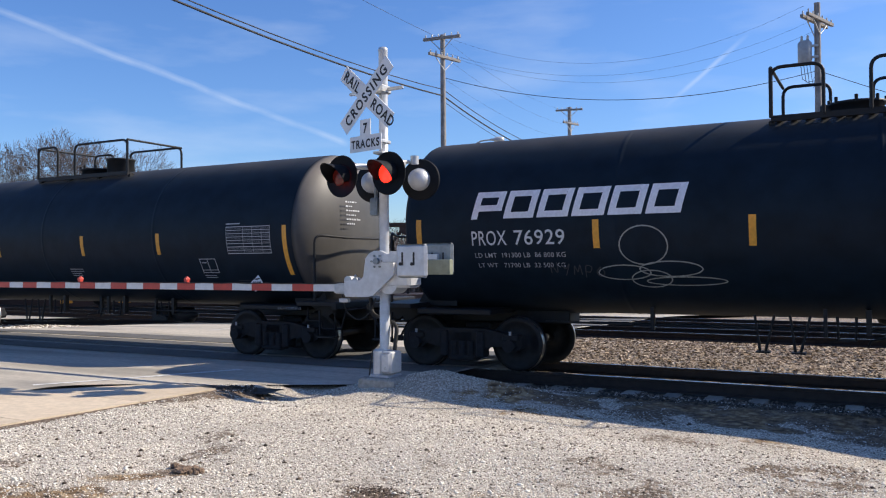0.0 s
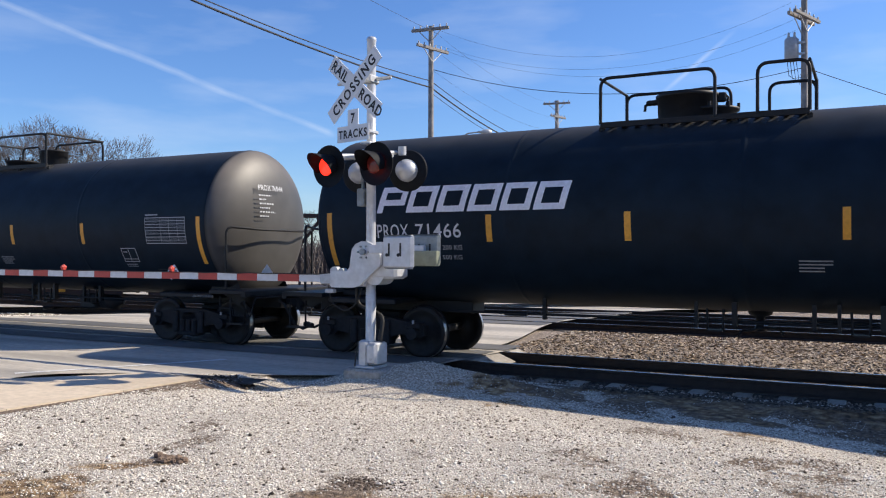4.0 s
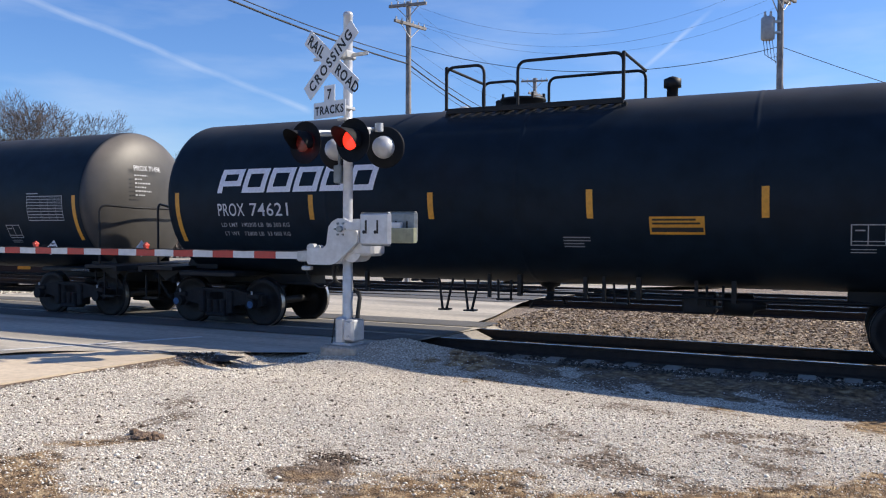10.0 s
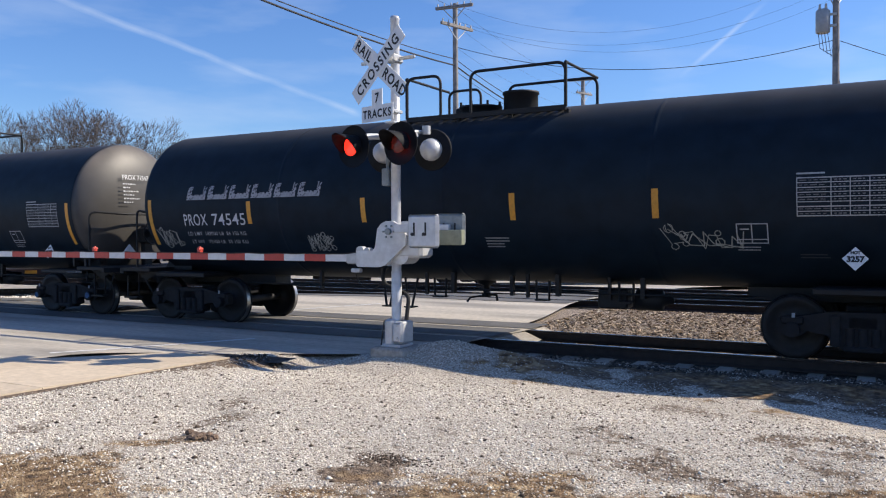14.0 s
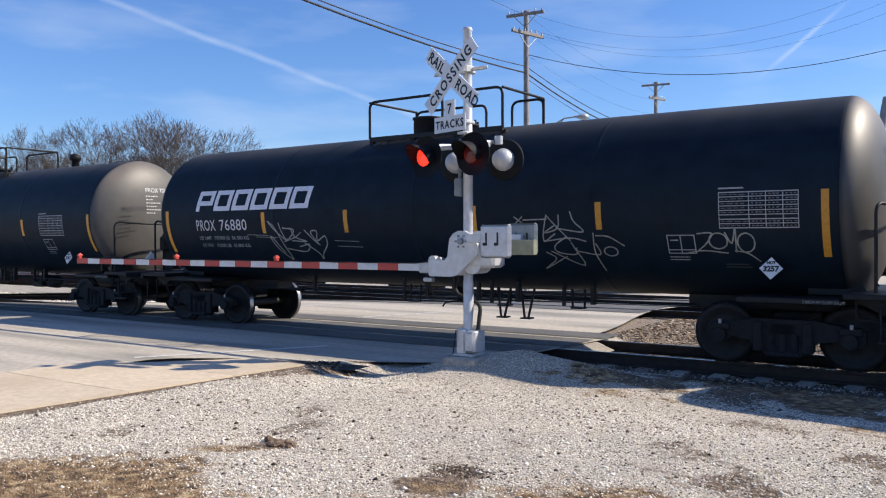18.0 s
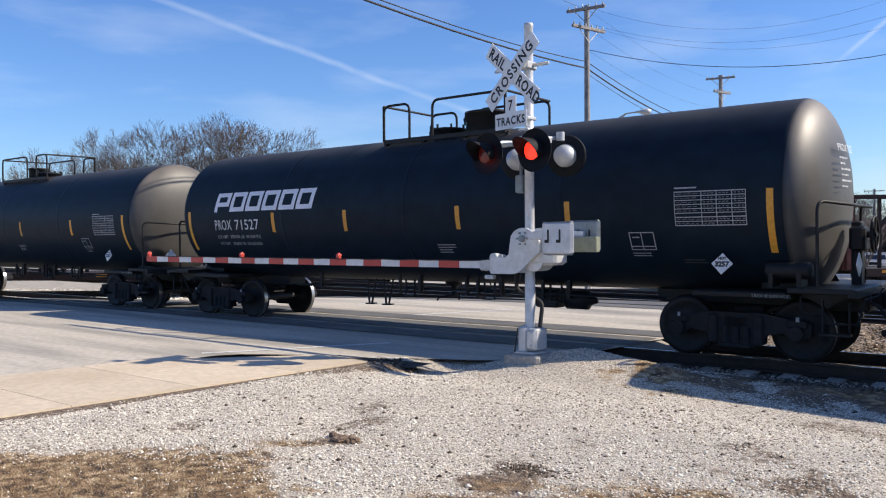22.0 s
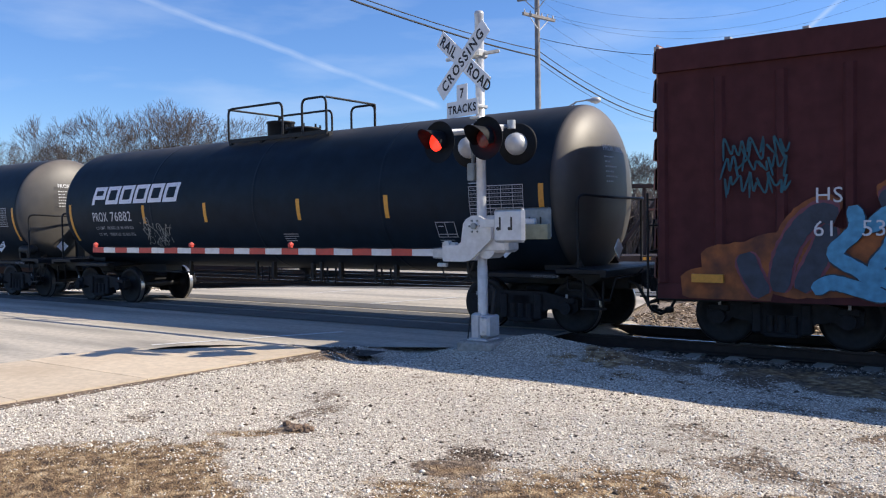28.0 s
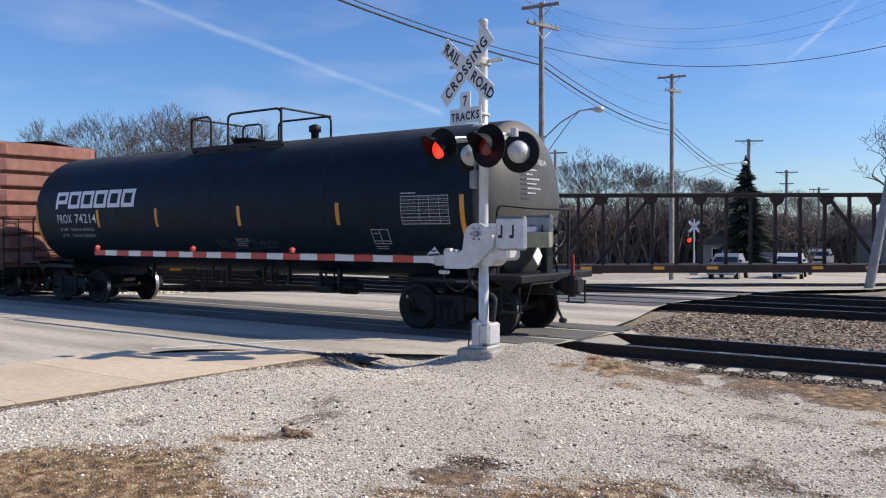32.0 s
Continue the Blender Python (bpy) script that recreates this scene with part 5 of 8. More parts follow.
def tank_car(spec, x):
    """One tank car. spec: mark, number, loads, dome kind, handbrake end."""
    mark, number, l1, l2, dome, brake, extra = spec
    label = "black tank car with white lettering and yellow reflective strips" if mark != "UTLX" else "black tank car with yellow lettering and yellow strips"
    if "tags" in extra:
        label = "black tank car with white lettering and chalky graffiti scrawls"
    car = thing("tank_car", label, "tank car", pose(x, YC, ZR), "cars of the moving train")
    cut = extra.get("cut", 0.0)
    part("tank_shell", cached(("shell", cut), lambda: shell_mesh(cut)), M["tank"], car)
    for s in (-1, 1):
        # only the sunward head gets the colour with sunlight in it
        part("tank_head", cached(("head", s), lambda: head_mesh(0.51 if s > 0 else 0.36)), M["tank_head" if s > 0 else "tank"], car, "dusty greyish tank end with sunlight in its colour" if s > 0 else "", pose(7.12 * s - (cut if s > 0 else 0.0), 0, ZC, 0, 0, 0 if s > 0 else 180))
    lift = 0.27 if mark == "UTLX" else 0.0
    for k, sx in enumerate(extra.get("strips", (-6.92, -3.83, -1.58, 1.34, 3.65, 6.95))):
        tall = k in (0, 5)
        z = (2.04 if tall else 2.22) + lift
        part("reflective_strip", cached(("strip", tall, lift), lambda: stripe_mesh(tall, z)), M["yellow"], car, at=pose(sx, 0, 0))
    if mark != "UTLX":
        for k in range(6):
            kind = 2 if "faded" in extra else 0 if k == 0 else 1
            slant = 0.03 if "upright" in extra else 0.24
            lx, pitch = extra.get("logo", (-5.93, 0.572))
            part("logo_block", cached(("logo", kind, slant, pitch), lambda: logo_shape(kind, slant, pitch * 0.9)), M["logo_worn" if kind == 2 else "logo"], car, at=pose(lx + pitch * k, 0, 0))
    tm = M["yellow_text"] if mark == "UTLX" else M["white_paint"]
    tx, tw, tz = extra.get("number", (-5.93, 1.60, 2.08))
    if number:
        shell_text(mark, tx, shell_v(tz), 0.335, tm, car, "reporting_mark", tw * 0.385)
        shell_text(number, tx + tw * 0.47, shell_v(tz), 0.335, tm, car, "car_number", tw * 0.53)
        tagged(shell_text("LD LMT  " + l1, tx + 0.03, shell_v(tz - 0.20), 0.115, M["dim_paint"], car, "load_limit", 1.56), kind="stuff")
        tagged(shell_text("LT WT   " + l2, tx + 0.06, shell_v(tz - 0.36), 0.115, M["dim_paint"], car, "light_weight", 1.50), kind="stuff")
    tagged(part("data_table", cached("table", data_table_mesh), M["dim_paint"], car, at=pose(extra.get("table", 0.0), 0, 0)), kind="stuff")
    tagged(part("table_print", cached("table_print", table_print_mesh), M["print_paint"], car, at=pose(extra.get("table", 0.0), 0, 0)), kind="stuff")
    tagged(part("inspection_table", cached("table2", small_table_mesh), M["dim_paint"], car, at=pose(extra.get("table", 0.0) * 0.2, 0, 0)), kind="stuff")
    part("small_print", cached("print1", lambda: small_print_mesh(0.75, 1.72, 4, 2)), M["faint_paint"], car)
    part("small_print", cached("print2", lambda: small_print_mesh(5.55, 1.48, 2, 3)), M["graffiti_dim"], car)
    tagged(part("end_lettering", cached(("endtext", mark), bar_text_mesh), M["white_paint"] if mark != "UTLX" else M["yellow_text"], car), kind="stuff")
    if number:
        me = text_mesh(mark + " " + number, 0.16, 1.0)
        wide = max(q.co.x for q in me.vertices)
        remap(me, lambda c: end_follow(Vector((7.612, -0.55 + c.x * 0.72 / wide, 3.09 + c.y))))
        tagged(part("end_number", me, M["white_paint"] if mark != "UTLX" else M["yellow_text"], car), kind="stuff")
    placard_parts(car, "side", extra.get("table", 0.0) * 0.5)
    placard_parts(car, "end")
    turn = "flip" in extra          # the platform's long loop lies forward
    shift = (-0.25 if dome == "tall" else 0.42) if turn else extra.get("slide", 0.0)
    top = pose(shift, 0, 0, 0, 0, 180 if turn else 0)
    part("platform", cached("platform", platform_mesh), M["black_steel"], car, at=top)
    for g in cached("guards", guard_rail_meshes):
        part(g.name.split(".")[0], g, M["black_steel"], car, at=top)
    if dome != "none":
        dx = (-1.0 if dome == "tall" else -0.65) if turn else (1.03 if dome == "tall" else 0.8)
        part("dome", cached(("dome", dome), lambda: dome_mesh(dome)), M["black_steel"], car, at=pose(dx, 0, 0, 0, 0, 180 if turn else 0))
    part("manway", cached("hatch", hatch_mesh), M["black_steel"], car, at=pose(shift + (-0.35 if turn else 0.0), 0, 0))
    if dome == "none":
        part("vent_valve", cached("vent", lambda: MB().lathe([(3.9, 0.09), (4.12, 0.09), (4.13, 0.14), (4.26, 0.14), (4.3, 0.05), (4.31, 0.01)], (0, 0, 0), "z", 14).mesh("vent")), M["black_steel"], car, at=Matrix.LocRotScale((extra["vent"][0], 0, 3.9 - 3.9 * extra["vent"][1]), None, (extra["vent"][1],) * 3))
    for s in (0, 180):
        t = pose(0, 0, 0, 0, 0, s)
        part("end_platform", cached("endplat", end_platform_mesh), M["black_steel"], car, at=t)
        part("uncoupling_lever", cached("lever", lever_mesh), M["truck"], car, "bent steel rod", t)
        part("stub_sill", cached("sill", stub_sill_mesh), M["black_steel"], car, at=t)
        part("end_rail", cached("endrail", end_rail_mesh), M["black_steel"], car, at=t @ pose(max(0.0, -cut) if s == 0 else 0.0, 0, 0))
        part("coupler", cached("coupler", coupler_mesh), M["truck"], car, at=t @ pose(7.72, 0, 0))
        part("air_hose", cached("loose_hose", loose_hose_mesh) if s == 0 and "last" in extra else cached("hose", hose_mesh), M["rubber"], car, at=t @ pose(7.95, 0, 0))
    if brake:
        part("brake_stand", cached("bstand", brake_stand_mesh), M["black_steel"], car)
        part("brake_wheel", cached("bwheel", brake_wheel_mesh), M["black_steel"], car)
        part("reservoir", cached("reservoir", reservoir_mesh), M["black_steel"], car)
    part("brake_pipe", cached("pipe", pipe_mesh), M["black_steel"], car)
    if "flip" not in extra:
        part("brake_cylinder", cached("bcyl", cylinder_mesh), M["black_steel"], car)
    part("outlet_valve", cached("valve", valve_mesh), M["black_steel"], car, at=pose(0.1, 0, 0))
    for sx, sy in ((1.75, -0.75),) if "sketch" in extra else () if "flip" in extra else ((-1.3, -0.75),):
        part("stirrup", cached("stirrup", stirrup_mesh), M["black_steel"], car, at=pose(sx, sy, 0))
    for sx, sy in ((-0.45, -0.75), (1.5, -0.7), (2.9, -0.6)):
        part("step", cached("step", hanger_mesh), M["black_steel"], car, at=pose(sx, sy, 0))
    for sx in (-3.2, 0.9):
        part("pipe_bracket", cached("bracket", lambda: MB().box(-0.03, 0.03, -0.66, -0.58, 0.72, 1.2).mesh("bracket")), M["black_steel"], car, at=pose(sx, 0, 0))
    tagged(part("sill_lettering", cached("silltext", lambda: sill_text_mesh()), M["faint_paint"], car), kind="stuff")
    for s in (-1, 1):
        add_truck(car, (6.28 if "last" in extra else 6.32) * s, "chalk" in extra)
    if "tags" in extra:
        for gx, gz, gw, gh, gs in extra["tags"]:
            mb = MB()
            scrawl(mb, gx, gz, gw, gh, gs, 0.016, 5)
            tagged(part("graffiti", mb, M["graffiti_dim" if gs > 70 else "graffiti_white"], car, "pale scribbled spray paint"), kind="stuff")
    if "coating" in extra:
        for k, w in enumerate(("EXTERIOR COATING", "POLY P-73 98-1999")):
            tagged(shell_text(w, -0.55, shell_v(1.80 - 0.09 * k), 0.08, M["white_paint"], car, "small_print", 0.6), kind="stuff")
    if "last" in extra:
        part("tail_marker", MB().box(8.06, 8.11, 0.46, 0.52, 0.98, 1.42, 0.01), M["tail_lamp"], car, "dull red tail marker")
    if "flower" in extra:
        mb = MB()
        for cx, cv, rx, rv in ((-3.12, -0.42, 0.36, 0.30), (-3.45, -0.86, 0.40, 0.13), (-2.75, -0.80, 0.46, 0.13), (-3.05, -0.98, 0.3, 0.16), (-2.55, -1.02, 0.58, 0.08)):
            shell_line(mb, [(cx + rx * math.cos(2 * math.pi * k / 28), cv + rv * math.sin(2 * math.pi * k / 28)) for k in range(29)], 0.02, 0.009)
        tagged(part("graffiti", mb, M["graffiti_white"], car, "chalky outline of a flower"), kind="stuff")
        mb = MB()
        for k, line in enumerate(([(0, 0), (0.05, 1), (0.6, 0), (0.7, 1)], [(0, 1), (0.35, 0.5), (0.8, 1), (0.3, -0.2)], [(0, 0), (0.15, 0.9), (0.4, 0.3), (0.7, 1), (0.8, 0)], [(0, -0.2), (0.15, 1), (0.7, 0.9), (0.5, 0.4), (0.1, 0.4)], [(0.4, 1), (0, 0.5), (0.3, 0), (0.75, 0.4), (0.4, 1)])):
            shell_line(mb, [(-4.62 + 0.185 * k + 0.16 * p.x, -0.86 - 0.018 * k + 0.17 * p.y) for p in curve_points(line, 4)], 0.016, 0.009)
        tagged(part("graffiti", mb, M["graffiti_dim"], car, "faint grey spray-paint strokes"), kind="stuff")
    if "sketch" in extra:           # angular spray-can signature
        mb = MB()
        v0 = shell_v(1.85)
        for line in ([(0, 0.94), (0.14, 0.5), (0.28, -0.97), (0.12, -0.5), (0.02, 0.11), (0.05, 0.17), (0.19, -0.61)], [(0.02, 0.83), (0.19, 0.28), (0.30, 0)], [(0.20, 0.83), (0.24, 0.39), (0.31, 0.06), (0.46, 0.5), (0.26, 0.61)],
                     [(0.25, -0.03), (0.46, 0.17), (0.58, 0.39)], [(0.40, 0.61), (0.47, 0.17), (0.65, -0.03), (0.40, 0)],
                     [(0.65, 0.5), (0.86, -0.22), (0.75, 0.39), (0.86, 0.44), (0.84, 0), (0.98, 0.22), (0.99, -0.17), (0.86, -0.67), (0.82, -0.94), (0.79, -0.61), (0.61, -0.11)], [(0.26, -0.39), (0.58, -0.55), (0.68, -0.17), (0.5, -0.3)]):
            shell_line(mb, [(-3.7 + 1.55 * p.x, v0 + 0.45 * p.y) for p in curve_points(line, 4)], 0.026, 0.009)
        def ring(u, v, a, b):
            return [(u + a * math.cos(0.5 * k), v + b * math.sin(0.5 * k)) for k in range(14)]
        spray = [[(0.55, 0.75), (0.95, 1.05)], [(0.95, 0.75), (0.6, 1.05)], [(1, 0.9), (2.15, 0.88)], [(2.15, 0.7), (1.9, 1.85), (2.5, 1.55)], [(2.15, 0.7), (2.5, 1.1), (3.18, 1.85)],
                 [(2.75, 0.7), (2.65, 1.3), (2, 1.5), (2.5, 1.18)], [(3.3, 0.55), (3.45, 1), (3.85, 1.48), (2.6, 1.3)], [(1.9, 1.9), (3.2, 1.75), (3.92, 1.9)],
                 [(3, 1.7), (2.4, 2.1), (2.5, 2.4), (3.3, 2.5), (3.4, 2.2)], [(3.2, 1.95), (3.58, 3), (2.15, 2.35)], [(4.3, 1.55), (4.25, 2.4), (4.48, 3.22)],
                 [(3.45, 2.35), (4.45, 2.5), (4.35, 2)], [(4.4, 1.65), (5, 1.7), (5.68, 2.1)], [(1.9, 2.4), (2.3, 2.7), (1.6, 3.18), (2.85, 2.6)]]
        spray += [ring(5, 2.35, 0.32, 0.2), ring(9.85, 1.9, 0.38, 0.32), ring(10.98, 1.97, 0.34, 0.38)]
        spray += [[(9, 1.6), (9.6, 1.58), (9.35, 2), (8.9, 2.35)], [(10.15, 1.55), (10.4, 2), (10.58, 1.4), (10.55, 2.35)], [(8.5, 2.4), (9.2, 2.3), (10.2, 2.4)], [(10.5, 2.3), (11, 2.4), (11.45, 2.73)]]
        for line in spray:
            shell_line(mb, [(3.65 + (p.x - 4.6) * (0.373 if p.x < 4.6 else 0.35), shell_v(2.50 - 0.356 * p.y)) for p in curve_points(line, 4)], 0.022, 0.009)
        for u, v in ((-4.35, 0.14), (-4.1, 0.09), (-1.95, 0.0), (-1.9, -0.12)):
            shell_line(mb, [(u, v0 + v), (u + 0.62, v0 + v - 0.02)], 0.012, 0.009)
        tagged(part("graffiti", mb, M["graffiti_white"], car, "pale scribbled spray paint"), kind="stuff")
    if "sticker" in extra:
        mb = MB()
        shell_patch(mb, 2.08, 2.86, shell_v(1.77), shell_v(2.03), 0.005)
        st = part("sticker", mb, M["yellow"], car, "orange notice with black lettering")
        mb = MB()
        for v, w in ((shell_v(1.985), 0.6), (shell_v(1.93), 0.66), (shell_v(1.84), 0.69)):
            shell_line(mb, [(2.13, v), (2.13 + w, v)], 0.03 if w < 0.69 else 0.07, 0.008)
        part("sticker_lines", mb, M["black_ink"], st)
    return car


def sill_text_mesh():
    me = text_mesh("2 INCH HF COMP SHOES", 0.066, 1.05, wide=0.72)
    return remap(me, lambda c: Vector((6.62 + c.x, -1.304, 0.94 + c.y)))


V1 = 8.87                       # speed of the near train, towards -x
CARS = [
    (-33.5, ("PROX", "", "", "", "short", False, {})),
    (-16.72, ("PROX", "", "", "", "short", False, {})),
    (0.05, ("PROX", "76929", "191300 LB  86 800 KG", "71700 LB  32 500 KG", "short", True, {"slide": -0.3, "flower": 1, "tags": [(2.8, 1.88, 1.0, 0.75, 77), (3.0, 1.8, 0.8, 0.6, 79)]})),
    (16.85, ("PROX", "76944", "190600 LB  86 450 KG", "72400 LB  32 850 KG", "short", False, {"slide": -0.4})),
    (33.84, ("PROX", "71466", "209800 LB  95 200 KG", "76200 LB  34 500 KG", "tall", False, {"flip": 1})),
    (50.64, ("UTLX", "672799", "190100 LB  86 200 KG", "72900 LB  33 000 KG", "short", False, {"flip": 1, "number": (-5.93, 2.02, 2.10)})),
    (67.35, ("PROX", "71496", "209800 LB  95 200 KG", "76200 LB  34 500 KG", "tall", False, {"flip": 1})),
    (84.06, ("PROX", "74621", "190200 LB  86 300 KG", "72800 LB  33 000 KG", "none", True, {"sticker": 1, "chalk": 1, "strips": (-6.92, -3.83, -1.47, 1.2, 3.67, 6.92), "vent": (2.13, 1.0), "slide": -0.42})),
    (100.74, ("PROX", "71547", "209700 LB  95 050 KG", "76300 LB  34 650 KG", "tall", True, {"chalk": 1})),
    (117.38, ("PROX", "74545", "189900 LB  86 150 KG", "73100 LB  33 150 KG", "short", True, {"faded": 1, "strips": (-7.0, -4.28, -1.6, 1.3, 3.6, 7.0), "number": (-6.04, 1.65, 1.99), "tags": [(-6.85, 1.75, 0.65, 0.4, 5), (-2.96, 1.65, 0.56, 0.34, 6), (3.7, 1.7, 1.2, 0.4, 8)]})),
    (134.06, ("PROX", "70199", "191000 LB  86 650 KG", "72000 LB  32 650 KG", "none", True, {"vent": (3.72, 1.12), "slide": -0.42, "upright": 1, "logo": (-5.66, 0.495), "number": (-5.6, 1.85, 1.97), "strips": (-6.9, -3.67, -1.3, 0.87, 3.61, 6.64), "table": -1.08, "cut": 0.4, "coating": 1})),
    (150.74, ("PROX", "76880", "190700 LB  86 500 KG", "72300 LB  32 800 KG", "short", False, {"flip": 1, "sketch": 1})),
    (167.52, ("PROX", "74548", "189400 LB  85 950 KG", "73600 LB  33 350 KG", "short", False, {"cut": -0.26, "number": (-5.97, 1.5, 2.04), "upright": 1, "logo": (-5.97, 0.63), "strips": (-6.8, -4.3, -1.45, 1.2, 4.3, 7.05), "flip": 1})),
    (184.54, ("PROX", "71527", "209600 LB  95 050 KG", "76400 LB  34 650 KG", "tall", True, {})),
    (201.32, ("PROX", "72511", "190300 LB  86 300 KG", "72700 LB  33 000 KG", "short", True, {"slide": -0.5})),
    (218.10, ("PROX", "76883", "190700 LB  86 500 KG", "72300 LB  32 800 KG", "short", True, {"flip": 1, "tags": [(2.6, 1.75, 0.7, 0.35, 22)]})),
    (234.89, ("PROX", "76882", "190600 LB  86 450 KG", "72400 LB  32 850 KG", "short", False, {"flip": 1, "tags": [(-4.0, 1.75, 1.1, 0.6, 25)]})),
    (268.80, ("PROX", "74214", "191800 LB  87000 KG", "71200 LB  32300 KG", "none", True, {"vent": (1.9, 1.0), "slide": -0.3, "upright": 1, "logo": (-6.16, 0.585), "number": (-6.11, 1.78, 2.12), "strips": (-7.1, -4.25, -1.86, 1.04, 3.93, 6.9), "last": 1, "tags": [(0.14, 1.6, 2.1, 0.3, 71)]})),
]
TRAIN = []
for cx, cspec in CARS:
    TRAIN.append((tank_car(cspec, cx), cx))


def brush_mesh(pts, wide, y, seed):
    """One fat spray-can stroke on an upright wall, with round ends and an uneven rim."""
    line = curve_points(pts)
    rnd = random.Random(seed)
    n = len(line)
    left, right = [], []
    for k, p in enumerate(line):
        d = (line[min(k + 1, n - 1)] - line[max(k - 1, 0)]).normalized()
        e = min(k, n - 1 - k)
        w = wide / 2 * (1.0 if e > 2 else (0.55, 0.85, 0.97)[e]) * rnd.uniform(0.93, 1.07)
        left.append((p.x - d.y * w, y - 0.0002 * k, max(0.72, p.y + d.x * w)))
        right.append((p.x + d.y * w, y - 0.0002 * k, max(0.72, p.y - d.x * w)))
    vs = [v for pair in zip(left, right) for v in pair]
    return MB().add(vs, [(2 * k, 2 * k + 1, 2 * k + 3, 2 * k + 2) for k in range(n - 1)]).mesh("stroke")


def boxcar(x):
    car = thing("boxcar", "rust red boxcar with blue and orange graffiti", "boxcar", pose(x, YC, ZR), "cars of the moving train")
    L2, HW, Z0, Z1 = 7.87, 1.53, 0.80, 4.43
    mb = MB().box(-L2, L2, -HW, HW, Z0, Z1)
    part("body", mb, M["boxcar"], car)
    roof = MB()
    n = 15
    for k in range(n):
        a, b = -L2 + 2 * L2 * k / n, -L2 + 2 * L2 * (k + 1) / n
        roof.add([(a, -HW - 0.04, Z1), (b, -HW - 0.04, Z1), (b, 0, Z1 + 0.24), (a, 0, Z1 + 0.24), (b, HW + 0.04, Z1), (a, HW + 0.04, Z1)], [(0, 1, 2, 3), (3, 2, 4, 5)])
        roof.box(a - 0.04, a + 0.04, -HW - 0.05, HW + 0.05, Z1 + 0.0, Z1 + 0.06)
    part("roof", roof, M["boxcar_roof"], car, "dull galvanised ribbed roof")
    for s in (-1, 1):
        rail = MB().box(-L2, L2, s * HW - (0.07 if s < 0 else 0), s * HW + (0 if s < 0 else 0.07), Z1 - 0.34, Z1 + 0.02, 0.0)
        part("top_chord", rail, M["boxcar"], car)
        sill = MB().box(-L2, L2, s * HW - (0.06 if s < 0 else 0), s * HW + (0 if s < 0 else 0.06), Z0 - 0.1, Z0 + 0.12)
        part("side_sill", sill, M["boxcar"], car)
    ribs = [-7.8, -6.95, -6.1, -5.23, -4.36, -3.55, -2.78, 2.55, 3.51, 4.33, 5.21, 6.09, 6.89, 7.82]
    rib = MB().add([(-0.085, 0, 0), (0.085, 0, 0), (0.045, -0.055, 0), (-0.045, -0.055, 0), (-0.085, 0, 3.0), (0.085, 0, 3.0), (0.045, -0.055, 3.0), (-0.045, -0.055, 3.0)],
                   [(3, 2, 1, 0), (4, 5, 6, 7), (0, 4, 7, 3), (3, 7, 6, 2), (2, 6, 5, 1)]).mesh("rib")
    for rx in ribs:
        part("rib", rib, M["boxcar"], car, at=pose(rx, -HW, Z0 + 0.14))
        part("rib", rib, M["boxcar"], car, at=pose(-rx, HW, Z0 + 0.14, 0, 0, 180))
    door = MB().box(-1.62, 1.12, -HW - 0.10, -HW - 0.03, Z0 + 0.05, Z1 - 0.42, 0.01)
    d = part("door", door, M["boxcar"], car, "ribbed sliding side door")
    door_rib = MB().box(-1.55, 1.05, -HW - 0.125, -HW - 0.09, 0, 0.055).mesh("door_rib")
    for k in range(7):
        part("door_rib", door_rib, M["boxcar"], d, at=pose(0, 0, Z0 + 0.25 + 0.44 * k))
    part("door_track", MB().box(-1.9, 4.2, -HW - 0.13, -HW - 0.02, Z0 - 0.02, Z0 + 0.05), M["boxcar"], car)
    part("door_handle", MB().tube([(-1.72, -HW - 0.10, 1.8), (-1.72, -HW - 0.10, 3.3)], 0.02, 6), M["boxcar"], d)
    part("door_handle", MB().tube([(1.16, -HW - 0.10, 1.3), (1.16, -HW - 0.10, 3.6)], 0.02, 6), M["black_steel"], d)
    for s in (-1, 1):           # corrugated ends
        end = MB()
        end.box(L2, L2 + 0.02, -HW, HW, Z0, Z1 + 0.1)
        for k in range(8):
            z = Z0 + 0.18 + 0.45 * k
            vs, fs = [], []
            for j, (dx, dz) in enumerate(((0, 0.0), (0.125, 0.012), (0.14, 0.04), (0.115, 0.33), (0.0, 0.37))):
                for y in (-HW + 0.04, -HW + 0.2, HW - 0.2, HW - 0.04):
                    vs.append((L2 + 0.02 + dx * (0.35 if abs(y) > HW - 0.1 else 1), y, z + dz))
            for j in range(4):
                for i in range(3):
                    fs.append((j * 4 + i, j * 4 + i + 1, j * 4 + i + 5, j * 4 + i + 4))
            er = MB()
            er.add(vs, fs, False)
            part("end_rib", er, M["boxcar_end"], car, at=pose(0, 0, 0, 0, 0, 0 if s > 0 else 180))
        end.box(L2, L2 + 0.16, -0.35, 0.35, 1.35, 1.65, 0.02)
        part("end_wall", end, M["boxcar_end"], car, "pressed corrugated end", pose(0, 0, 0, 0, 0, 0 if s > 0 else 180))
        t = pose(0, 0, 0, 0, 0, 0 if s > 0 else 180)
        ladder = MB()
        for y in (-HW + 0.06, -HW + 0.5):
            ladder.tube([(L2 + 0.2, y, 0.55), (L2 + 0.2, y, 2.3)], 0.02, 6)
        for k in range(5):
            ladder.tube([(L2 + 0.2, -HW + 0.06, 0.6 + 0.4 * k), (L2 + 0.2, -HW + 0.5, 0.6 + 0.4 * k)], 0.015, 6)
        part("ladder", ladder, M["black_steel"], car, at=t)
        ladder = MB()
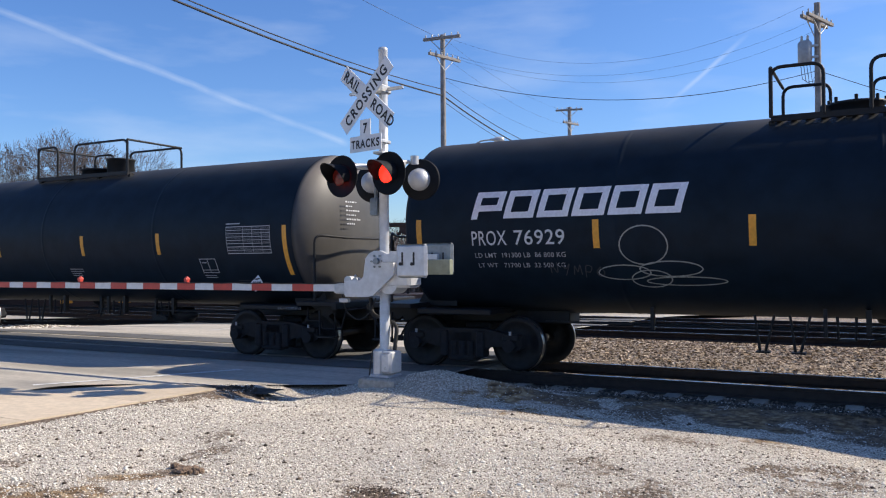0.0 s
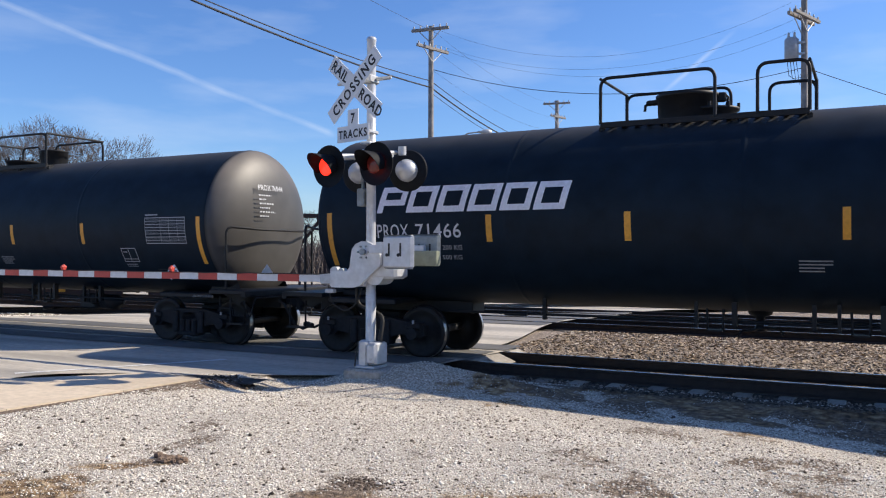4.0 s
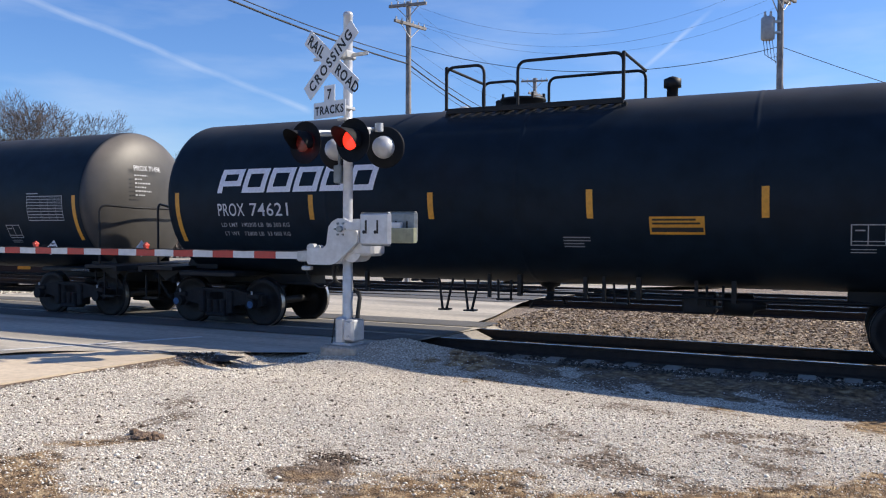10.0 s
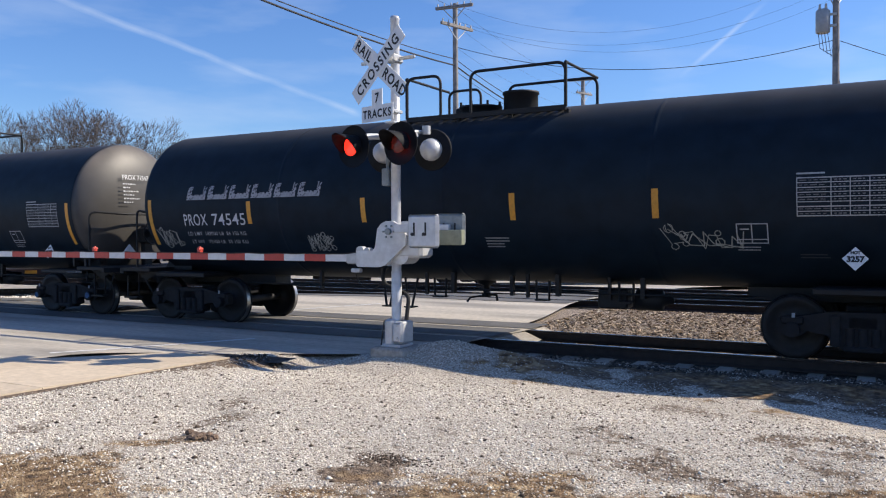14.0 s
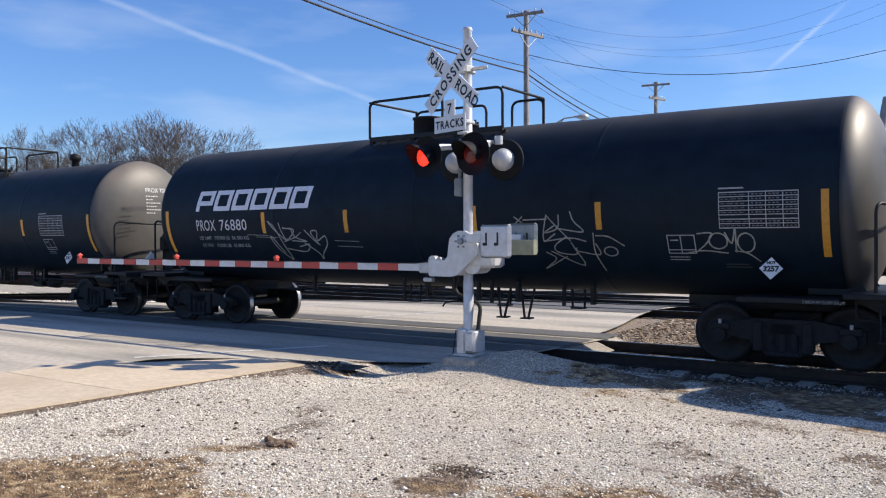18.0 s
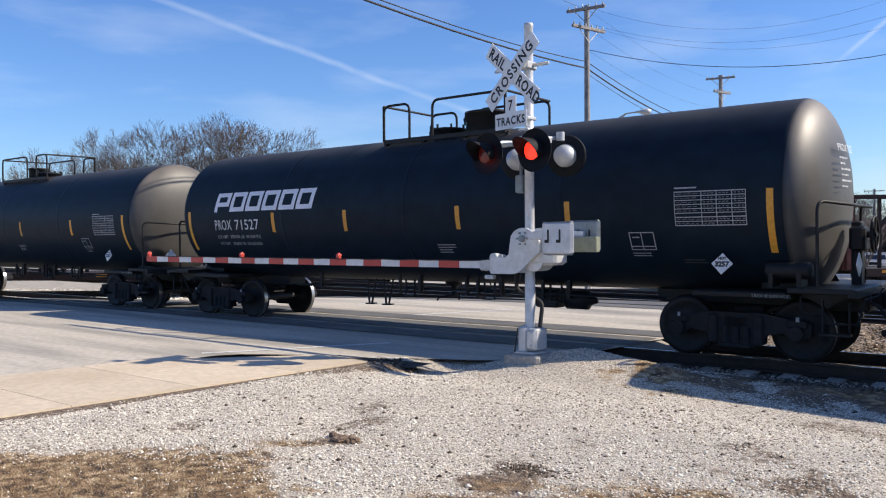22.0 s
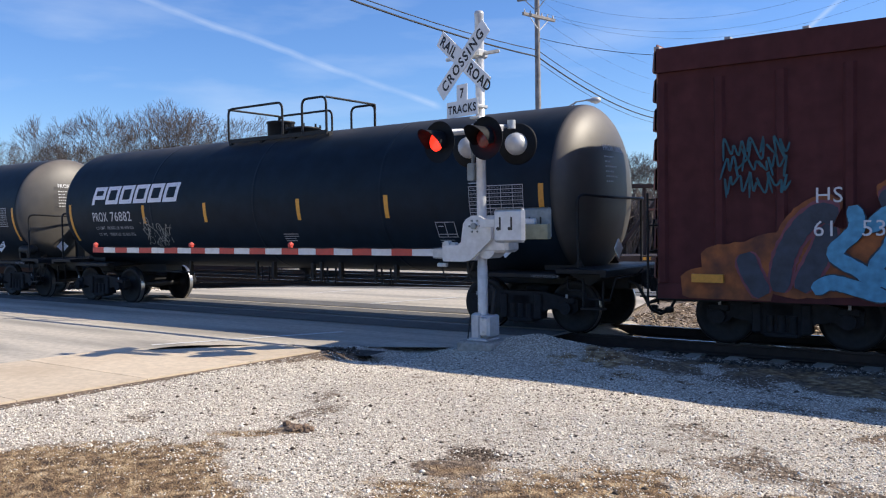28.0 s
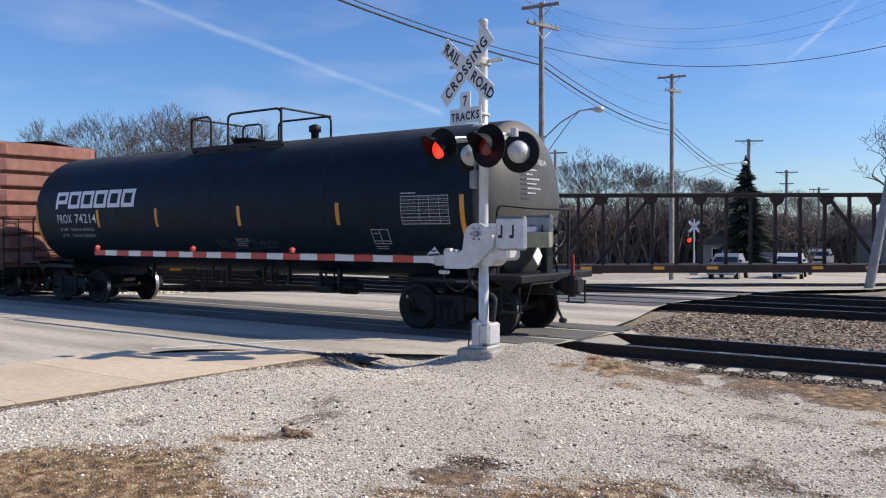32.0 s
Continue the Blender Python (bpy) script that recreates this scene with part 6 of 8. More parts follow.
        for y in (HW - 0.06, HW - 0.5):
            ladder.tube([(L2 + 0.2, y, 0.55), (L2 + 0.2, y, 2.3)], 0.02, 6)
        for k in range(5):
            ladder.tube([(L2 + 0.2, HW - 0.06, 0.6 + 0.4 * k), (L2 + 0.2, HW - 0.5, 0.6 + 0.4 * k)], 0.015, 6)
        part("ladder", ladder, M["black_steel"], car, at=t)
        part("end_sill", MB().box(7.0, L2 + 0.1, -1.4, 1.4, 0.66, 0.86, 0.01).box(7.0, L2 + 0.25, -0.3, 0.3, 0.7, 1.04, 0.02), M["black_steel"], car, at=t)
        part("coupler", cached("coupler", coupler_mesh), M["truck"], car, at=t @ pose(7.75, 0, 0))
        part("air_hose", cached("hose", hose_mesh), M["rubber"], car, at=t @ pose(7.9, 0, 0))
        for z, a, b in ((1.45, -1.25, -0.72), (1.9, -1.25, -0.72), (2.3, -1.3, 0.2), (1.28, -0.5, 1.25), (2.05, 0.3, 1.3)):
            part("grab_iron", MB().tube(bent([(L2 + 0.04, a, z), (L2 + 0.24, a, z), (L2 + 0.24, b, z), (L2 + 0.04, b, z)], 0.04, 3), 0.018, 6), M["boxcar_end"], car, at=t)
        part("brake_housing", MB().box(L2 + 0.14, L2 + 0.30, 0.35, 0.75, 1.45, 1.95, 0.03).cyl((L2 + 0.3, 0.55, 1.72), (L2 + 0.36, 0.55, 1.72), 0.06, seg=10), M["boxcar_end"], car, at=t)
        bw = MB().tube([(L2 + 0.36, 0.55 + 0.27 * math.cos(2 * math.pi * k / 16), 1.72 + 0.27 * math.sin(2 * math.pi * k / 16)) for k in range(17)], 0.018, 6)
        for k in range(5):
            bw.tube([(L2 + 0.36, 0.55, 1.72), (L2 + 0.36, 0.55 + 0.26 * math.cos(1.257 * k), 1.72 + 0.26 * math.sin(1.257 * k))], 0.013, 5)
        part("brake_wheel", bw, M["black_steel"], car, at=t)
        part("brake_platform", MB().box(L2 + 0.12, L2 + 0.35, -0.6, 0.6, 1.12, 1.15), M["boxcar"], car, at=t)
        add_truck(car, 6.2 * s)
    part("underframe", MB().box(-7, 7, -0.25, 0.25, 0.66, 0.84), M["black_steel"], car)
    part("brake_cylinder", MB().cyl((1.6, -0.75, 0.6), (2.1, -0.75, 0.6), 0.15, seg=14).box(1.45, 1.6, -0.9, -0.6, 0.5, 0.75, 0.02), M["black_steel"], car)
    part("air_reservoir", MB().lathe([(2.75, 0.02), (2.8, 0.13), (2.9, 0.19), (3.4, 0.19), (3.5, 0.13), (3.55, 0.02)], (0, -0.8, 0.62), "x", 16), M["black_steel"], car)
    part("brake_pipe", MB().tube([(-4.5, -0.7, 0.66), (0.2, -0.7, 0.64), (0.8, -0.75, 0.55), (1.5, -0.75, 0.62)], 0.022, 6).tube([(2.1, -0.75, 0.6), (2.8, -0.8, 0.58), (4.6, -0.7, 0.66)], 0.022, 6), M["black_steel"], car)
    for bx in (-3.0, -0.4, 0.5, 2.35, 4.0):
        part("hanger", MB().box(bx - 0.03, bx + 0.03, -0.85, -0.75, 0.5, 0.78), M["black_steel"], car)
    Y = -HW - 0.008

    def flat_text(body, x, z, size, mat, wide=1.0, name="lettering", spacing=1.05):
        me = text_mesh(body, size, spacing, wide=wide)
        remap(me, lambda c: Vector((x + c.x, Y - 0.004, z + c.y)))
        return part(name, me, mat, car)

    def poly(name, pts, mat, lift, label=""):
        me = MB().prism(pts, Y - lift - 0.002, Y - lift).mesh(name)
        return part(name, flip_fix(me), mat, car, label)

    def blob(cx, cz, rx, rz, seed, n=18, jag=0.12):
        rnd = random.Random(seed)
        return [(cx + rx * (1 + rnd.uniform(-jag, jag)) * math.cos(2 * math.pi * k / n), cz + rz * (1 + rnd.uniform(-jag, jag)) * math.sin(2 * math.pi * k / n)) for k in range(n)]

    def outline(pts, w, mat, lift, closed=True, name="paint_line"):
        n = len(pts)
        side = []
        for k in range(n):
            p, c, q = pts[k - 1] if closed or k else pts[0], pts[k], pts[(k + 1) % n] if closed or k < n - 1 else pts[-1]
            u, v = Vector((c[0] - p[0], c[1] - p[1])), Vector((q[0] - c[0], q[1] - c[1]))
            u = u.normalized() if u.length > 1e-6 else v.normalized()
            v = v.normalized() if v.length > 1e-6 else u
            m = u + v
            m = m.normalized() if m.length > 1e-3 else Vector((-u.y, u.x))
            w2 = w / 2 / max(0.45, m.dot(u))
            side.append((Vector((c[0] - m.y * w2, c[1] + m.x * w2)), Vector((c[0] + m.y * w2, c[1] - m.x * w2))))
        vs = [(e.x, Y - lift, e.y) for pair in side for e in pair]
        mb = MB().add(vs, [(2 * k, 2 * k + 1, 2 * ((k + 1) % n) + 1, 2 * ((k + 1) % n)) for k in range(n if closed else n - 1)])
        part(name, mb, mat, car)

    # sprayed piece on the forward half: orange cloud, slate letters, light blue shapes on top
    slate = [[(-6.58, 1.39), (-6.5, 1.13), (-6.32, 0.79)], [(-6.12, 0.85), (-6.04, 1.34), (-5.82, 1.75), (-5.57, 1.94), (-5.38, 1.87)], [(-5.45, 1.77), (-5.61, 1.34), (-5.84, 0.88)],
             [(-4.86, 2.05), (-4.6, 2.12), (-4.35, 1.83), (-4.3, 1.3), (-4.26, 0.8)], [(-4.23, 1.6), (-4.06, 2.06), (-3.94, 2.1), (-3.91, 1.87), (-4.11, 1.4)],
             [(-4.06, 1.4), (-3.82, 1.75), (-3.45, 1.98), (-3.07, 2.05)], [(-3.07, 2.03), (-3.1, 1.83), (-3.32, 1.63), (-3.43, 1.2)],
             [(-2.95, 1.87), (-2.55, 1.95), (-2.46, 1.84), (-2.86, 1.56), (-2.86, 1.18), (-2.69, 0.83)], [(-2.03, 2.11), (-2.15, 1.73), (-2.52, 1.19), (-2.65, 0.9), (-2.26, 0.84)]]
    blue = [[(-5.18, 2.03), (-5.14, 1.72), (-5.40, 1.39), (-5.07, 1.15), (-4.86, 0.95)], [(-4.99, 1.71), (-4.75, 1.93), (-4.62, 1.9), (-4.73, 1.49), (-4.91, 1.18), (-4.61, 0.96), (-4.31, 0.80)],
            [(-5.67, 0.88), (-5.45, 1.0), (-5.13, 0.93), (-4.76, 0.82)], [(-3.80, 1.61), (-3.82, 1.75), (-3.64, 1.76), (-3.60, 1.47), (-3.85, 1.28)], [(-3.32, 1.68), (-3.46, 1.42), (-3.78, 1.31), (-3.97, 1.24)],
            [(-3.94, 1.19), (-3.40, 1.22), (-3.69, 1.06), (-3.80, 0.90), (-3.32, 0.98), (-3.1, 1.10), (-2.84, 0.80)], [(-3.88, 0.84), (-3.51, 0.82)]]
    for j, line in enumerate(slate):            # orange mist round the letters
        part("graffiti_mist", brush_mesh(line, 0.50, Y - 0.060 - 0.0006 * j, 200 + j), M["rust_orange"], car, "orange sprayed mist")
    for j, (x0, x1, z0, z1) in enumerate(((-7.5, -6.2, 0.9, 0.82), (-6.3, -4.4, 1.0, 1.15), (-4.6, -2.6, 1.1, 0.95), (-2.8, -1.35, 0.95, 0.85), (-7.2, -6.0, 1.25, 1.45), (-6.6, -4.6, 1.4, 1.6), (-4.8, -3.2, 1.55, 1.5), (-3.4, -1.75, 1.45, 1.5))):
        part("graffiti_mist", brush_mesh([(x0, z0), ((x0 + x1) / 2, z0 + 0.05), (x1, z1)], 0.5, Y - 0.0665 - 0.0006 * j, 220 + j), M["rust_orange"], car, "orange sprayed mist")
    for lines, mat, rim, wide, y0 in ((slate, "spray_slate", "spray_pink", 0.27, 0.074), (blue, "spray_blue", "spray_slate", 0.20, 0.098)):
        for j, line in enumerate(lines):        # every outline first, then the paint over it
            part("graffiti_outline", brush_mesh(line, wide + (0.085 if rim == "spray_pink" else 0.035), Y - y0 - 0.0006 * j, 300 + j), M[rim], car)
        for j, line in enumerate(lines):
            part("graffiti_stroke", brush_mesh(line, wide, Y - y0 - 0.016 - 0.0006 * j, 400 + j), M[mat], car)
    rnd = random.Random(41)
    for j in range(9):                          # a dense teal scribble
        x, z = -6.86 + 0.30 * (j % 3), 2.86 - 0.25 * (j // 3)
        line = [(x + 0.29 * k / 7 + rnd.uniform(-0.07, 0.07), z + (0.09 if k % 2 else -0.09) + rnd.uniform(-0.10, 0.10)) for k in range(8)]
        part("graffiti_tag", brush_mesh(line, 0.03, Y - 0.064 - 0.0005 * j, 500 + j), M["spray_teal"], car)
    # pale outlined block letters on the rear half
    strokes = [[(1.80, 1.30), (1.78, 2.10), (2.35, 2.16), (2.60, 2.10), (2.78, 2.09), (2.94, 2.12), (3.12, 2.11), (3.22, 2.01), (3.27, 1.90), (3.19, 1.78), (3.22, 1.64), (3.32, 1.39), (3.39, 1.25), (3.54, 1.18), (3.58, 1.11)],
               [(2.96, 1.66), (2.91, 1.55), (2.85, 1.31), (2.74, 1.02), (2.78, 0.70)],
               [(3.35, 2.11), (3.40, 2.17), (3.52, 2.18), (3.84, 2.14), (3.89, 1.91), (3.97, 1.74), (4.03, 1.59), (4.06, 1.41), (4.08, 1.23), (4.07, 1.10), (3.99, 1.00), (3.93, 0.87), (3.88, 0.66)],
               [(3.46, 0.99), (3.44, 0.86), (3.42, 0.69)],
               [(3.89, 1.90), (3.85, 2.16), (4.02, 2.17), (4.20, 2.18), (4.23, 2.06), (4.27, 1.95), (4.31, 1.81), (4.41, 1.63)],
               [(4.68, 1.55), (4.68, 1.81), (4.75, 2.11), (4.90, 2.12), (5.08, 2.08), (5.25, 1.97), (5.17, 1.72), (4.96, 1.55), (4.98, 1.29), (5.09, 1.16), (5.20, 1.12), (5.20, 0.70)]]
    for p in strokes:
        outline(p, 0.028, M["graffiti_white"], 0.066, False, "graffiti_outline")
    blocks = [
              [(5.18, 2.19), (5.70, 2.20), (5.85, 2.11), (5.62, 1.73), (6.00, 1.92), (6.41, 1.88), (6.36, 1.72), (6.06, 1.51), (6.62, 1.42), (6.59, 1.20), (6.76, 0.96), (6.53, 0.74), (6.42, 1.07), (6.06, 1.13), (5.72, 1.51), (5.81, 0.80), (5.57, 0.63), (5.53, 0.99), (5.12, 0.78), (5.37, 1.76)]]
    for p in blocks:
        outline(p, 0.04, M["graffiti_white"], 0.066, name="graffiti_outline")
    fills = [[(2.45, 2.1), (2.69, 2.1), (2.66, 1.59), (2.52, 1.57)], [(2.83, 1.68), (2.94, 1.65), (2.98, 1.16), (2.82, 1.16)],
             [(2.41, 1.52), (2.54, 1.50), (2.59, 1.33), (2.51, 1.16), (2.53, 1.02), (2.45, 1.02)],
             [(2.59, 1.48), (2.73, 1.50), (2.83, 1.48), (2.68, 1.26)],
             [(2.31, 1.00), (2.81, 1.00), (2.82, 0.92), (2.31, 0.92)],
             [(2.47, 0.87), (2.74, 0.81), (2.78, 0.72), (2.66, 0.69), (2.58, 0.76)],
             [(3.35, 2.11), (3.40, 2.17), (3.52, 2.18), (3.84, 2.14), (3.89, 1.90), (3.80, 1.99), (3.65, 2.09), (3.50, 2.14)],
             blob(3.63, 1.57, 0.065, 0.18, 5, 14, 0.05),
             [(4.26, 2.17), (4.57, 2.14), (4.60, 2.03), (4.68, 1.92), (4.53, 1.89), (4.59, 1.72), (4.67, 1.63), (4.68, 1.44), (4.47, 1.72), (4.40, 1.87), (4.51, 1.91), (4.41, 2.01)],
             [(4.40, 1.59), (4.47, 1.42), (4.57, 1.11), (4.49, 1.11), (4.41, 1.37)],
             [(4.42, 1.01), (4.58, 1.02), (4.63, 0.91), (4.74, 0.65), (4.62, 0.69), (4.52, 0.80), (4.42, 0.91)],
             [(4.76, 2.10), (4.95, 2.12), (5.10, 2.08), (5.13, 2.00), (4.94, 2.07)],
              [(5.69, 2.18), (5.85, 2.11), (5.57, 1.60), (5.44, 1.60)],
              [(6.00, 1.90), (6.40, 1.87), (6.06, 1.52), (5.83, 1.57), (5.85, 1.70)],
              [(6.09, 1.48), (6.61, 1.40), (6.58, 1.20), (6.30, 1.29)],
              [(6.43, 1.15), (6.75, 0.96), (6.53, 0.75)],
              [(5.53, 0.99), (5.72, 0.99), (5.86, 0.71), (5.57, 0.64)]]
    for p in fills:
        poly("graffiti_fill", p, M["graffiti_white"], 0.064)
    flat_text("MONK!", 6.84, 1.66, 0.30, M["graffiti_white"], 0.72, "graffiti_tag").location.y = -0.062
    flat_text("604!", 7.16, 1.32, 0.20, M["graffiti_white"], 0.85, "graffiti_tag").location.y = -0.062
    rnd = random.Random(51)
    outline([(6.90 + 0.55 * k / 16, 1.52 + (0.045 if k % 2 else -0.045) * rnd.uniform(0.4, 1.0)) for k in range(17)], 0.012, M["graffiti_white"], 0.066, False, "graffiti_tag")
    flat_text("HS", -5.66, 2.08, 0.30, M["white_paint"], name="reporting_mark").location.y = -0.075
    flat_text("61", -5.67, 1.63, 0.30, M["white_paint"], name="car_number").location.y = -0.128
    flat_text("537", -5.08, 1.63, 0.30, M["white_paint"], name="car_number").location.y = -0.128
    for k, (w, sz) in enumerate((("SECURE", 0.14), ("BOTH HASP", 0.14), ("BEFORE", 0.14), ("MOVING CAR", 0.14))):
        flat_text(w, -2.51 + (0.11, 0.04, 0.12, 0.0)[k], 2.68 - 0.105 * k, sz * 0.68, M["white_paint"], 0.9).location.y = -0.004
    for x0, x1, z0, z1 in ((-2.55, -1.95, 2.33, 2.80), (-2.52, -1.98, 3.01, 3.17)):
        outline([(x0, z0), (x1, z0), (x1, z1), (x0, z1)], 0.018, M["white_paint"], 0.012)
    flat_text("SECURITY DEVICE", -2.49, 3.095, 0.062, M["white_paint"], 0.86).location.y = -0.004
    flat_text("ONLY", -2.32, 3.03, 0.062, M["white_paint"], 0.9).location.y = -0.004
    flat_text("PLATE", -4.02, 1.97, 0.06, M["white_paint"]).location.y = -0.14
    flat_text("C", -3.98, 1.87, 0.12, M["white_paint"]).location.y = -0.14
    part("locking_rod", MB().tube([(-1.88, -HW - 0.03, 2.05), (-1.88, -HW - 0.03, 3.06)], 0.014, 6), M["galv"], car, "thin pale door rod")
    flat_text("PUSH/PULL", -1.5, 1.42, 0.10, M["white_paint"]).location.y = -0.13
    flat_text("HERE", -1.38, 1.31, 0.10, M["white_paint"]).location.y = -0.13
    for sx, sz in ((-7.1, 1.02), (-0.17, 1.08), (2.06, 1.22), (3.85, 1.08), (5.65, 1.07), (7.36, 1.11)):
        part("reflective_sticker", MB().box(sx - 0.23, sx + 0.23, -HW - (0.14 if sx < 1 else 0.085), -HW - 0.07, sz - 0.06, sz + 0.06), M["yellow"], car)
    for sx in (2.13, 2.90, 4.74, 6.5):        # red and white tape
        tp = part("reflective_tape", MB().box(sx - 0.14, sx + 0.14, -HW - 0.072, -HW - 0.066, 1.02, 1.12), M["red_stripe"], car)
        for e in (-0.18, 0.14):
            part("tape_end", MB().box(sx + e, sx + e + 0.04, -HW - 0.072, -HW - 0.066, 1.02, 1.12), M["faint_paint"], tp)
    for k, (w, v) in enumerate((("EXW", "9-8 H 6-10"), ("EW", "9-7 H14-10"), ("IL", "50-6"), ("IW", "9-6"), ("IH", "11-1"), ("CU FT", ""))):
        flat_text(w, 5.19, 1.565 - 0.074 * k, 0.065, M["white_paint"], name="dimension_data").location.y = -0.07
        if v:
            flat_text(v, 5.40 if len(v) > 3 else 5.43, 1.565 - 0.074 * k, 0.065, M["white_paint"], name="dimension_data").location.y = -0.07
        else:
            outline([(5.40, 1.587 - 0.074 * k), (5.54, 1.587 - 0.074 * k)], 0.04, M["faint_paint"], 0.07, False, "data_line")
    pan = poly("stencil_panel", [(4.45, 1.15), (4.88, 1.15), (4.88, 1.45), (4.45, 1.45)], M["black_ink"], 0.067, "black inspection panel with white lines")
    outline([(4.46, 1.16), (4.87, 1.16), (4.87, 1.44), (4.46, 1.44)], 0.02, M["white_paint"], 0.071, name="panel_line")
    for x0, x1, z in ((4.49, 4.62, 1.39), (4.49, 4.60, 1.35), (4.68, 4.83, 1.39), (4.50, 4.84, 1.21)):
        outline([(x0, z), (x1, z)], 0.022, M["faint_paint"], 0.071, False, "panel_line")
    outline([(4.66, 1.22), (4.66, 1.40)], 0.014, M["white_paint"], 0.071, False, "panel_line")
    flat_text("JACK HERE", 6.15, 0.72, 0.075, M["faint_paint"], name="lettering").location.y = -0.062
    outline([(-0.2, 2.05), (0.35, 2.08)], 0.02, M["faint_paint"], 0.13, False, "notice_line")
    outline([(0.1 + 0.07 * math.cos(k * 0.6), 1.85 + 0.07 * math.sin(k * 0.6)) for k in range(10)], 0.02, M["faint_paint"], 0.13, True, "round_mark")
    return car


TRAIN.append((boxcar(251.73), 251.73))


M["weathered_grey"] = material("weathered_grey_metal", (0.24, 0.27, 0.28), 0.6, grain=0.2, scale=14, stain=0.5, stain_scale=6, stain_color=(0.14, 0.15, 0.15), bump=0.15)
M["olive_weight"] = material("faded_olive_metal", (0.27, 0.29, 0.215), 0.7, grain=0.2, scale=14, stain=0.5, stain_scale=7, stain_color=(0.16, 0.17, 0.12), bump=0.15)
MX, MY, MZ = -6.565, 10.38, 0.012         # foot of the crossing signal


def crossing_signal():
    sig = thing("crossing_signal", "silver railway crossing signal with lowered striped gate arm", "crossing signal", pose(MX, MY, MZ) @ Matrix.Scale(1.0225, 4))
    part("foundation", MB().box(-0.30, 0.30, -0.28, 0.30, -0.35, 0.02, 0.03), M["concrete_base"], sig, "rough concrete footing")
    part("base_casting", MB().box(-0.13, 0.03, -0.15, 0.15, 0.02, 0.42, 0.03).box(-0.17, 0.17, -0.18, 0.18, 0.02, 0.06, 0.01), M["silver"], sig)
    jb = part("junction_box", MB().box(0.035, 0.20, -0.16, 0.14, 0.08, 0.39, 0.02).box(0.05, 0.185, -0.19, -0.155, 0.10, 0.37, 0.015), M["silver"], sig)
    for z in (0.16, 0.34):
        part("bolt", MB().cyl((0.12, -0.20, z), (0.12, -0.185, z), 0.02, seg=6), M["galv"], jb)
    mast = MB().lathe([(0.05, 0.075), (1.1, 0.075), (1.11, 0.07), (2.72, 0.07), (2.73, 0.078), (2.86, 0.078), (2.87, 0.066), (4.72, 0.066), (4.74, 0.075), (4.78, 0.06), (4.79, 0.01)], (0, 0, 0), "z", 20)
    part("mast", mast, M["silver"], sig, "round aluminium-painted mast")
    # crossbuck
    face = pose(-0.17, -0.18, 4.06, 0, 0, -15.7)
    for turn, word, back in ((39, ("RAIL", "ROAD"), 0.0), (-39, ("CROSSING",), 0.012)):
        m = face @ pose(0, -back, 0, 0, turn, 0)
        bl = part("crossbuck_blade", MB().box(-0.66, 0.66, -0.006, 0.004, -0.12, 0.12), M["sign_white"], sig, "white crossbuck blade with black letters", m)
        if len(word) == 2:
            for w, x in zip(word, (-0.61, 0.16)):
                me = remap(text_mesh(w, 0.21, 1.12, wide=0.9, bold=0.006), lambda c, x=x: Vector((x + c.x, -0.009, c.y - 0.072)))
                part("sign_lettering", me, M["black_ink"], bl)
        else:
            me = remap(text_mesh(word[0], 0.21, 1.28, align="CENTER", wide=0.92, bold=0.006), lambda c: Vector((c.x, -0.009, c.y - 0.072)))
            part("sign_lettering", me, M["black_ink"], bl)
    tr = face @ pose(-0.03, 0, 0)
    plate = MB().prism([(-0.343, -0.79), (0.343, -0.79), (0.343, -0.56), (0.1145, -0.56), (0.1145, -0.33), (-0.1145, -0.33), (-0.1145, -0.56), (-0.343, -0.56)], -0.006, 0.004)
    tp = part("tracks_sign", flip_fix(plate.mesh("tracks_sign")), M["sign_white"], sig, "white plate counting the tracks", tr)
    for w, sz, z, sp in (("7", 0.2, -0.525, 1.0), ("TRACKS", 0.165, -0.735, 1.18)):
        me = remap(text_mesh(w, sz, sp, align="CENTER", wide=0.9, bold=0.005), lambda c, z=z: Vector((c.x, -0.010, c.y + z)))
        part("sign_lettering", me, M["black_ink"], tp)
    part("sign_bracket", MB().box(-0.62, 0.35, -0.02, 0.02, 4.14, 4.19, 0.01).box(-0.09, 0.09, -0.16, 0.09, 4.1, 4.22, 0.02), M["galv"], sig, at=pose(0, 0, 0.0, 0, 0, -4))
    part("sign_bracket", MB().box(-0.08, 0.08, -0.17, 0.08, 3.38, 3.43, 0.01).box(-0.08, 0.08, -0.17, 0.08, 3.22, 3.26, 0.01), M["galv"], sig)
    # back of the far crossbuck, edge on, on the other side of the mast
    part("lamp_arm", MB().tube([(-0.52, 0, 3.06), (0.36, 0, 3.06)], 0.035, 8).box(-0.13, 0.1, -0.11, 0.11, 2.96, 3.16, 0.02), M["galv"], sig)
    part("arm_bracket", MB().box(-0.20, -0.08, -0.08, 0.08, 2.34, 2.60, 0.015).cyl((-0.14, 0, 2.6), (-0.14, 0, 2.9), 0.025, seg=8), M["weathered_grey"], sig, "small grey terminal box")
    disc = MB().lathe([(0.0, 0.02), (-0.004, 0.29), (-0.02, 0.305), (-0.012, 0.305), (0.012, 0.29), (0.012, 0.02)], (0, 0, 0), "y", 40)
    disc = flip_fix(disc.mesh("background_disc"))
    vis = MB()
    seg = 22
    ring_in, ring_out = [], []
    for k in range(seg + 1):
        a = math.radians(-30 + 240 * k / seg)
        top = max(0.2, math.sin(a) * 0.45 + 0.50)
        ring_in.append((0.158 * math.cos(a), -0.01, 0.155 * math.sin(a)))
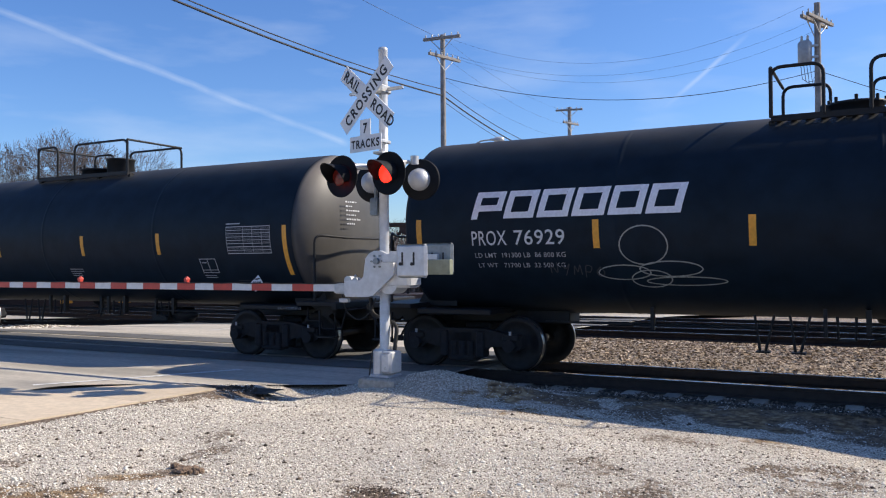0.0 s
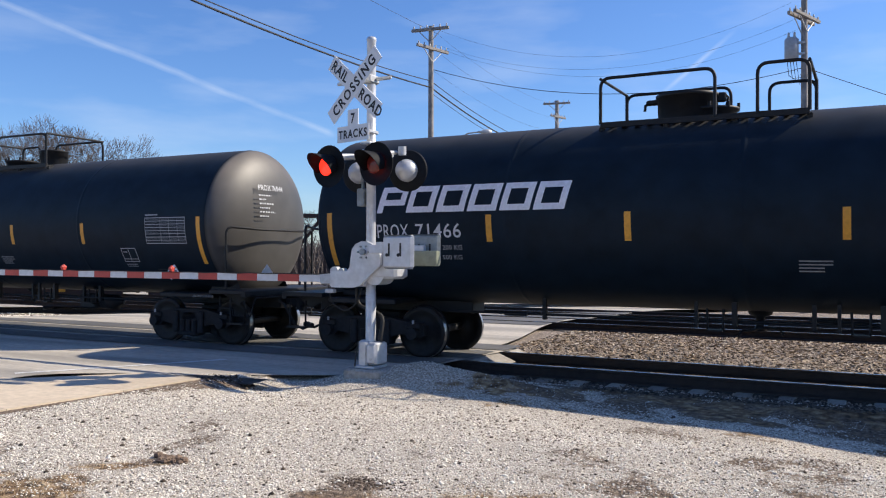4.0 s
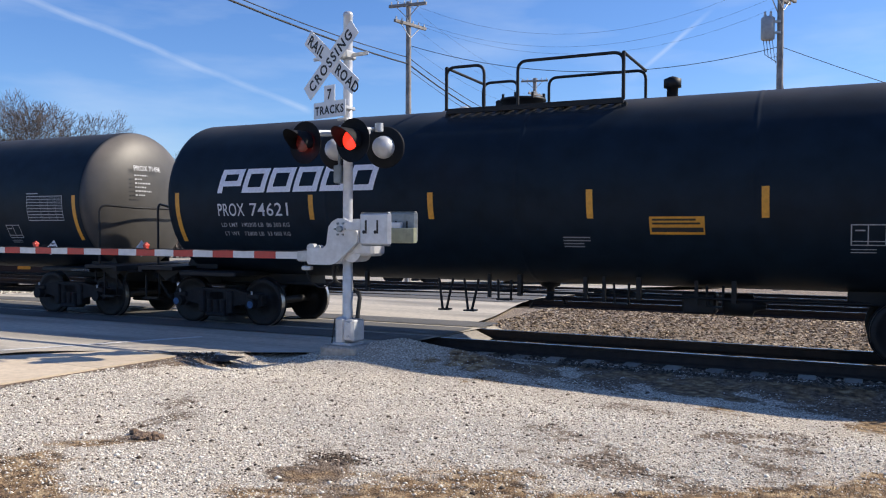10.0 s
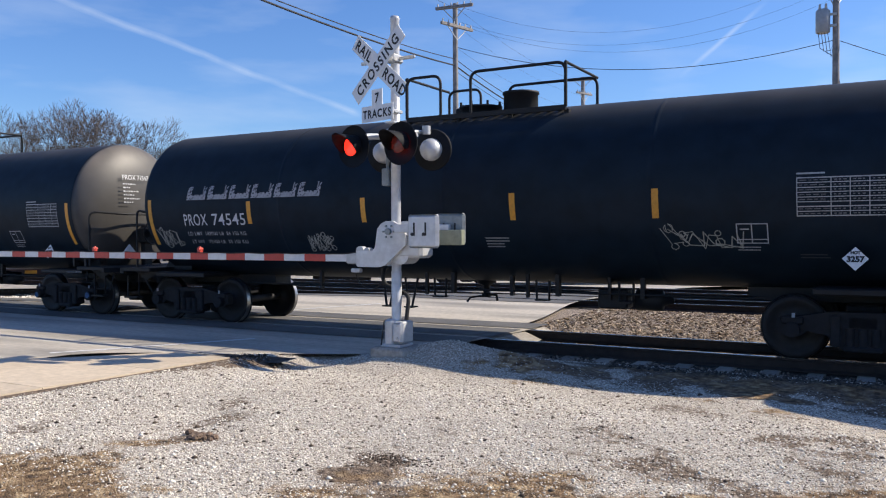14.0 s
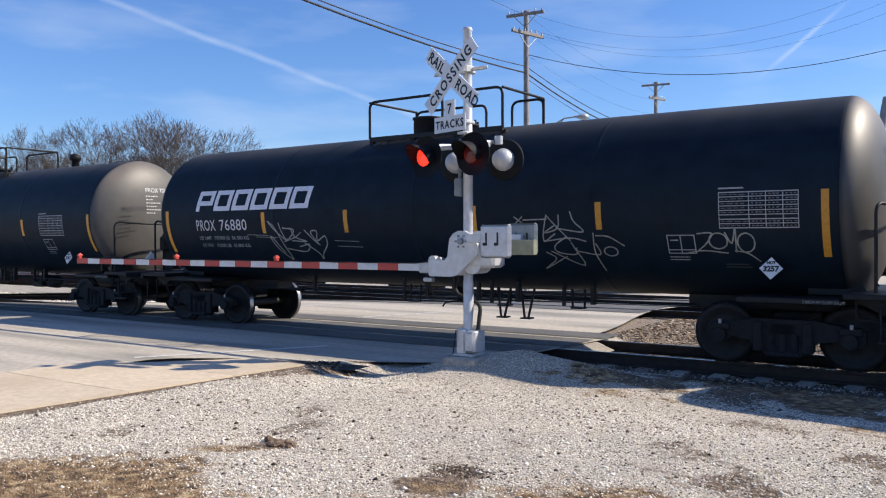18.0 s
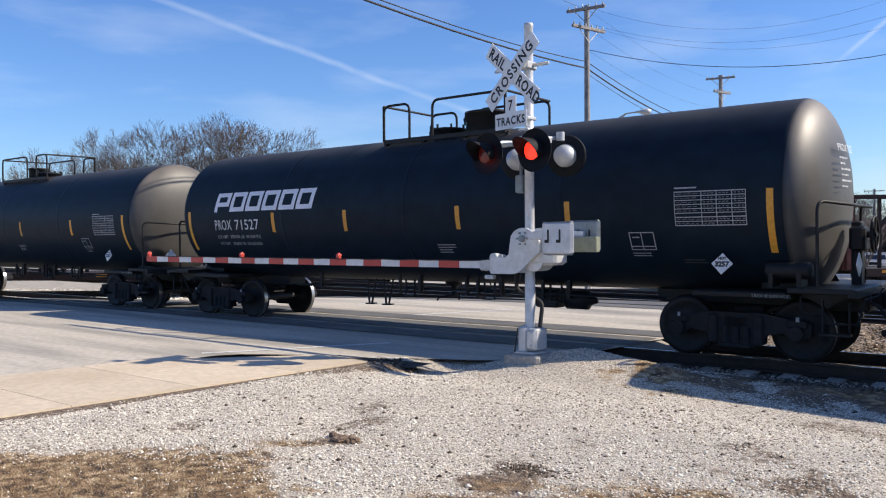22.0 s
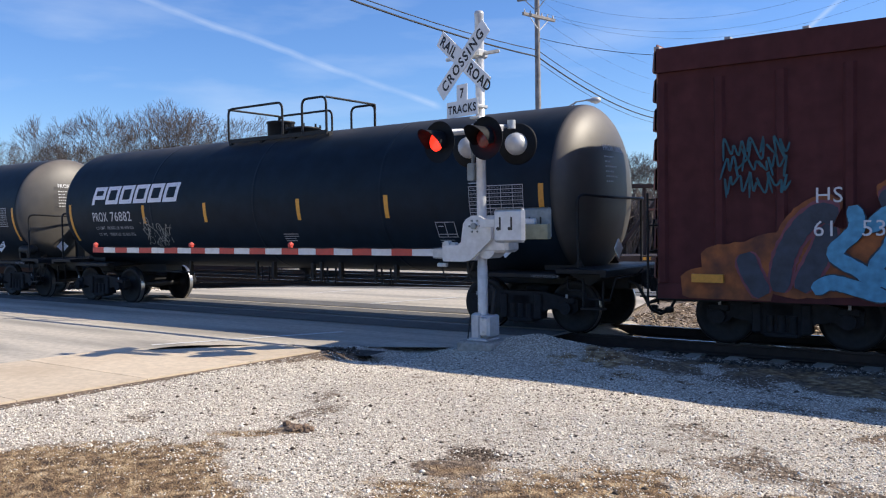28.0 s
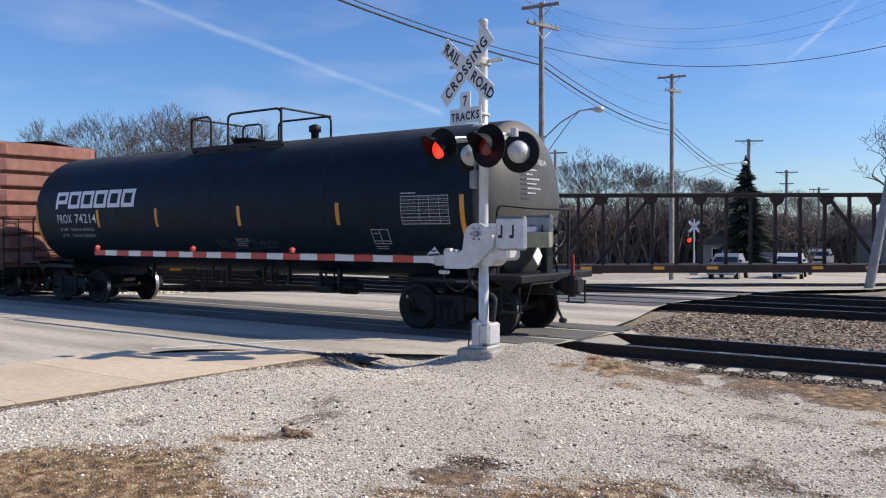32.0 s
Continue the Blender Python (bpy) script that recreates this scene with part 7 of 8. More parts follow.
        ring_out.append((0.165 * math.cos(a), -0.40 * top, 0.165 * math.sin(a) - 0.01))
    vis.add(ring_in + ring_out, [(k, k + 1, seg + 2 + k, seg + 1 + k) for k in range(seg)], True)
    vis.add([(p[0] * 1.04, p[1], p[2] * 1.04) for p in ring_in + ring_out], [(k + 1, k, seg + 1 + k, seg + 2 + k) for k in range(seg)], True)
    vis = vis.mesh("visor")
    rings = [(-0.032, 0.004), (-0.030, 0.05), (-0.020, 0.10), (-0.006, 0.138), (0.006, 0.138), (0.020, 0.10), (0.030, 0.05), (0.032, 0.004)]
    lens = MB().lathe(rings, (0, 0, 0), "y", 28).mesh("lens")
    lens.materials.append(M["lens_on"])
    lens.materials.append(M["lens_off"])
    for p in lens.polygons:         # the glowing face in front, the dull one behind
        p.material_index = 0 if p.center.y < -0.005 else 1
    shell = flip_fix(MB().lathe([(0.0, 0.165), (0.05, 0.165), (0.12, 0.145), (0.18, 0.09), (0.2, 0.02)], (0, 0, 0), "y", 24).mesh("housing"))
    shades = []
    for x, y, s in ((-0.52, -0.30, -1), (0.28, -0.30, -1), (-0.42, 0.36, 1), (0.40, 0.36, 1)):
        m = pose(x, y, 2.91 if s < 0 else 2.87, 0, 0, -9 if s < 0 else 186)
        lamp = part("lamp", disc, M["lamp_black"], sig, "round black signal lamp with red lens", m)
        part("visor", vis, M["lamp_black"], lamp)
        part("housing", shell, M["silver"], lamp, "silver rear housing")
        sh = part("lens", lens, M["lens_on"], lamp, "red glass lens that turns as it flashes", pose(0, -0.06, 0))
        shades.append(sh)
    part("lamp_hanger", MB().tube([(0.30, 0.2, 3.12), (0.32, 0.0, 3.1), (0.28, -0.22, 3.02)], 0.03, 7).cyl((0.40, 0.2, 3.08), (0.40, 0.2, 3.2), 0.06, seg=10), M["galv"], sig)
    part("lamp_hanger", MB().tube([(-0.46, 0.22, 3.12), (-0.48, 0.0, 3.1), (-0.52, -0.22, 3.02)], 0.03, 7), M["galv"], sig)
    # gate mechanism and arm
    casing = [(a + 0.08, b + 0.04) for a, b in [(-0.27, 1.56), (-0.25, 1.68), (-0.19, 1.75), (-0.10, 1.79), (0.0, 1.79), (0.09, 1.75), (0.16, 1.68), (0.22, 1.60), (0.22, 1.45), (-0.12, 1.16), (-0.24, 1.13), (-0.60, 1.13), (-0.62, 1.16), (-0.62, 1.36), (-0.34, 1.37), (-0.29, 1.42)]]
    for y0, y1 in ((-0.24, -0.18), (0.20, 0.26)):
        part("arm_support", flip_fix(MB().prism(casing, y0, y1).mesh("arm_support")), M["silver"], sig, "cast silver gate arm support")
    hub = MB().cyl((0.03, -0.29, 1.68), (0.03, -0.23, 1.68), 0.045, seg=12)
    for k in range(6):
        a = k * math.pi / 3
        hub.cyl((0.03 + 0.09 * math.cos(a), -0.26, 1.68 + 0.09 * math.sin(a)), (0.03 + 0.09 * math.cos(a), -0.235, 1.68 + 0.09 * math.sin(a)), 0.016, seg=6)
    part("pivot", hub, M["weathered_grey"], sig, "bolted pivot hub")
    part("motor_housing", MB().box(-0.12, 0.52, -0.17, 0.19, 1.3, 1.72, 0.04).cyl((0.16, -0.16, 1.36), (0.16, 0.16, 1.36), 0.15, seg=24), M["silver"], sig)
    for y, sgn in ((-0.42, 1), (0.42, -1)):
        dz, dx = (-0.05, 0.04) if sgn > 0 else (-0.02, 0.0)
        cw = MB().box(0.43 + dx, 0.91 + dx, y - 0.04, y + 0.04, 1.50 + dz, 1.96 + dz, 0.035)
        c = part("counterweight", cw, M["silver"] if sgn > 0 else M["weathered_grey"], sig, "silver slotted counterweight plate" if sgn > 0 else "weathered grey counterweight plate")
        for x in (0.58, 0.76):
            part("slot", MB().box(x - 0.013, x + 0.013, y - 0.045, y - 0.036, 1.62, 1.80).cyl((x - 0.03, y - 0.05, 1.64), (x - 0.03, y - 0.036, 1.64), 0.025, seg=8), M["black_ink"], c)
        part("counterweight_arm", MB().box(0.2 if sgn > 0 else -0.1, 0.7, y + (0.04 if sgn > 0 else -0.12), y + (0.12 if sgn > 0 else -0.04), 1.66, 1.78, 0.01), M["silver"], sig)
    part("weight_plate", MB().box(0.45, 0.93, 0.26, 0.37, 1.48, 1.70, 0.01), M["olive_weight"], sig, "faded olive yellow counterweight")
    part("arm_clamp", MB().box(-0.86, -0.58, -0.06, 0.06, 1.2, 1.36, 0.02).cyl((-0.56, -0.12, 1.4), (-0.56, -0.02, 1.4), 0.07, seg=10).cyl((-0.44, -0.12, 1.4), (-0.44, -0.02, 1.4), 0.05, seg=10).box(-0.72, -0.56, -0.13, -0.05, 1.08, 1.14, 0.01), M["galv"], sig)
    # the arm: striped sections one after another
    xs = -0.86
    arm = part("gate_arm", MB().box(-9.78, -0.8, -0.012, 0.012, 1.245, 1.335), M["galv"], sig, "red and white striped gate arm")
    k = 0
    while xs > -9.7:
        x1 = max(-9.78, xs - 0.406)
        part("arm_stripe", MB().box(x1, xs, -0.022, 0.022, 1.235, 1.345, 0.004), M["white_stripe"] if k % 2 == 0 else M["red_stripe"], arm)
        xs = x1
        k += 1
    for x in (-9.7, -6.55, -3.9):
        part("arm_lamp", MB().box(x - 0.03, x + 0.03, -0.03, 0.03, 1.34, 1.38).lathe([(1.38, 0.032), (1.43, 0.032), (1.455, 0.015)], (x, 0, 0), "z", 10).cyl((x, -0.045, 1.405), (x, 0.045, 1.405), 0.03, seg=10), M["red_stripe"], arm, "small red arm lamp")
    wire = [(-0.6, -0.1, 1.38)] + [(-0.6 - 0.32 * k, -0.03, 1.35 + 0.004 * math.sin(k * 2.9)) for k in range(1, 28)]
    part("arm_cable", MB().tube(wire, 0.008, 5), M["rubber"], sig)
    part("arm_cable", MB().tube(bent([(-0.72, -0.04, 1.2), (-0.66, -0.02, 0.92), (-0.45, 0.0, 0.80), (-0.25, 0, 0.92), (-0.15, 0, 1.15)], 0.1), 0.011, 6), M["rubber"], sig)
    part("conduit", MB().tube(bent([(-0.28, 0.06, 1.15), (-0.27, 0.06, 0.9), (0.02, 0.09, 0.82), (0.18, 0.05, 0.75), (0.16, 0.0, 0.4)], 0.12), 0.03, 8), M["rubber"], sig, "thick black flexible conduit")
    part("conduit", MB().tube([(-0.10, -0.18, 0.4), (-0.12, -0.2, 0.2), (-0.14, -0.2, 0.05)], 0.01, 6), M["rubber"], sig)
    return sig, shades


SIGNAL, SHADES = crossing_signal()



def centerbeam():
    """An empty flat car with a truss down its middle; it runs on the far line."""
    car = thing("centerbeam_flatcar", "empty dark maroon flatcar with an open truss along its middle", "flatcar", None, "cars of the far train")
    Lh, z0, z1 = 12.0, 0.92, 4.42
    part("deck", cached("cb_deck", lambda: MB().box(-Lh, Lh, -1.35, 1.35, z0 - 0.05, z0 + 0.06).box(-Lh, Lh, -1.42, -1.34, z0 - 0.28, z0 + 0.08).box(-Lh, Lh, 1.34, 1.42, z0 - 0.28, z0 + 0.08).mesh("deck")), M["centerbeam"], car)
    part("top_chord", cached("cb_chord", lambda: MB().box(-Lh, Lh, -0.2, 0.2, z1 - 0.2, z1, 0.02).mesh("top_chord")), M["centerbeam"], car)
    post = cached("cb_post", lambda: MB().box(-0.06, 0.06, -0.09, 0.09, 0.98, 4.28).mesh("post"))
    diag = cached("cb_diag", lambda: flip_fix(MB().add([(0, -0.08, 4.3), (0.19, -0.08, 4.3), (2.75, -0.08, 1.0), (2.56, -0.08, 1.0), (0, 0.08, 4.3), (0.19, 0.08, 4.3), (2.75, 0.08, 1.0), (2.56, 0.08, 1.0)],
                                                  [(0, 1, 2, 3), (7, 6, 5, 4), (0, 4, 5, 1), (1, 5, 6, 2), (2, 6, 7, 3), (3, 7, 4, 0)]).mesh("brace")))
    gus = cached("cb_gus", lambda: flip_fix(MB().prism([(-0.3, 4.3), (0.45, 4.3), (0.28, 3.9), (0.02, 3.8), (-0.12, 3.95)], -0.16, 0.16).mesh("gusset")))
    for k in range(-10, 10):
        part("post", post, M["centerbeam"], car, at=pose((k + 0.5) * 1.19, 0, 0))
    for bx in (4.165, 6.545, 8.925):
        for turn in (0, 180):
            at = pose(bx if turn == 0 else -bx, 0, 0, 0, 0, turn)
            part("brace", diag, M["centerbeam"], car, at=at)
            part("gusset", gus, M["centerbeam"], car, at=at)
    for s2 in (-1, 1):
        bh = MB().box(s2 * Lh - 0.16, s2 * Lh + 0.16, -1.35, 1.35, z0, z1 + 0.05, 0.02)
        for y in (-1.0, -0.5, 0.0, 0.5, 1.0):
            bh.box(s2 * Lh - 0.22, s2 * Lh + 0.22, y - 0.06, y + 0.06, z0, z1)
        part("bulkhead", bh, M["maroon"], car, "maroon ribbed end bulkhead")
        part("centre_sill", MB().box(s2 * 8.2 - 1.6, s2 * 8.2 + 1.6, -0.3, 0.3, 0.55, 0.9), M["truck"], car)
        for dx in (-0.889, 0.889):
            ws = part("wheelset", cached("wheelset", wheelset_mesh), M["wheel"], car, at=pose(9.6 * s2 + dx, 0, 0.457))
        for y in (-1.02, 1.02):
            part("side_frame", cached("side_frame", side_frame_mesh), M["truck"], car, at=pose(9.6 * s2, y, 0, 0, 0, 0 if y < 0 else 180))
        part("coupler", cached("coupler", coupler_mesh), M["truck"], car, at=pose(11.7 * s2, 0, 0, 0, 0, 0 if s2 > 0 else 180))
    for bx in (-1.785, 1.785):
        part("gusset", gus, M["centerbeam"], car, at=pose(bx, 0, 0, 0, 0, 0 if bx > 0 else 180))
    for sx in (-10.4, -7.6, -4.2, -1.7, 3.2, 5.7, 9.3):
        part("reflective_sticker", cached("cb_mark", lambda: MB().box(-0.26, 0.26, -1.435, -1.421, 0.80, 0.94).mesh("sticker")), M["yellow"], car, at=pose(sx, 0, 0))
    return car


V2 = 11.13                              # speed of the far train, along the far line
FAR_D, FAR_Z = 40.0, -0.80
FAR_YAW = math.degrees(math.atan2(UY, UX))


def far_pose(s):
    return pose(AX * FAR_D + UX * s, AY * FAR_D + UY * s, FAR_Z, 0, 0, FAR_YAW)


FAR_TRAIN = []
for k in range(-17, 6):
    FAR_TRAIN.append((centerbeam(), 13.0 - 25.1 * k))
ftrack = tagged(new("railway_track"), "far railway line on dark wooden sleepers", "railway track", kind="structure")
ftrack.matrix_basis = far_pose(0)
for fy in (-0.752, 0.752):
    rail_bar(-150, 120, fy, 0.0, ftrack)


def fork(wood, twig, p, d, length, r, order, rnd):
    """A limb that bends a little, then forks; the last orders are fine twigs."""
    n = 3 if order > 2 else 2
    pts, rad = [p.copy()], [r]
    q, dd = p.copy(), d.copy()
    for i in range(n):
        dd = (dd + Vector((rnd.uniform(-1, 1), rnd.uniform(-1, 1), rnd.uniform(-0.6, 0.9))) * (0.12 if order > 2 else 0.07)).normalized()
        q = q + dd * length / n
        pts.append(q.copy())
        rad.append(r * (1 - 0.34 * (i + 1) / n))
    (wood if order > 2 else twig).tube(pts, rad, 5 if order > 3 else 3, smooth=order > 2)
    if order == 0:
        return
    kids = 3 if order in (1, 2, 4) else 2
    if order <= 2:              # side twigs along the limb
        for k in range(2):
            side = Vector((rnd.uniform(-1, 1), rnd.uniform(-1, 1), rnd.uniform(-0.4, 0.8))).normalized()
            fork(wood, twig, pts[1].lerp(pts[-1], 0.5 * k), (dd * 0.7 + side).normalized(), length * 0.6, max(0.010, r * 0.45), 0, rnd)
    spin = rnd.uniform(0, 6.28)
    u = dd.orthogonal().normalized()
    w = dd.cross(u)
    for k in range(kids):
        a = spin + 2 * math.pi * (k + rnd.uniform(-0.2, 0.2)) / kids
        wide = rnd.uniform(0.26, 0.56)
        nd = dd + (u * math.cos(a) + w * math.sin(a)) * wide
        nd.z += 0.06
        fork(wood, twig, q, nd.normalized(), length * rnd.uniform(0.66, 0.84), max(0.011, rad[-1] * rnd.uniform(0.68, 0.86)), order - 1, rnd)


def bare_tree_meshes(height, seed, orders=6, spread=1.0):
    rnd = random.Random(seed)
    wood, twig = MB(), MB()
    trunk_h = height * rnd.uniform(0.17, 0.24)
    r = height * 0.02
    top = Vector((rnd.uniform(-0.3, 0.3), rnd.uniform(-0.3, 0.3), trunk_h))
    wood.tube([(0, 0, -0.3), (0, 0, 0.2), top * 0.5, top], [r * 1.5, r * 1.1, r, r * 0.92], 8)
    n = 7
    for k in range(n):
        a = 2 * math.pi * (k + rnd.random() * 0.5) / n
        lean = (0.2, 0.75, 0.5, 0.95, 0.35, 0.8, 0.6)[k] * spread
        d = Vector((math.cos(a) * lean, math.sin(a) * lean, 1.0)).normalized()
        fork(wood, twig, top * rnd.uniform(0.8, 1.0), d, height * 0.20 * rnd.uniform(0.9, 1.1), r * rnd.uniform(0.42, 0.6), orders - 1, rnd)
    return wood.mesh("trunk"), twig.mesh("crown")


TREE_KINDS = [bare_tree_meshes(13.0, 3, 7), bare_tree_meshes(13.0, 11, 7, 1.25), bare_tree_meshes(13.0, 23, 7, 0.85)]
for tw, tc in TREE_KINDS:
    tw.materials.append(M["bark"])
    tc.materials.append(M["twig"])


def crooked_limb(wood, twig, p, d, length, r, order, rnd):
    """A stout limb that elbows several times and throws side limbs at every elbow."""
    pts, rad = [p.copy()], [r]
    q, dd = p.copy(), d.copy()
    n = 4
    for i in range(n):
        dd = (dd + Vector((rnd.uniform(-1, 1), rnd.uniform(-1, 1), rnd.uniform(-0.5, 0.8))) * 0.42).normalized()
        q = q + dd * length / n
        pts.append(q.copy())
        rad.append(r * (1 - 0.62 * (i + 1) / n))
        if order > 0 and i > 0:
            side = Vector((rnd.uniform(-1, 1), rnd.uniform(-1, 1), rnd.uniform(-0.2, 0.9))).normalized()
            crooked_limb(wood, twig, q, (dd * 0.5 + side).normalized(), length * rnd.uniform(0.42, 0.66), max(0.014, rad[-1] * 0.62), order - 1, rnd)
    (wood if order > 0 else twig).tube(pts, rad, 6 if order > 1 else 4, smooth=True)


def crooked_tree(x, y, height, seed, label):
    rnd = random.Random(seed)
    wood, twig = MB(), MB()
    r = height * 0.024
    wood.tube([(0, 0, -0.3), (0, 0, 0.3), (0.1, 0, height * 0.25), (-0.1, 0.1, height * 0.5)], [r * 1.5, r * 1.1, r, r * 0.9], 10)
    for k, (a, lean) in enumerate(((215, 0.95), (35, 0.95), (120, 0.4), (20, 0.55), (230, 0.5), (300, 0.25))):
        d = Vector((math.cos(radians(a)) * lean, math.sin(radians(a)) * lean, 0.8)).normalized()
        crooked_limb(wood, twig, Vector((-0.1, 0.1, height * (0.49 - 0.02 * (k % 3)))), d, height * rnd.uniform(0.40, 0.52), r * rnd.uniform(0.5, 0.68), 4, rnd)
    t = thing("bare_tree", label, "tree", pose(x, y, land(x, y)), "bare trees")
    part("trunk", wood, M["bark"], t)
    part("crown", twig, M["twig"], t, "bare twigs")


def bare_tree(x, y, height, kind, turn, label="leafless grey-brown tree on the skyline", wide=1.0):
    z = land(x, y)
    t = thing("bare_tree", label, "tree", None, "bare trees")
    s = height / 13.0
    t.matrix_basis = Matrix.LocRotScale((x, y, z), Euler((0, 0, radians(turn))), (s * wide, s * wide, s))
    part("trunk", TREE_KINDS[kind][0], M["bark"], t)
    part("crown", TREE_KINDS[kind][1], M["twig"], t, "bare twigs")
    return t


rnd_t = random.Random(8)


def at_depth(px_left, d):
    """Place on the ground seen d metres deep, px_left radians-like offset across (right positive)."""
    return AX * d + UX * px_left * d, AY * d + UY * px_left * d


# the skyline on the forward side: (offset across, depth, height)
for off, d, h, kind in ((-0.315, 92, 17.4, 2), (-0.368, 90, 16.4, 0), (-0.433, 91, 16.3, 1), (-0.469, 95, 14.2, 0), (-0.532, 93, 14.0, 1), (-0.248, 96, 14.6, 0), (-0.218, 100, 13.4, 2),
                        (-0.285, 104, 15.2, 1), (-0.345, 106, 15.0, 2), (-0.40, 104, 15.0, 0), (-0.50, 106, 13.0, 2), (-0.58, 100, 11.5, 0), (-0.19, 112, 11.5, 1), (-0.16, 120, 10.5, 0)):
    bx, by = at_depth(off, d)
    bare_tree(bx, by, h * 1.13, kind, rnd_t.uniform(0, 360), "leafless tree of the grey-brown skyline", rnd_t.uniform(0.9, 1.05))
for off, d, h in ((0.155, 118, 13.5), (0.185, 112, 16.0), (0.215, 120, 15.5), (0.245, 126, 12.0), (0.27, 115, 14.0), (0.295, 108, 12.5), (0.32, 118, 13.0), (0.335, 125, 12.0), (0.395, 130, 12.0),
                  (0.43, 140, 11.5), (0.46, 150, 10.0), (0.49, 145, 9.0), (0.52, 150, 8.5), (0.10, 125, 12), (0.05, 130, 12), (0.0, 135, 12), (-0.06, 130, 12), (-0.12, 128, 11)):
    bx, by = at_depth(off, d)
    bare_tree(bx, by, h * 0.98, rnd_t.randrange(3), rnd_t.uniform(0, 360), "leafless tree behind the far road", rnd_t.uniform(1.0, 1.3))
bx, by = at_depth(0.583, 56)
crooked_tree(bx, by, 10.6, 31, "large leafless tree with crooked limbs")
bx, by = at_depth(0.44, 66)
bare_tree(bx, by, 7.0, 0, 140, "small leafless tree near the far line")


def brush_belt():
    """Low leafless scrub that closes the view along the horizon."""
    rnd = random.Random(5)
    mb = MB()
    for k in range(2600):
        off = rnd.uniform(-0.75, 0.75)
        d = rnd.uniform(112, 165)
        x, y = at_depth(off, d)
        z = land(x, y)
        h = rnd.uniform(3.0, 6.5)
        for j in range(3):
            a = rnd.uniform(0, 6.28)
            tip = Vector((x + math.cos(a) * h * 0.35, y + math.sin(a) * h * 0.35, z + h * rnd.uniform(0.7, 1.0)))
            mid = Vector((x, y, z)).lerp(tip, 0.5) + Vector((rnd.uniform(-0.3, 0.3), rnd.uniform(-0.3, 0.3), 0.2))
            mb.tube([(x, y, z), mid, tip], [0.14, 0.10, 0.05], 3, False)
            for i in range(3):
                b = rnd.uniform(0, 6.28)
                e = mid.lerp(tip, rnd.random()) + Vector((math.cos(b), math.sin(b), rnd.uniform(0.4, 1.1))) * rnd.uniform(0.5, 1.2)
                mb.tube([mid.lerp(tip, 0.3 * i), e], [0.045, 0.02], 3, False)
    ob = part("scrub", mb, M["twig"])
    return tagged(ob, "low leafless scrub along the horizon", "scrub", kind="stuff")


brush_belt()


def dark_brush():
    rnd = random.Random(15)
    mb = MB()
    for k in range(4200):
        off = rnd.uniform(0.06, 0.62)
        x, y = at_depth(off, rnd.uniform(84, 112))
        z, h = land(x, y), rnd.uniform(3.0, 7.6) * (1.0 - 0.26 * smooth(0.27, 0.44, off))
        for j in range(3):
            a = rnd.uniform(0, 6.28)
            tip = Vector((x + math.cos(a) * h * 0.24, y + math.sin(a) * h * 0.24, z + h * rnd.uniform(0.6, 1.0)))
            mid = Vector((x, y, z)).lerp(tip, 0.55) + Vector((rnd.uniform(-0.3, 0.3), rnd.uniform(-0.3, 0.3), 0.2))
            mb.tube([(x, y, z), mid, tip], [0.12, 0.09, 0.035], 3, False)
            for i in range(3):
                b = rnd.uniform(0, 6.28)
                mb.tube([mid.lerp(tip, 0.3 * i), mid.lerp(tip, rnd.random()) + Vector((math.cos(b), math.sin(b), rnd.uniform(0.3, 1.0))) * rnd.uniform(0.5, 1.4)], [0.07, 0.03], 3, False)
    return tagged(part("scrub", mb, M["brush"]), "dense dark leafless brush behind the far line", "scrub", kind="stuff")


dark_brush()


def fir_tree(x, y, height, seed):
    rnd = random.Random(seed)
    z = land(x, y)
    t = thing("fir_tree", "dark green fir tree among bare trees", "tree", pose(x, y, z))
    part("trunk", MB().cyl((0, 0, -0.2), (0, 0, height * 0.97), 0.16, 0.02, 8), M["bark"], t)
    mb = MB()
    for k in range(2900):
        u = rnd.random() ** 0.75
        h = height * (0.06 + 0.94 * (1 - u))
        rmax = height * 0.26 * min(1.0, 1.5 * u ** 0.8) * (0.78 + 0.22 * math.sin(h * 5.2)) * rnd.uniform(0.45, 1.12)
        a = rnd.uniform(0, 6.28)
        p0 = Vector((0, 0, h))
        tip = Vector((math.cos(a) * rmax, math.sin(a) * rmax, h - 0.25 * rmax + rnd.uniform(-0.2, 0.1)))
        base = p0.lerp(tip, rnd.uniform(0.25, 0.6))
        side = Vector((-math.sin(a), math.cos(a), 0)) * rnd.uniform(0.07, 0.18)
        drop = Vector((0, 0, -rnd.uniform(0.08, 0.22)))
        mb.add([base, base + side + drop, tip, base - side + drop], [(0, 1, 2), (0, 2, 3)])
    part("crown", mb, M["fir"], t, "drooping dark needles")


bx, by = at_depth(0.3616, 75)
fir_tree(bx, by, 10.6, 4)
bx, by = at_depth(0.47, 110)
fir_tree(bx, by, 7.5, 6)


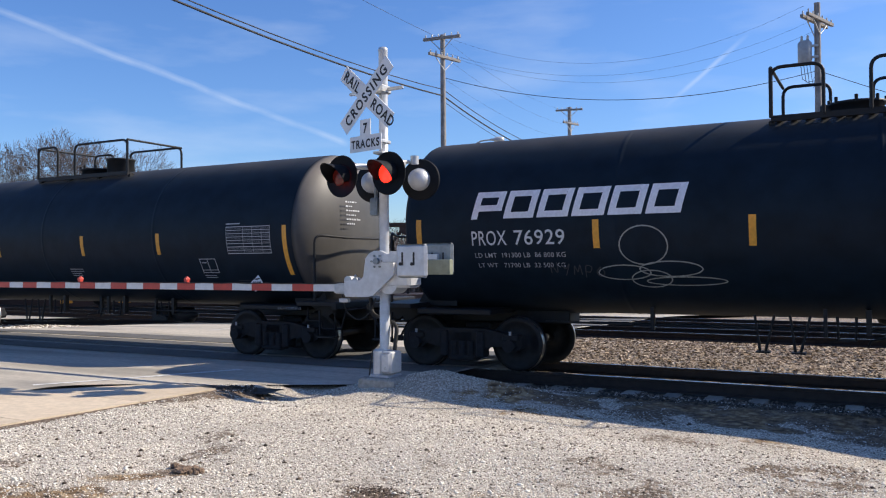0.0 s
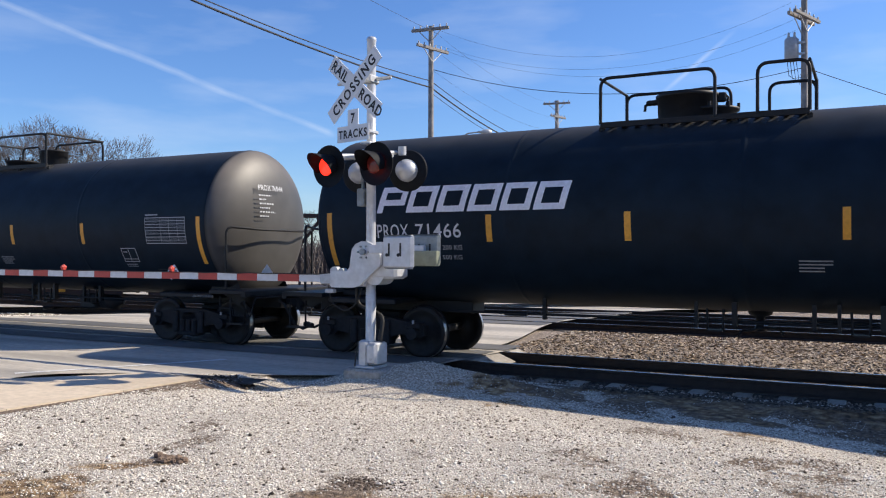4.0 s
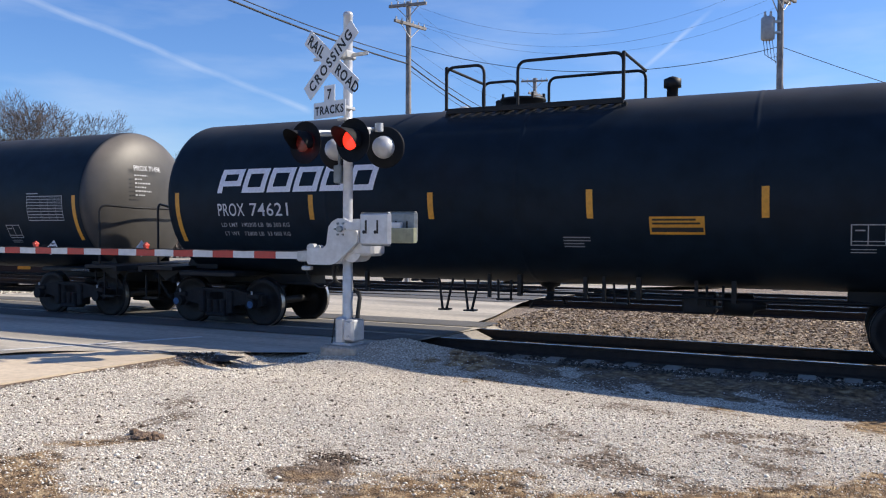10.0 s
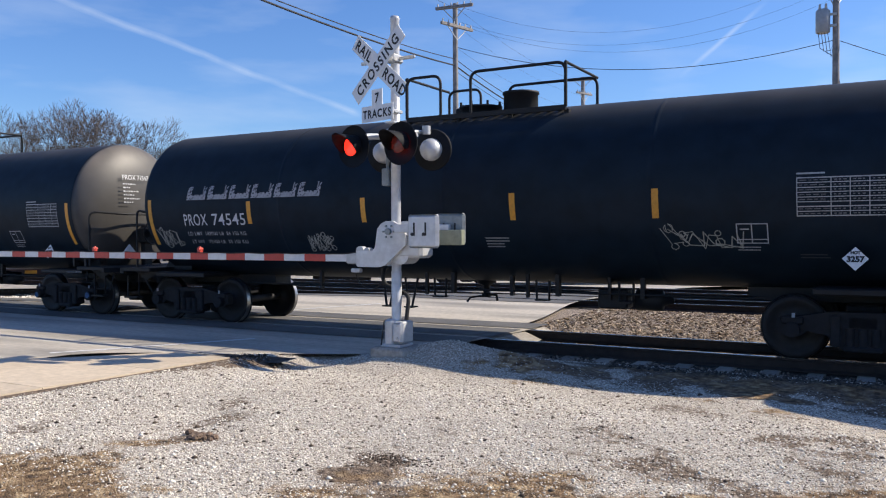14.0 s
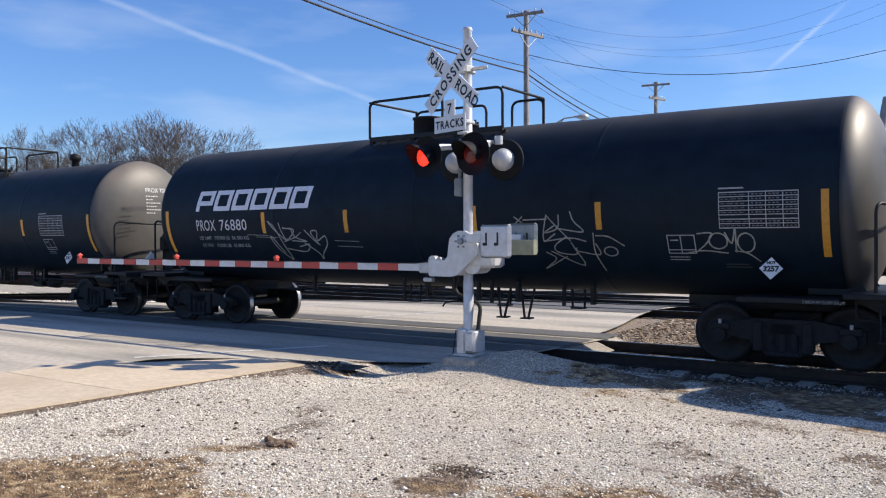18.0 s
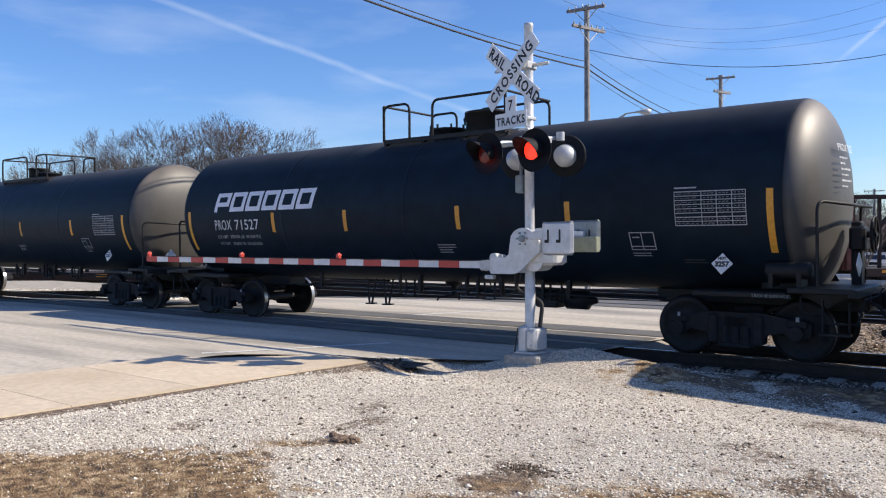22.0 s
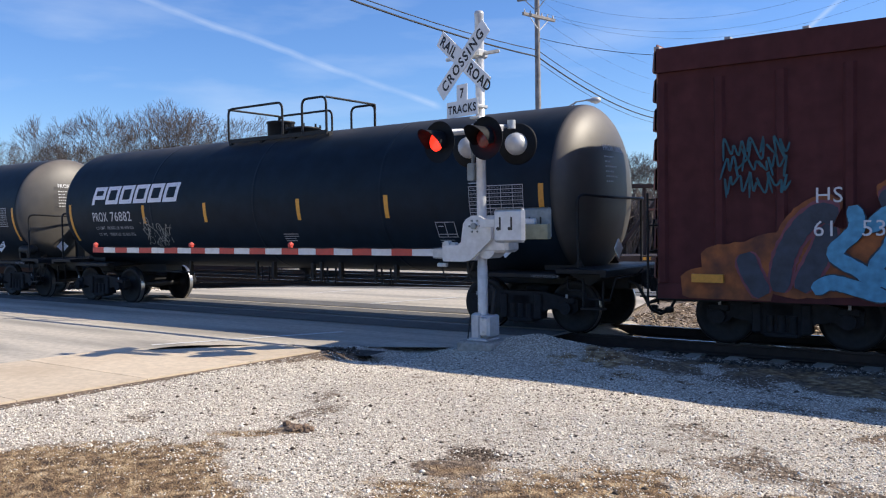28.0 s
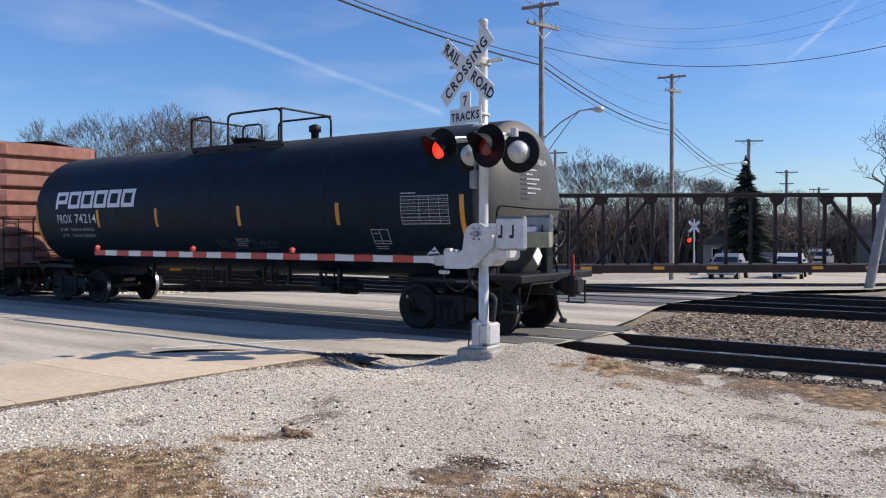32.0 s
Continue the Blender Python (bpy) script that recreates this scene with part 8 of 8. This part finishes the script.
def utility_pole(x, y, top, label, arms=((0.3, 2.5, 0),), lean=(0, 0), yaw=0, r=0.15):
    """arms: distance below the top, length and turn against yaw of each crossarm."""
    z = land(x, y)
    p = thing("utility_pole", label, "utility pole", pose(x, y, z), "utility poles")
    h = top - z
    part("pole", MB().cyl((0, 0, -0.3), (lean[0], lean[1], h), r * 1.15, r * 0.8, 12), M["wood_pole"], p)
    for down, half, turn in arms:
        k = (h - down) / h
        m = pose(lean[0] * k, lean[1] * k, h - down, 0, 0, yaw + turn)
        a = part("crossarm", MB().box(-half / 2, half / 2, -0.16, -0.05, -0.06, 0.06, 0.01), M["wood_pole"], p, at=m)
        for i in range(6):
            ix = -half / 2 + 0.1 + (half - 0.2) * i / 5
            part("insulator", cached("insul", lambda: MB().lathe([(0.05, 0.018), (0.1, 0.035), (0.13, 0.024), (0.16, 0.034), (0.19, 0.012)], (0, -0.1, 0), "z", 8).mesh("insulator")), M["insulator"], a, at=pose(ix, 0, 0))
        for s in (-1, 1):
            part("brace", MB().tube([(s * half * 0.3, -0.1, -0.05), (0, -0.1, -0.55)], 0.02, 5), M["galv"], a)
    return p


def px_place(cx, cy, cz, d):
    return Vector((cx * d, cy * d, 1.74 + cz * d))


P1 = px_place(-0.4765, 0.8866, 0.2764, 34)
utility_pole(P1.x, P1.y, P1.z, "tall weathered wooden utility pole with street lamp arm", ((0.15, 1.65, 0), (0.95, 1.9, 70)), yaw=6, r=0.125)
P2 = px_place(-0.3473, 0.9765, 0.1866, 54)
utility_pole(P2.x, P2.y, P2.z + 0.2, "weathered wooden utility pole with two crossarms", ((0.2, 1.8, 0), (1.1, 1.7, 62)), yaw=12, r=0.15)
P4 = px_place(-0.2711, 1.0295, 0.1096, 84)
utility_pole(P4.x, P4.y, P4.z + 0.2, "distant wooden utility pole with crossarm", ((0.2, 2.8, 0),), yaw=32, r=0.2)
P3 = px_place(-0.0775, 1.164, 0.3162, 28)
utility_pole(P3.x, P3.y, P3.z + 0.35, "wooden utility pole with grey transformer", ((0.62, 2.2, 0), (0.66, 2.2, 180)), yaw=72, r=0.13)
for off, cz, d in ((0.411, 0.0745, 110), (0.450, 0.0536, 130), (0.473, 0.032, 150)):
    fx, fy = at_depth(off, d)
    utility_pole(fx, fy, 1.74 + cz * d, "distant weathered wooden utility pole", ((0.3, 2.8, 0), (1.8, 1.8, 0)), yaw=20, r=0.2)
fx, fy = at_depth(0.132, 75)
utility_pole(fx, fy, 1.74 + 0.0998 * 75, "distant weathered wooden utility pole", ((0.3, 2.2, 0),), yaw=20, r=0.16)
LB = px_place(-0.1528, 1.1118, -0.0735, 36)
lp = thing("leaning_pole", "pale grey pole leaning beside the far line", "pole", pose(LB.x - 0.03, LB.y - 0.02, land(LB.x, LB.y)))
part("pole", MB().cyl((0, 0, -0.4), (1.40, 0.68, 8.75), 0.21, 0.16, 12), M["grey_post"], lp)
sp = thing("post", "thin pale grey post beside the far line", "post", pose(LB.x + 1.52, LB.y + 1.06, land(LB.x + 1.52, LB.y + 1.06)))
part("shaft", MB().cyl((0, 0, -0.3), (0, 0, 4.25), 0.09, 0.08, 10), M["galv"], sp)
part("cap", MB().lathe([(4.24, 0.09), (4.29, 0.09), (4.33, 0.05), (4.34, 0.01)], (0, 0, 0), "z", 10), M["galv"], sp)
SG = px_place(-0.4765, 0.8866, 0.0, 33.4)
sg = thing("sign", "small white sign on a thin post", "sign", pose(SG.x, SG.y, land(SG.x, SG.y), 0, 0, 28))
sg_h = 1.0 - land(SG.x, SG.y)
part("post", MB().cyl((0, 0, -0.2), (0, 0, sg_h), 0.03, 0.03, 8), M["galv"], sg)
part("plate", MB().box(-0.14, 0.14, -0.05, -0.035, sg_h - 0.36, sg_h, 0.01), M["sign_white"], sg)
part("printed_line", MB().box(-0.09, 0.09, -0.056, -0.051, sg_h - 0.12, sg_h - 0.07).box(-0.08, 0.08, -0.056, -0.051, sg_h - 0.24, sg_h - 0.19), M["lamp_black"], sg)

tf = thing("transformer", "grey pole transformer hanging from a utility pole", "transformer", pose(P3.x - 0.42, P3.y - 0.1, P3.z - 1.85))
part("tank", MB().lathe([(0.0, 0.2), (0.03, 0.24), (0.78, 0.24), (0.84, 0.18), (0.85, 0.01)], (0, 0, 0), "z", 18), M["transformer"], tf)
for s in (-0.1, 0.1):
    part("bushing", MB().lathe([(0.84, 0.03), (0.9, 0.06), (0.95, 0.035), (1.0, 0.05), (1.05, 0.02)], (s, 0, 0), "z", 8), M["insulator"], tf)
part("bracket", MB().box(0.2, 0.45, -0.04, 0.04, 0.2, 0.28).box(0.2, 0.45, -0.04, 0.04, 0.6, 0.68), M["galv"], tf)
for k in range(4):
    part("loose_lead", MB().tube([(0.1 * k - 0.15, 0, 0.05), (0.12 * k - 0.1, 0.1, -0.5 - 0.12 * k), (0.42, 0.1, -0.9 + 0.3 * k)], 0.012, 5), M["wire"], tf)


def street_lamp(foot, head, label, bow=0.10):
    """A cobra-head lamp on two arms; it stands on its pole."""
    ob = thing("street_lamp", label, "street lamp", pose(*foot))
    v = Vector(head) - Vector(foot)
    up = Vector((0, 0, 1))
    part("arm", MB().tube([(0, 0, 0), v * 0.35 + up * v.length * bow, v * 0.75 + up * v.length * bow, v], 0.03, 7), M["grey_post"], ob)
    part("arm", MB().tube([(0, 0, -0.75), v * 0.55 + up * v.length * (bow - 0.08), v * 0.75 + up * v.length * (bow - 0.01)], 0.02, 6), M["grey_post"], ob)
    d = v.copy()
    d.z = 0
    d.normalize()
    m = Matrix.Translation(v) @ Vector((d.x, d.y, 0)).to_track_quat("X", "Z").to_matrix().to_4x4()
    part("lamp_head", MB().lathe([(-0.06, 0.02), (-0.04, 0.045), (0.08, 0.055), (0.18, 0.11), (0.38, 0.135), (0.5, 0.10), (0.55, 0.02)], (0, 0, 0), "x", 14), M["galv"], ob, "grey cobra head", m)
    part("lamp_lens", MB().lathe([(-0.15, 0.02), (-0.14, 0.07), (-0.10, 0.10), (-0.06, 0.11)], (0.34, 0, 0), "z", 14), M["insulator"], ob, "clear drop lens", m)
    return ob


lamp_foot = px_place(-0.4751, 0.8876, 0.1137, 34)
street_lamp((P1.x + 0.12, P1.y, lamp_foot.z), px_place(-0.4276, 0.9206, 0.1488, 34), "grey street lamp on a long arm")
street_lamp((P2.x + 0.14, P2.y, P2.z - 6.3), px_place(-0.279, 1.023, 0.0835, 56), "grey street lamp on a long straight arm", 0.02)


def cable(a, b, sag, r=0.012, label="thin black overhead wire", n=18):
    a, b = Vector(a), Vector(b)
    pts = [a.lerp(b, i / n) - Vector((0, 0, sag * 4 * (i / n) * (1 - i / n))) for i in range(n + 1)]
    ob = part("overhead_wire", MB().tube(pts, r, 5), M["wire"])
    return tagged(ob, label, "wire", "overhead wires")


W0 = Vector((-13.4, -6.0, 9.6))
for dz, dx, sag, r in ((-2.54, 0.0, 0.87, 0.032), (-2.27, 0.0, 1.0, 0.018), (-0.35, 0.3, 0.7, 0.007)):
    cable((P1.x + dx, P1.y, P1.z + dz), W0 + Vector((dx, 0, dz + 2.2)), sag, r, "heavy black overhead cable" if r > 0.03 else "thin black wire strung between poles")
for dz, e, r in ((-2.54, -3.45, 0.032), (-2.27, -3.06, 0.018), (-2.75, -3.75, 0.012), (-0.1, -0.1, 0.004), (-0.85, -1.0, 0.004), (-1.77, -1.9, 0.004)):
    cable((P1.x, P1.y, P1.z + dz), (P2.x, P2.y, P2.z + e), 0.5, r, "overhead cable between two poles")
for e, f, r in ((-3.45, -3.6, 0.032), (-3.06, -3.2, 0.02), (-3.75, -4.0, 0.014)):
    cable((P2.x, P2.y, P2.z + e), (P4.x, P4.y, P4.z + f), 0.8, r, "overhead cable to a distant pole")
cable((P1.x, P1.y, P1.z - 1.77), (P3.x, P3.y, P3.z - 2.1), 1.0, 0.013, "sagging black service wire between poles")
cable((P3.x, P3.y, P3.z - 2.1), (P3.x + 16, P3.y + 6, P3.z - 7.5), 0.3, 0.013, "sagging black service wire between poles")
for dx, dy, e, f, sag in ((-0.35, -0.95, -0.2, 0.05, 1.55), (0.0, 0.0, -0.82, -0.2, 1.45), (0.3, 0.9, -0.9, -0.25, 1.55)):
    cable((P3.x + dx, P3.y + dy, P3.z + f), (P1.x + 0.3, P1.y + 0.5 * dy, P1.z + e), sag, 0.0038, "thin black wire strung between poles")
cable((P3.x, P3.y, P3.z - 3.0), (P3.x + 1.6, P3.y - 0.4, land(P3.x + 1.6, P3.y)), 0.0, 0.01, "steel guy wire bracing a pole")


def far_signal():
    d = 66
    p = px_place(-0.325, 0.992, -0.0347, d)
    g = land(p.x, p.y)
    s = thing("crossing_signal", "distant crossing signal with a lit red lamp", "crossing signal", pose(p.x, p.y, g, 0, 0, 30))
    part("mast", MB().cyl((0, 0, -0.3), (0, 0, 4.6), 0.07, seg=10), M["silver"], s)
    for a in (45, -45):
        part("crossbuck_blade", MB().box(-0.6, 0.6, -0.1, -0.08, -0.11, 0.11), M["sign_white"], s, at=pose(0, -0.02, 4.0, 0, a, 0))
    for x, m in ((-0.4, "lens_on"), (0.4, "lens_off")):
        l = part("lamp", MB().lathe([(-0.1, 0.02), (-0.1, 0.3), (-0.06, 0.3), (-0.06, 0.02)], (x, 0, 2.9), "y", 20), M["lamp_black"], s)
        part("lens", MB().lathe([(-0.16, 0.01), (-0.14, 0.14), (-0.1, 0.16)], (x, 0, 2.9), "y", 16), M[m], l)
    part("lamp_arm", MB().tube([(-0.45, 0, 2.9), (0.45, 0, 2.9)], 0.03, 6), M["galv"], s)
    part("case", MB().box(-0.3, 0.3, -0.25, 0.25, 0.0, 1.1, 0.02), M["silver"], s)


far_signal()


def vehicle(x, y, yaw, paint, label, kind="pickup"):
    z = road_height(x, y) if on_road(x, y) else land(x, y)
    v = thing("pickup_truck" if kind == "pickup" else "car", label, "pickup truck" if kind == "pickup" else "car", pose(x, y, z, 0, 0, yaw), "waiting vehicles")
    # the front looks along -y
    if kind == "pickup":
        body = [(-2.75, 0.55), (-2.75, 1.02), (-2.6, 1.12), (-1.35, 1.2), (-0.7, 1.82), (0.75, 1.84), (0.95, 1.25), (2.75, 1.22), (2.75, 0.55)]
        wheels, half = (-1.75, 1.75), 0.98
    else:
        body = [(-2.3, 0.4), (-2.35, 0.75), (-2.1, 0.9), (-1.1, 1.0), (-0.4, 1.46), (1.1, 1.48), (1.9, 1.05), (2.3, 0.95), (2.3, 0.4)]
        wheels, half = (-1.4, 1.4), 0.9
    n = len(body)
    vs = []
    for sx in (-half, half):
        for a, b in body:
            tuck = 0.16 if b > 1.25 or (kind != "pickup" and b > 1.02) else 0.0
            vs.append((sx - math.copysign(tuck, sx), a, b))
    fs = [tuple(range(n)), tuple(reversed(range(n, 2 * n)))] + [(i, n + i, n + (i + 1) % n, (i + 1) % n) for i in range(n)]
    part("body", flip_fix(MB().add(vs, fs).mesh("body")), paint, v)
    zt = 1.76 if kind == "pickup" else 1.40
    zb = 1.26 if kind == "pickup" else 1.03
    yb, yt = (-1.30, -0.72) if kind == "pickup" else (-1.0, -0.42)
    part("windscreen", MB().add([(-half + 0.12, yb - 0.02, zb), (half - 0.12, yb - 0.02, zb), (half - 0.26, yt - 0.03, zt), (-half + 0.26, yt - 0.03, zt)], [(0, 1, 2, 3)]), M["glass"], v)
    for s in (-1, 1):
        part("side_window", MB().add([(s * (half - 0.08), yb + 0.25, zb), (s * (half - 0.08), 0.75, zb), (s * (half - 0.145), 0.62, zt), (s * (half - 0.145), yt + 0.1, zt)], [(0, 1, 2, 3)]), M["glass"], v)
        part("headlamp", MB().box(s * half * 0.72 - 0.16, s * half * 0.72 + 0.16, body[1][0] - 0.03, body[1][0] + 0.05, zb - 0.42, zb - 0.24, 0.02), M["insulator"], v, "clear headlamp")
        part("mirror", MB().box(s * (half + 0.02) - 0.1, s * (half + 0.02) + 0.1, yb + 0.1, yb + 0.2, zb, zb + 0.18, 0.03), M["lamp_black"], v)
        for w in wheels:
            r = 0.38 if kind == "pickup" else 0.32
            ty = part("tyre", MB().lathe([(-0.12, r * 0.6), (-0.12, r * 0.95), (-0.08, r), (0.08, r), (0.12, r * 0.95), (0.12, r * 0.6)], (s * (half - 0.1), w, r), "x", 20), M["tyre"], v)
            part("rim", MB().cyl((s * (half + 0.0), w, r), (s * (half + 0.025), w, r), r * 0.6, seg=14), M["hub"], ty)
    part("grille", MB().box(-half * 0.5, half * 0.5, body[1][0] - 0.025, body[1][0] + 0.04, zb - 0.46, zb - 0.22, 0.01), M["lamp_black"], v)
    part("bumper", MB().box(-half, half, body[0][0] - 0.1, body[0][0] + 0.1, 0.42, 0.62, 0.04), M["galv"] if kind == "pickup" else M["lamp_black"], v)
    return v


for off, d, kind, paint, lab in ((0.342, 60, "pickup", "car_silver", "silver-grey pickup truck waiting at the crossing"), (0.416, 61, "pickup", "car_white", "white pickup truck waiting at the crossing"),
                                 (0.452, 76, "pickup", "car_silver", "pale van-like truck waiting in line"), (0.478, 92, "car", "car_white", "white car waiting in line"),
                                 (0.497, 104, "car", "car_dark", "dark car waiting in line"), (0.515, 112, "pickup", "car_white", "white truck waiting at the end of the line"), (0.39, 80, "car", "car_dark", "dark car waiting in line")):
    vx, vy = at_depth(off, d)
    vehicle(vx, vy, random.Random(int(d)).uniform(-8, 8) + 8, M[paint], lab, kind)


def low_building(off, d, w, depth, h, label):
    x, y = at_depth(off, d)
    z = land(x, y)
    b = thing("building", label, "building", pose(x, y, z, 0, 0, 32))
    part("wall", MB().box(-w / 2, w / 2, 0, depth, -0.3, h), M["siding"], b)
    part("roof", flip_fix(MB().prism([(-w / 2 - 0.4, h), (w / 2 + 0.4, h), (w / 2 - 1.5, h + 1.3), (-w / 2 + 1.5, h + 1.3)], -0.4, depth + 0.4).mesh("roof")), M["roofing"], b)
    n = int(w / 2.6)
    for k in range(n):
        wx = -w / 2 + w * (k + 0.5) / n
        wi = part("window", MB().box(wx - 0.55, wx + 0.55, -0.06, 0.02, 0.9, 2.0), M["sign_white"], b)
        part("pane", MB().box(wx - 0.47, wx + 0.47, -0.075, -0.05, 0.98, 1.92), M["glass"], wi)
    return b


low_building(0.345, 82, 5.6, 5, 2.3, "low grey building among bare trees")
low_building(0.07, 115, 14, 8, 2.8, "low grey house behind the far road")


low_building(0.575, 76, 6.5, 6, 3.3, "grey-sided house behind the far line")


def motions():
    for car, x0 in TRAIN:
        walk(car, [(float(t), pose(x0 - V1 * t - (0.13 if t == 0 else 0.0), YC, ZR)) for t in range(33)])
    for car, s in FAR_TRAIN:
        walk(car, [(0.0, far_pose(s - V2 * 31.9)), (32.0, far_pose(s + V2 * 0.1))])
    for ws, car, lx in SPIN:
        x0 = dict((c.name, x) for c, x in TRAIN)[car.name] + lx
        t_in, t_out = max(0.0, (x0 - 4.5) / V1), min(32.0, (x0 + 30.0) / V1)
        z = 0.457 - SINK
        if t_out <= 0 or t_in >= 32:
            continue
        rows = [] if t_in == 0 else [(0.0, pose(lx, 0, z))]
        t, a = t_in, 0.0
        while t < t_out:
            rows.append((t, pose(lx, 0, z, 0, -a, 0)))
            t = round((t + 2 / 30) * 30) / 30
            a = math.degrees(V1 * (t - t_in) / 0.457)
        rows.append((t_out, pose(lx, 0, z, 0, -math.degrees(V1 * (t_out - t_in) / 0.457), 0)))
        if t_out < 32:
            rows.append((32.0, rows[-1][1]))
        walk(ws, rows)

    # the lamps of the crossing signal wink by turns: each lens turns its glowing or its dull face outward
    beats = [round((1.0 + 0.5415 * n + (0.045 if n in (11, 35) else 0.0)) * 30) / 30 for n in range(-1, 58)]
    for k, shade in enumerate(SHADES):
        dark_low = k % 2 == 1           # the second lamp goes dark when the first lights up
        rows = []
        ang = 180.0 if not dark_low else 0.0
        rows.append((0.0, pose(0, -0.06, 0, 0, 0, ang)))
        for t in beats:
            rows += [(t + i / 30, pose(0, -0.06, 0, 0, 0, ang + 60 * i)) for i in range(4)]
            ang += 180.0
        rows.append((32.0, pose(0, -0.06, 0, 0, 0, ang)))
        walk(shade, rows)


motions()
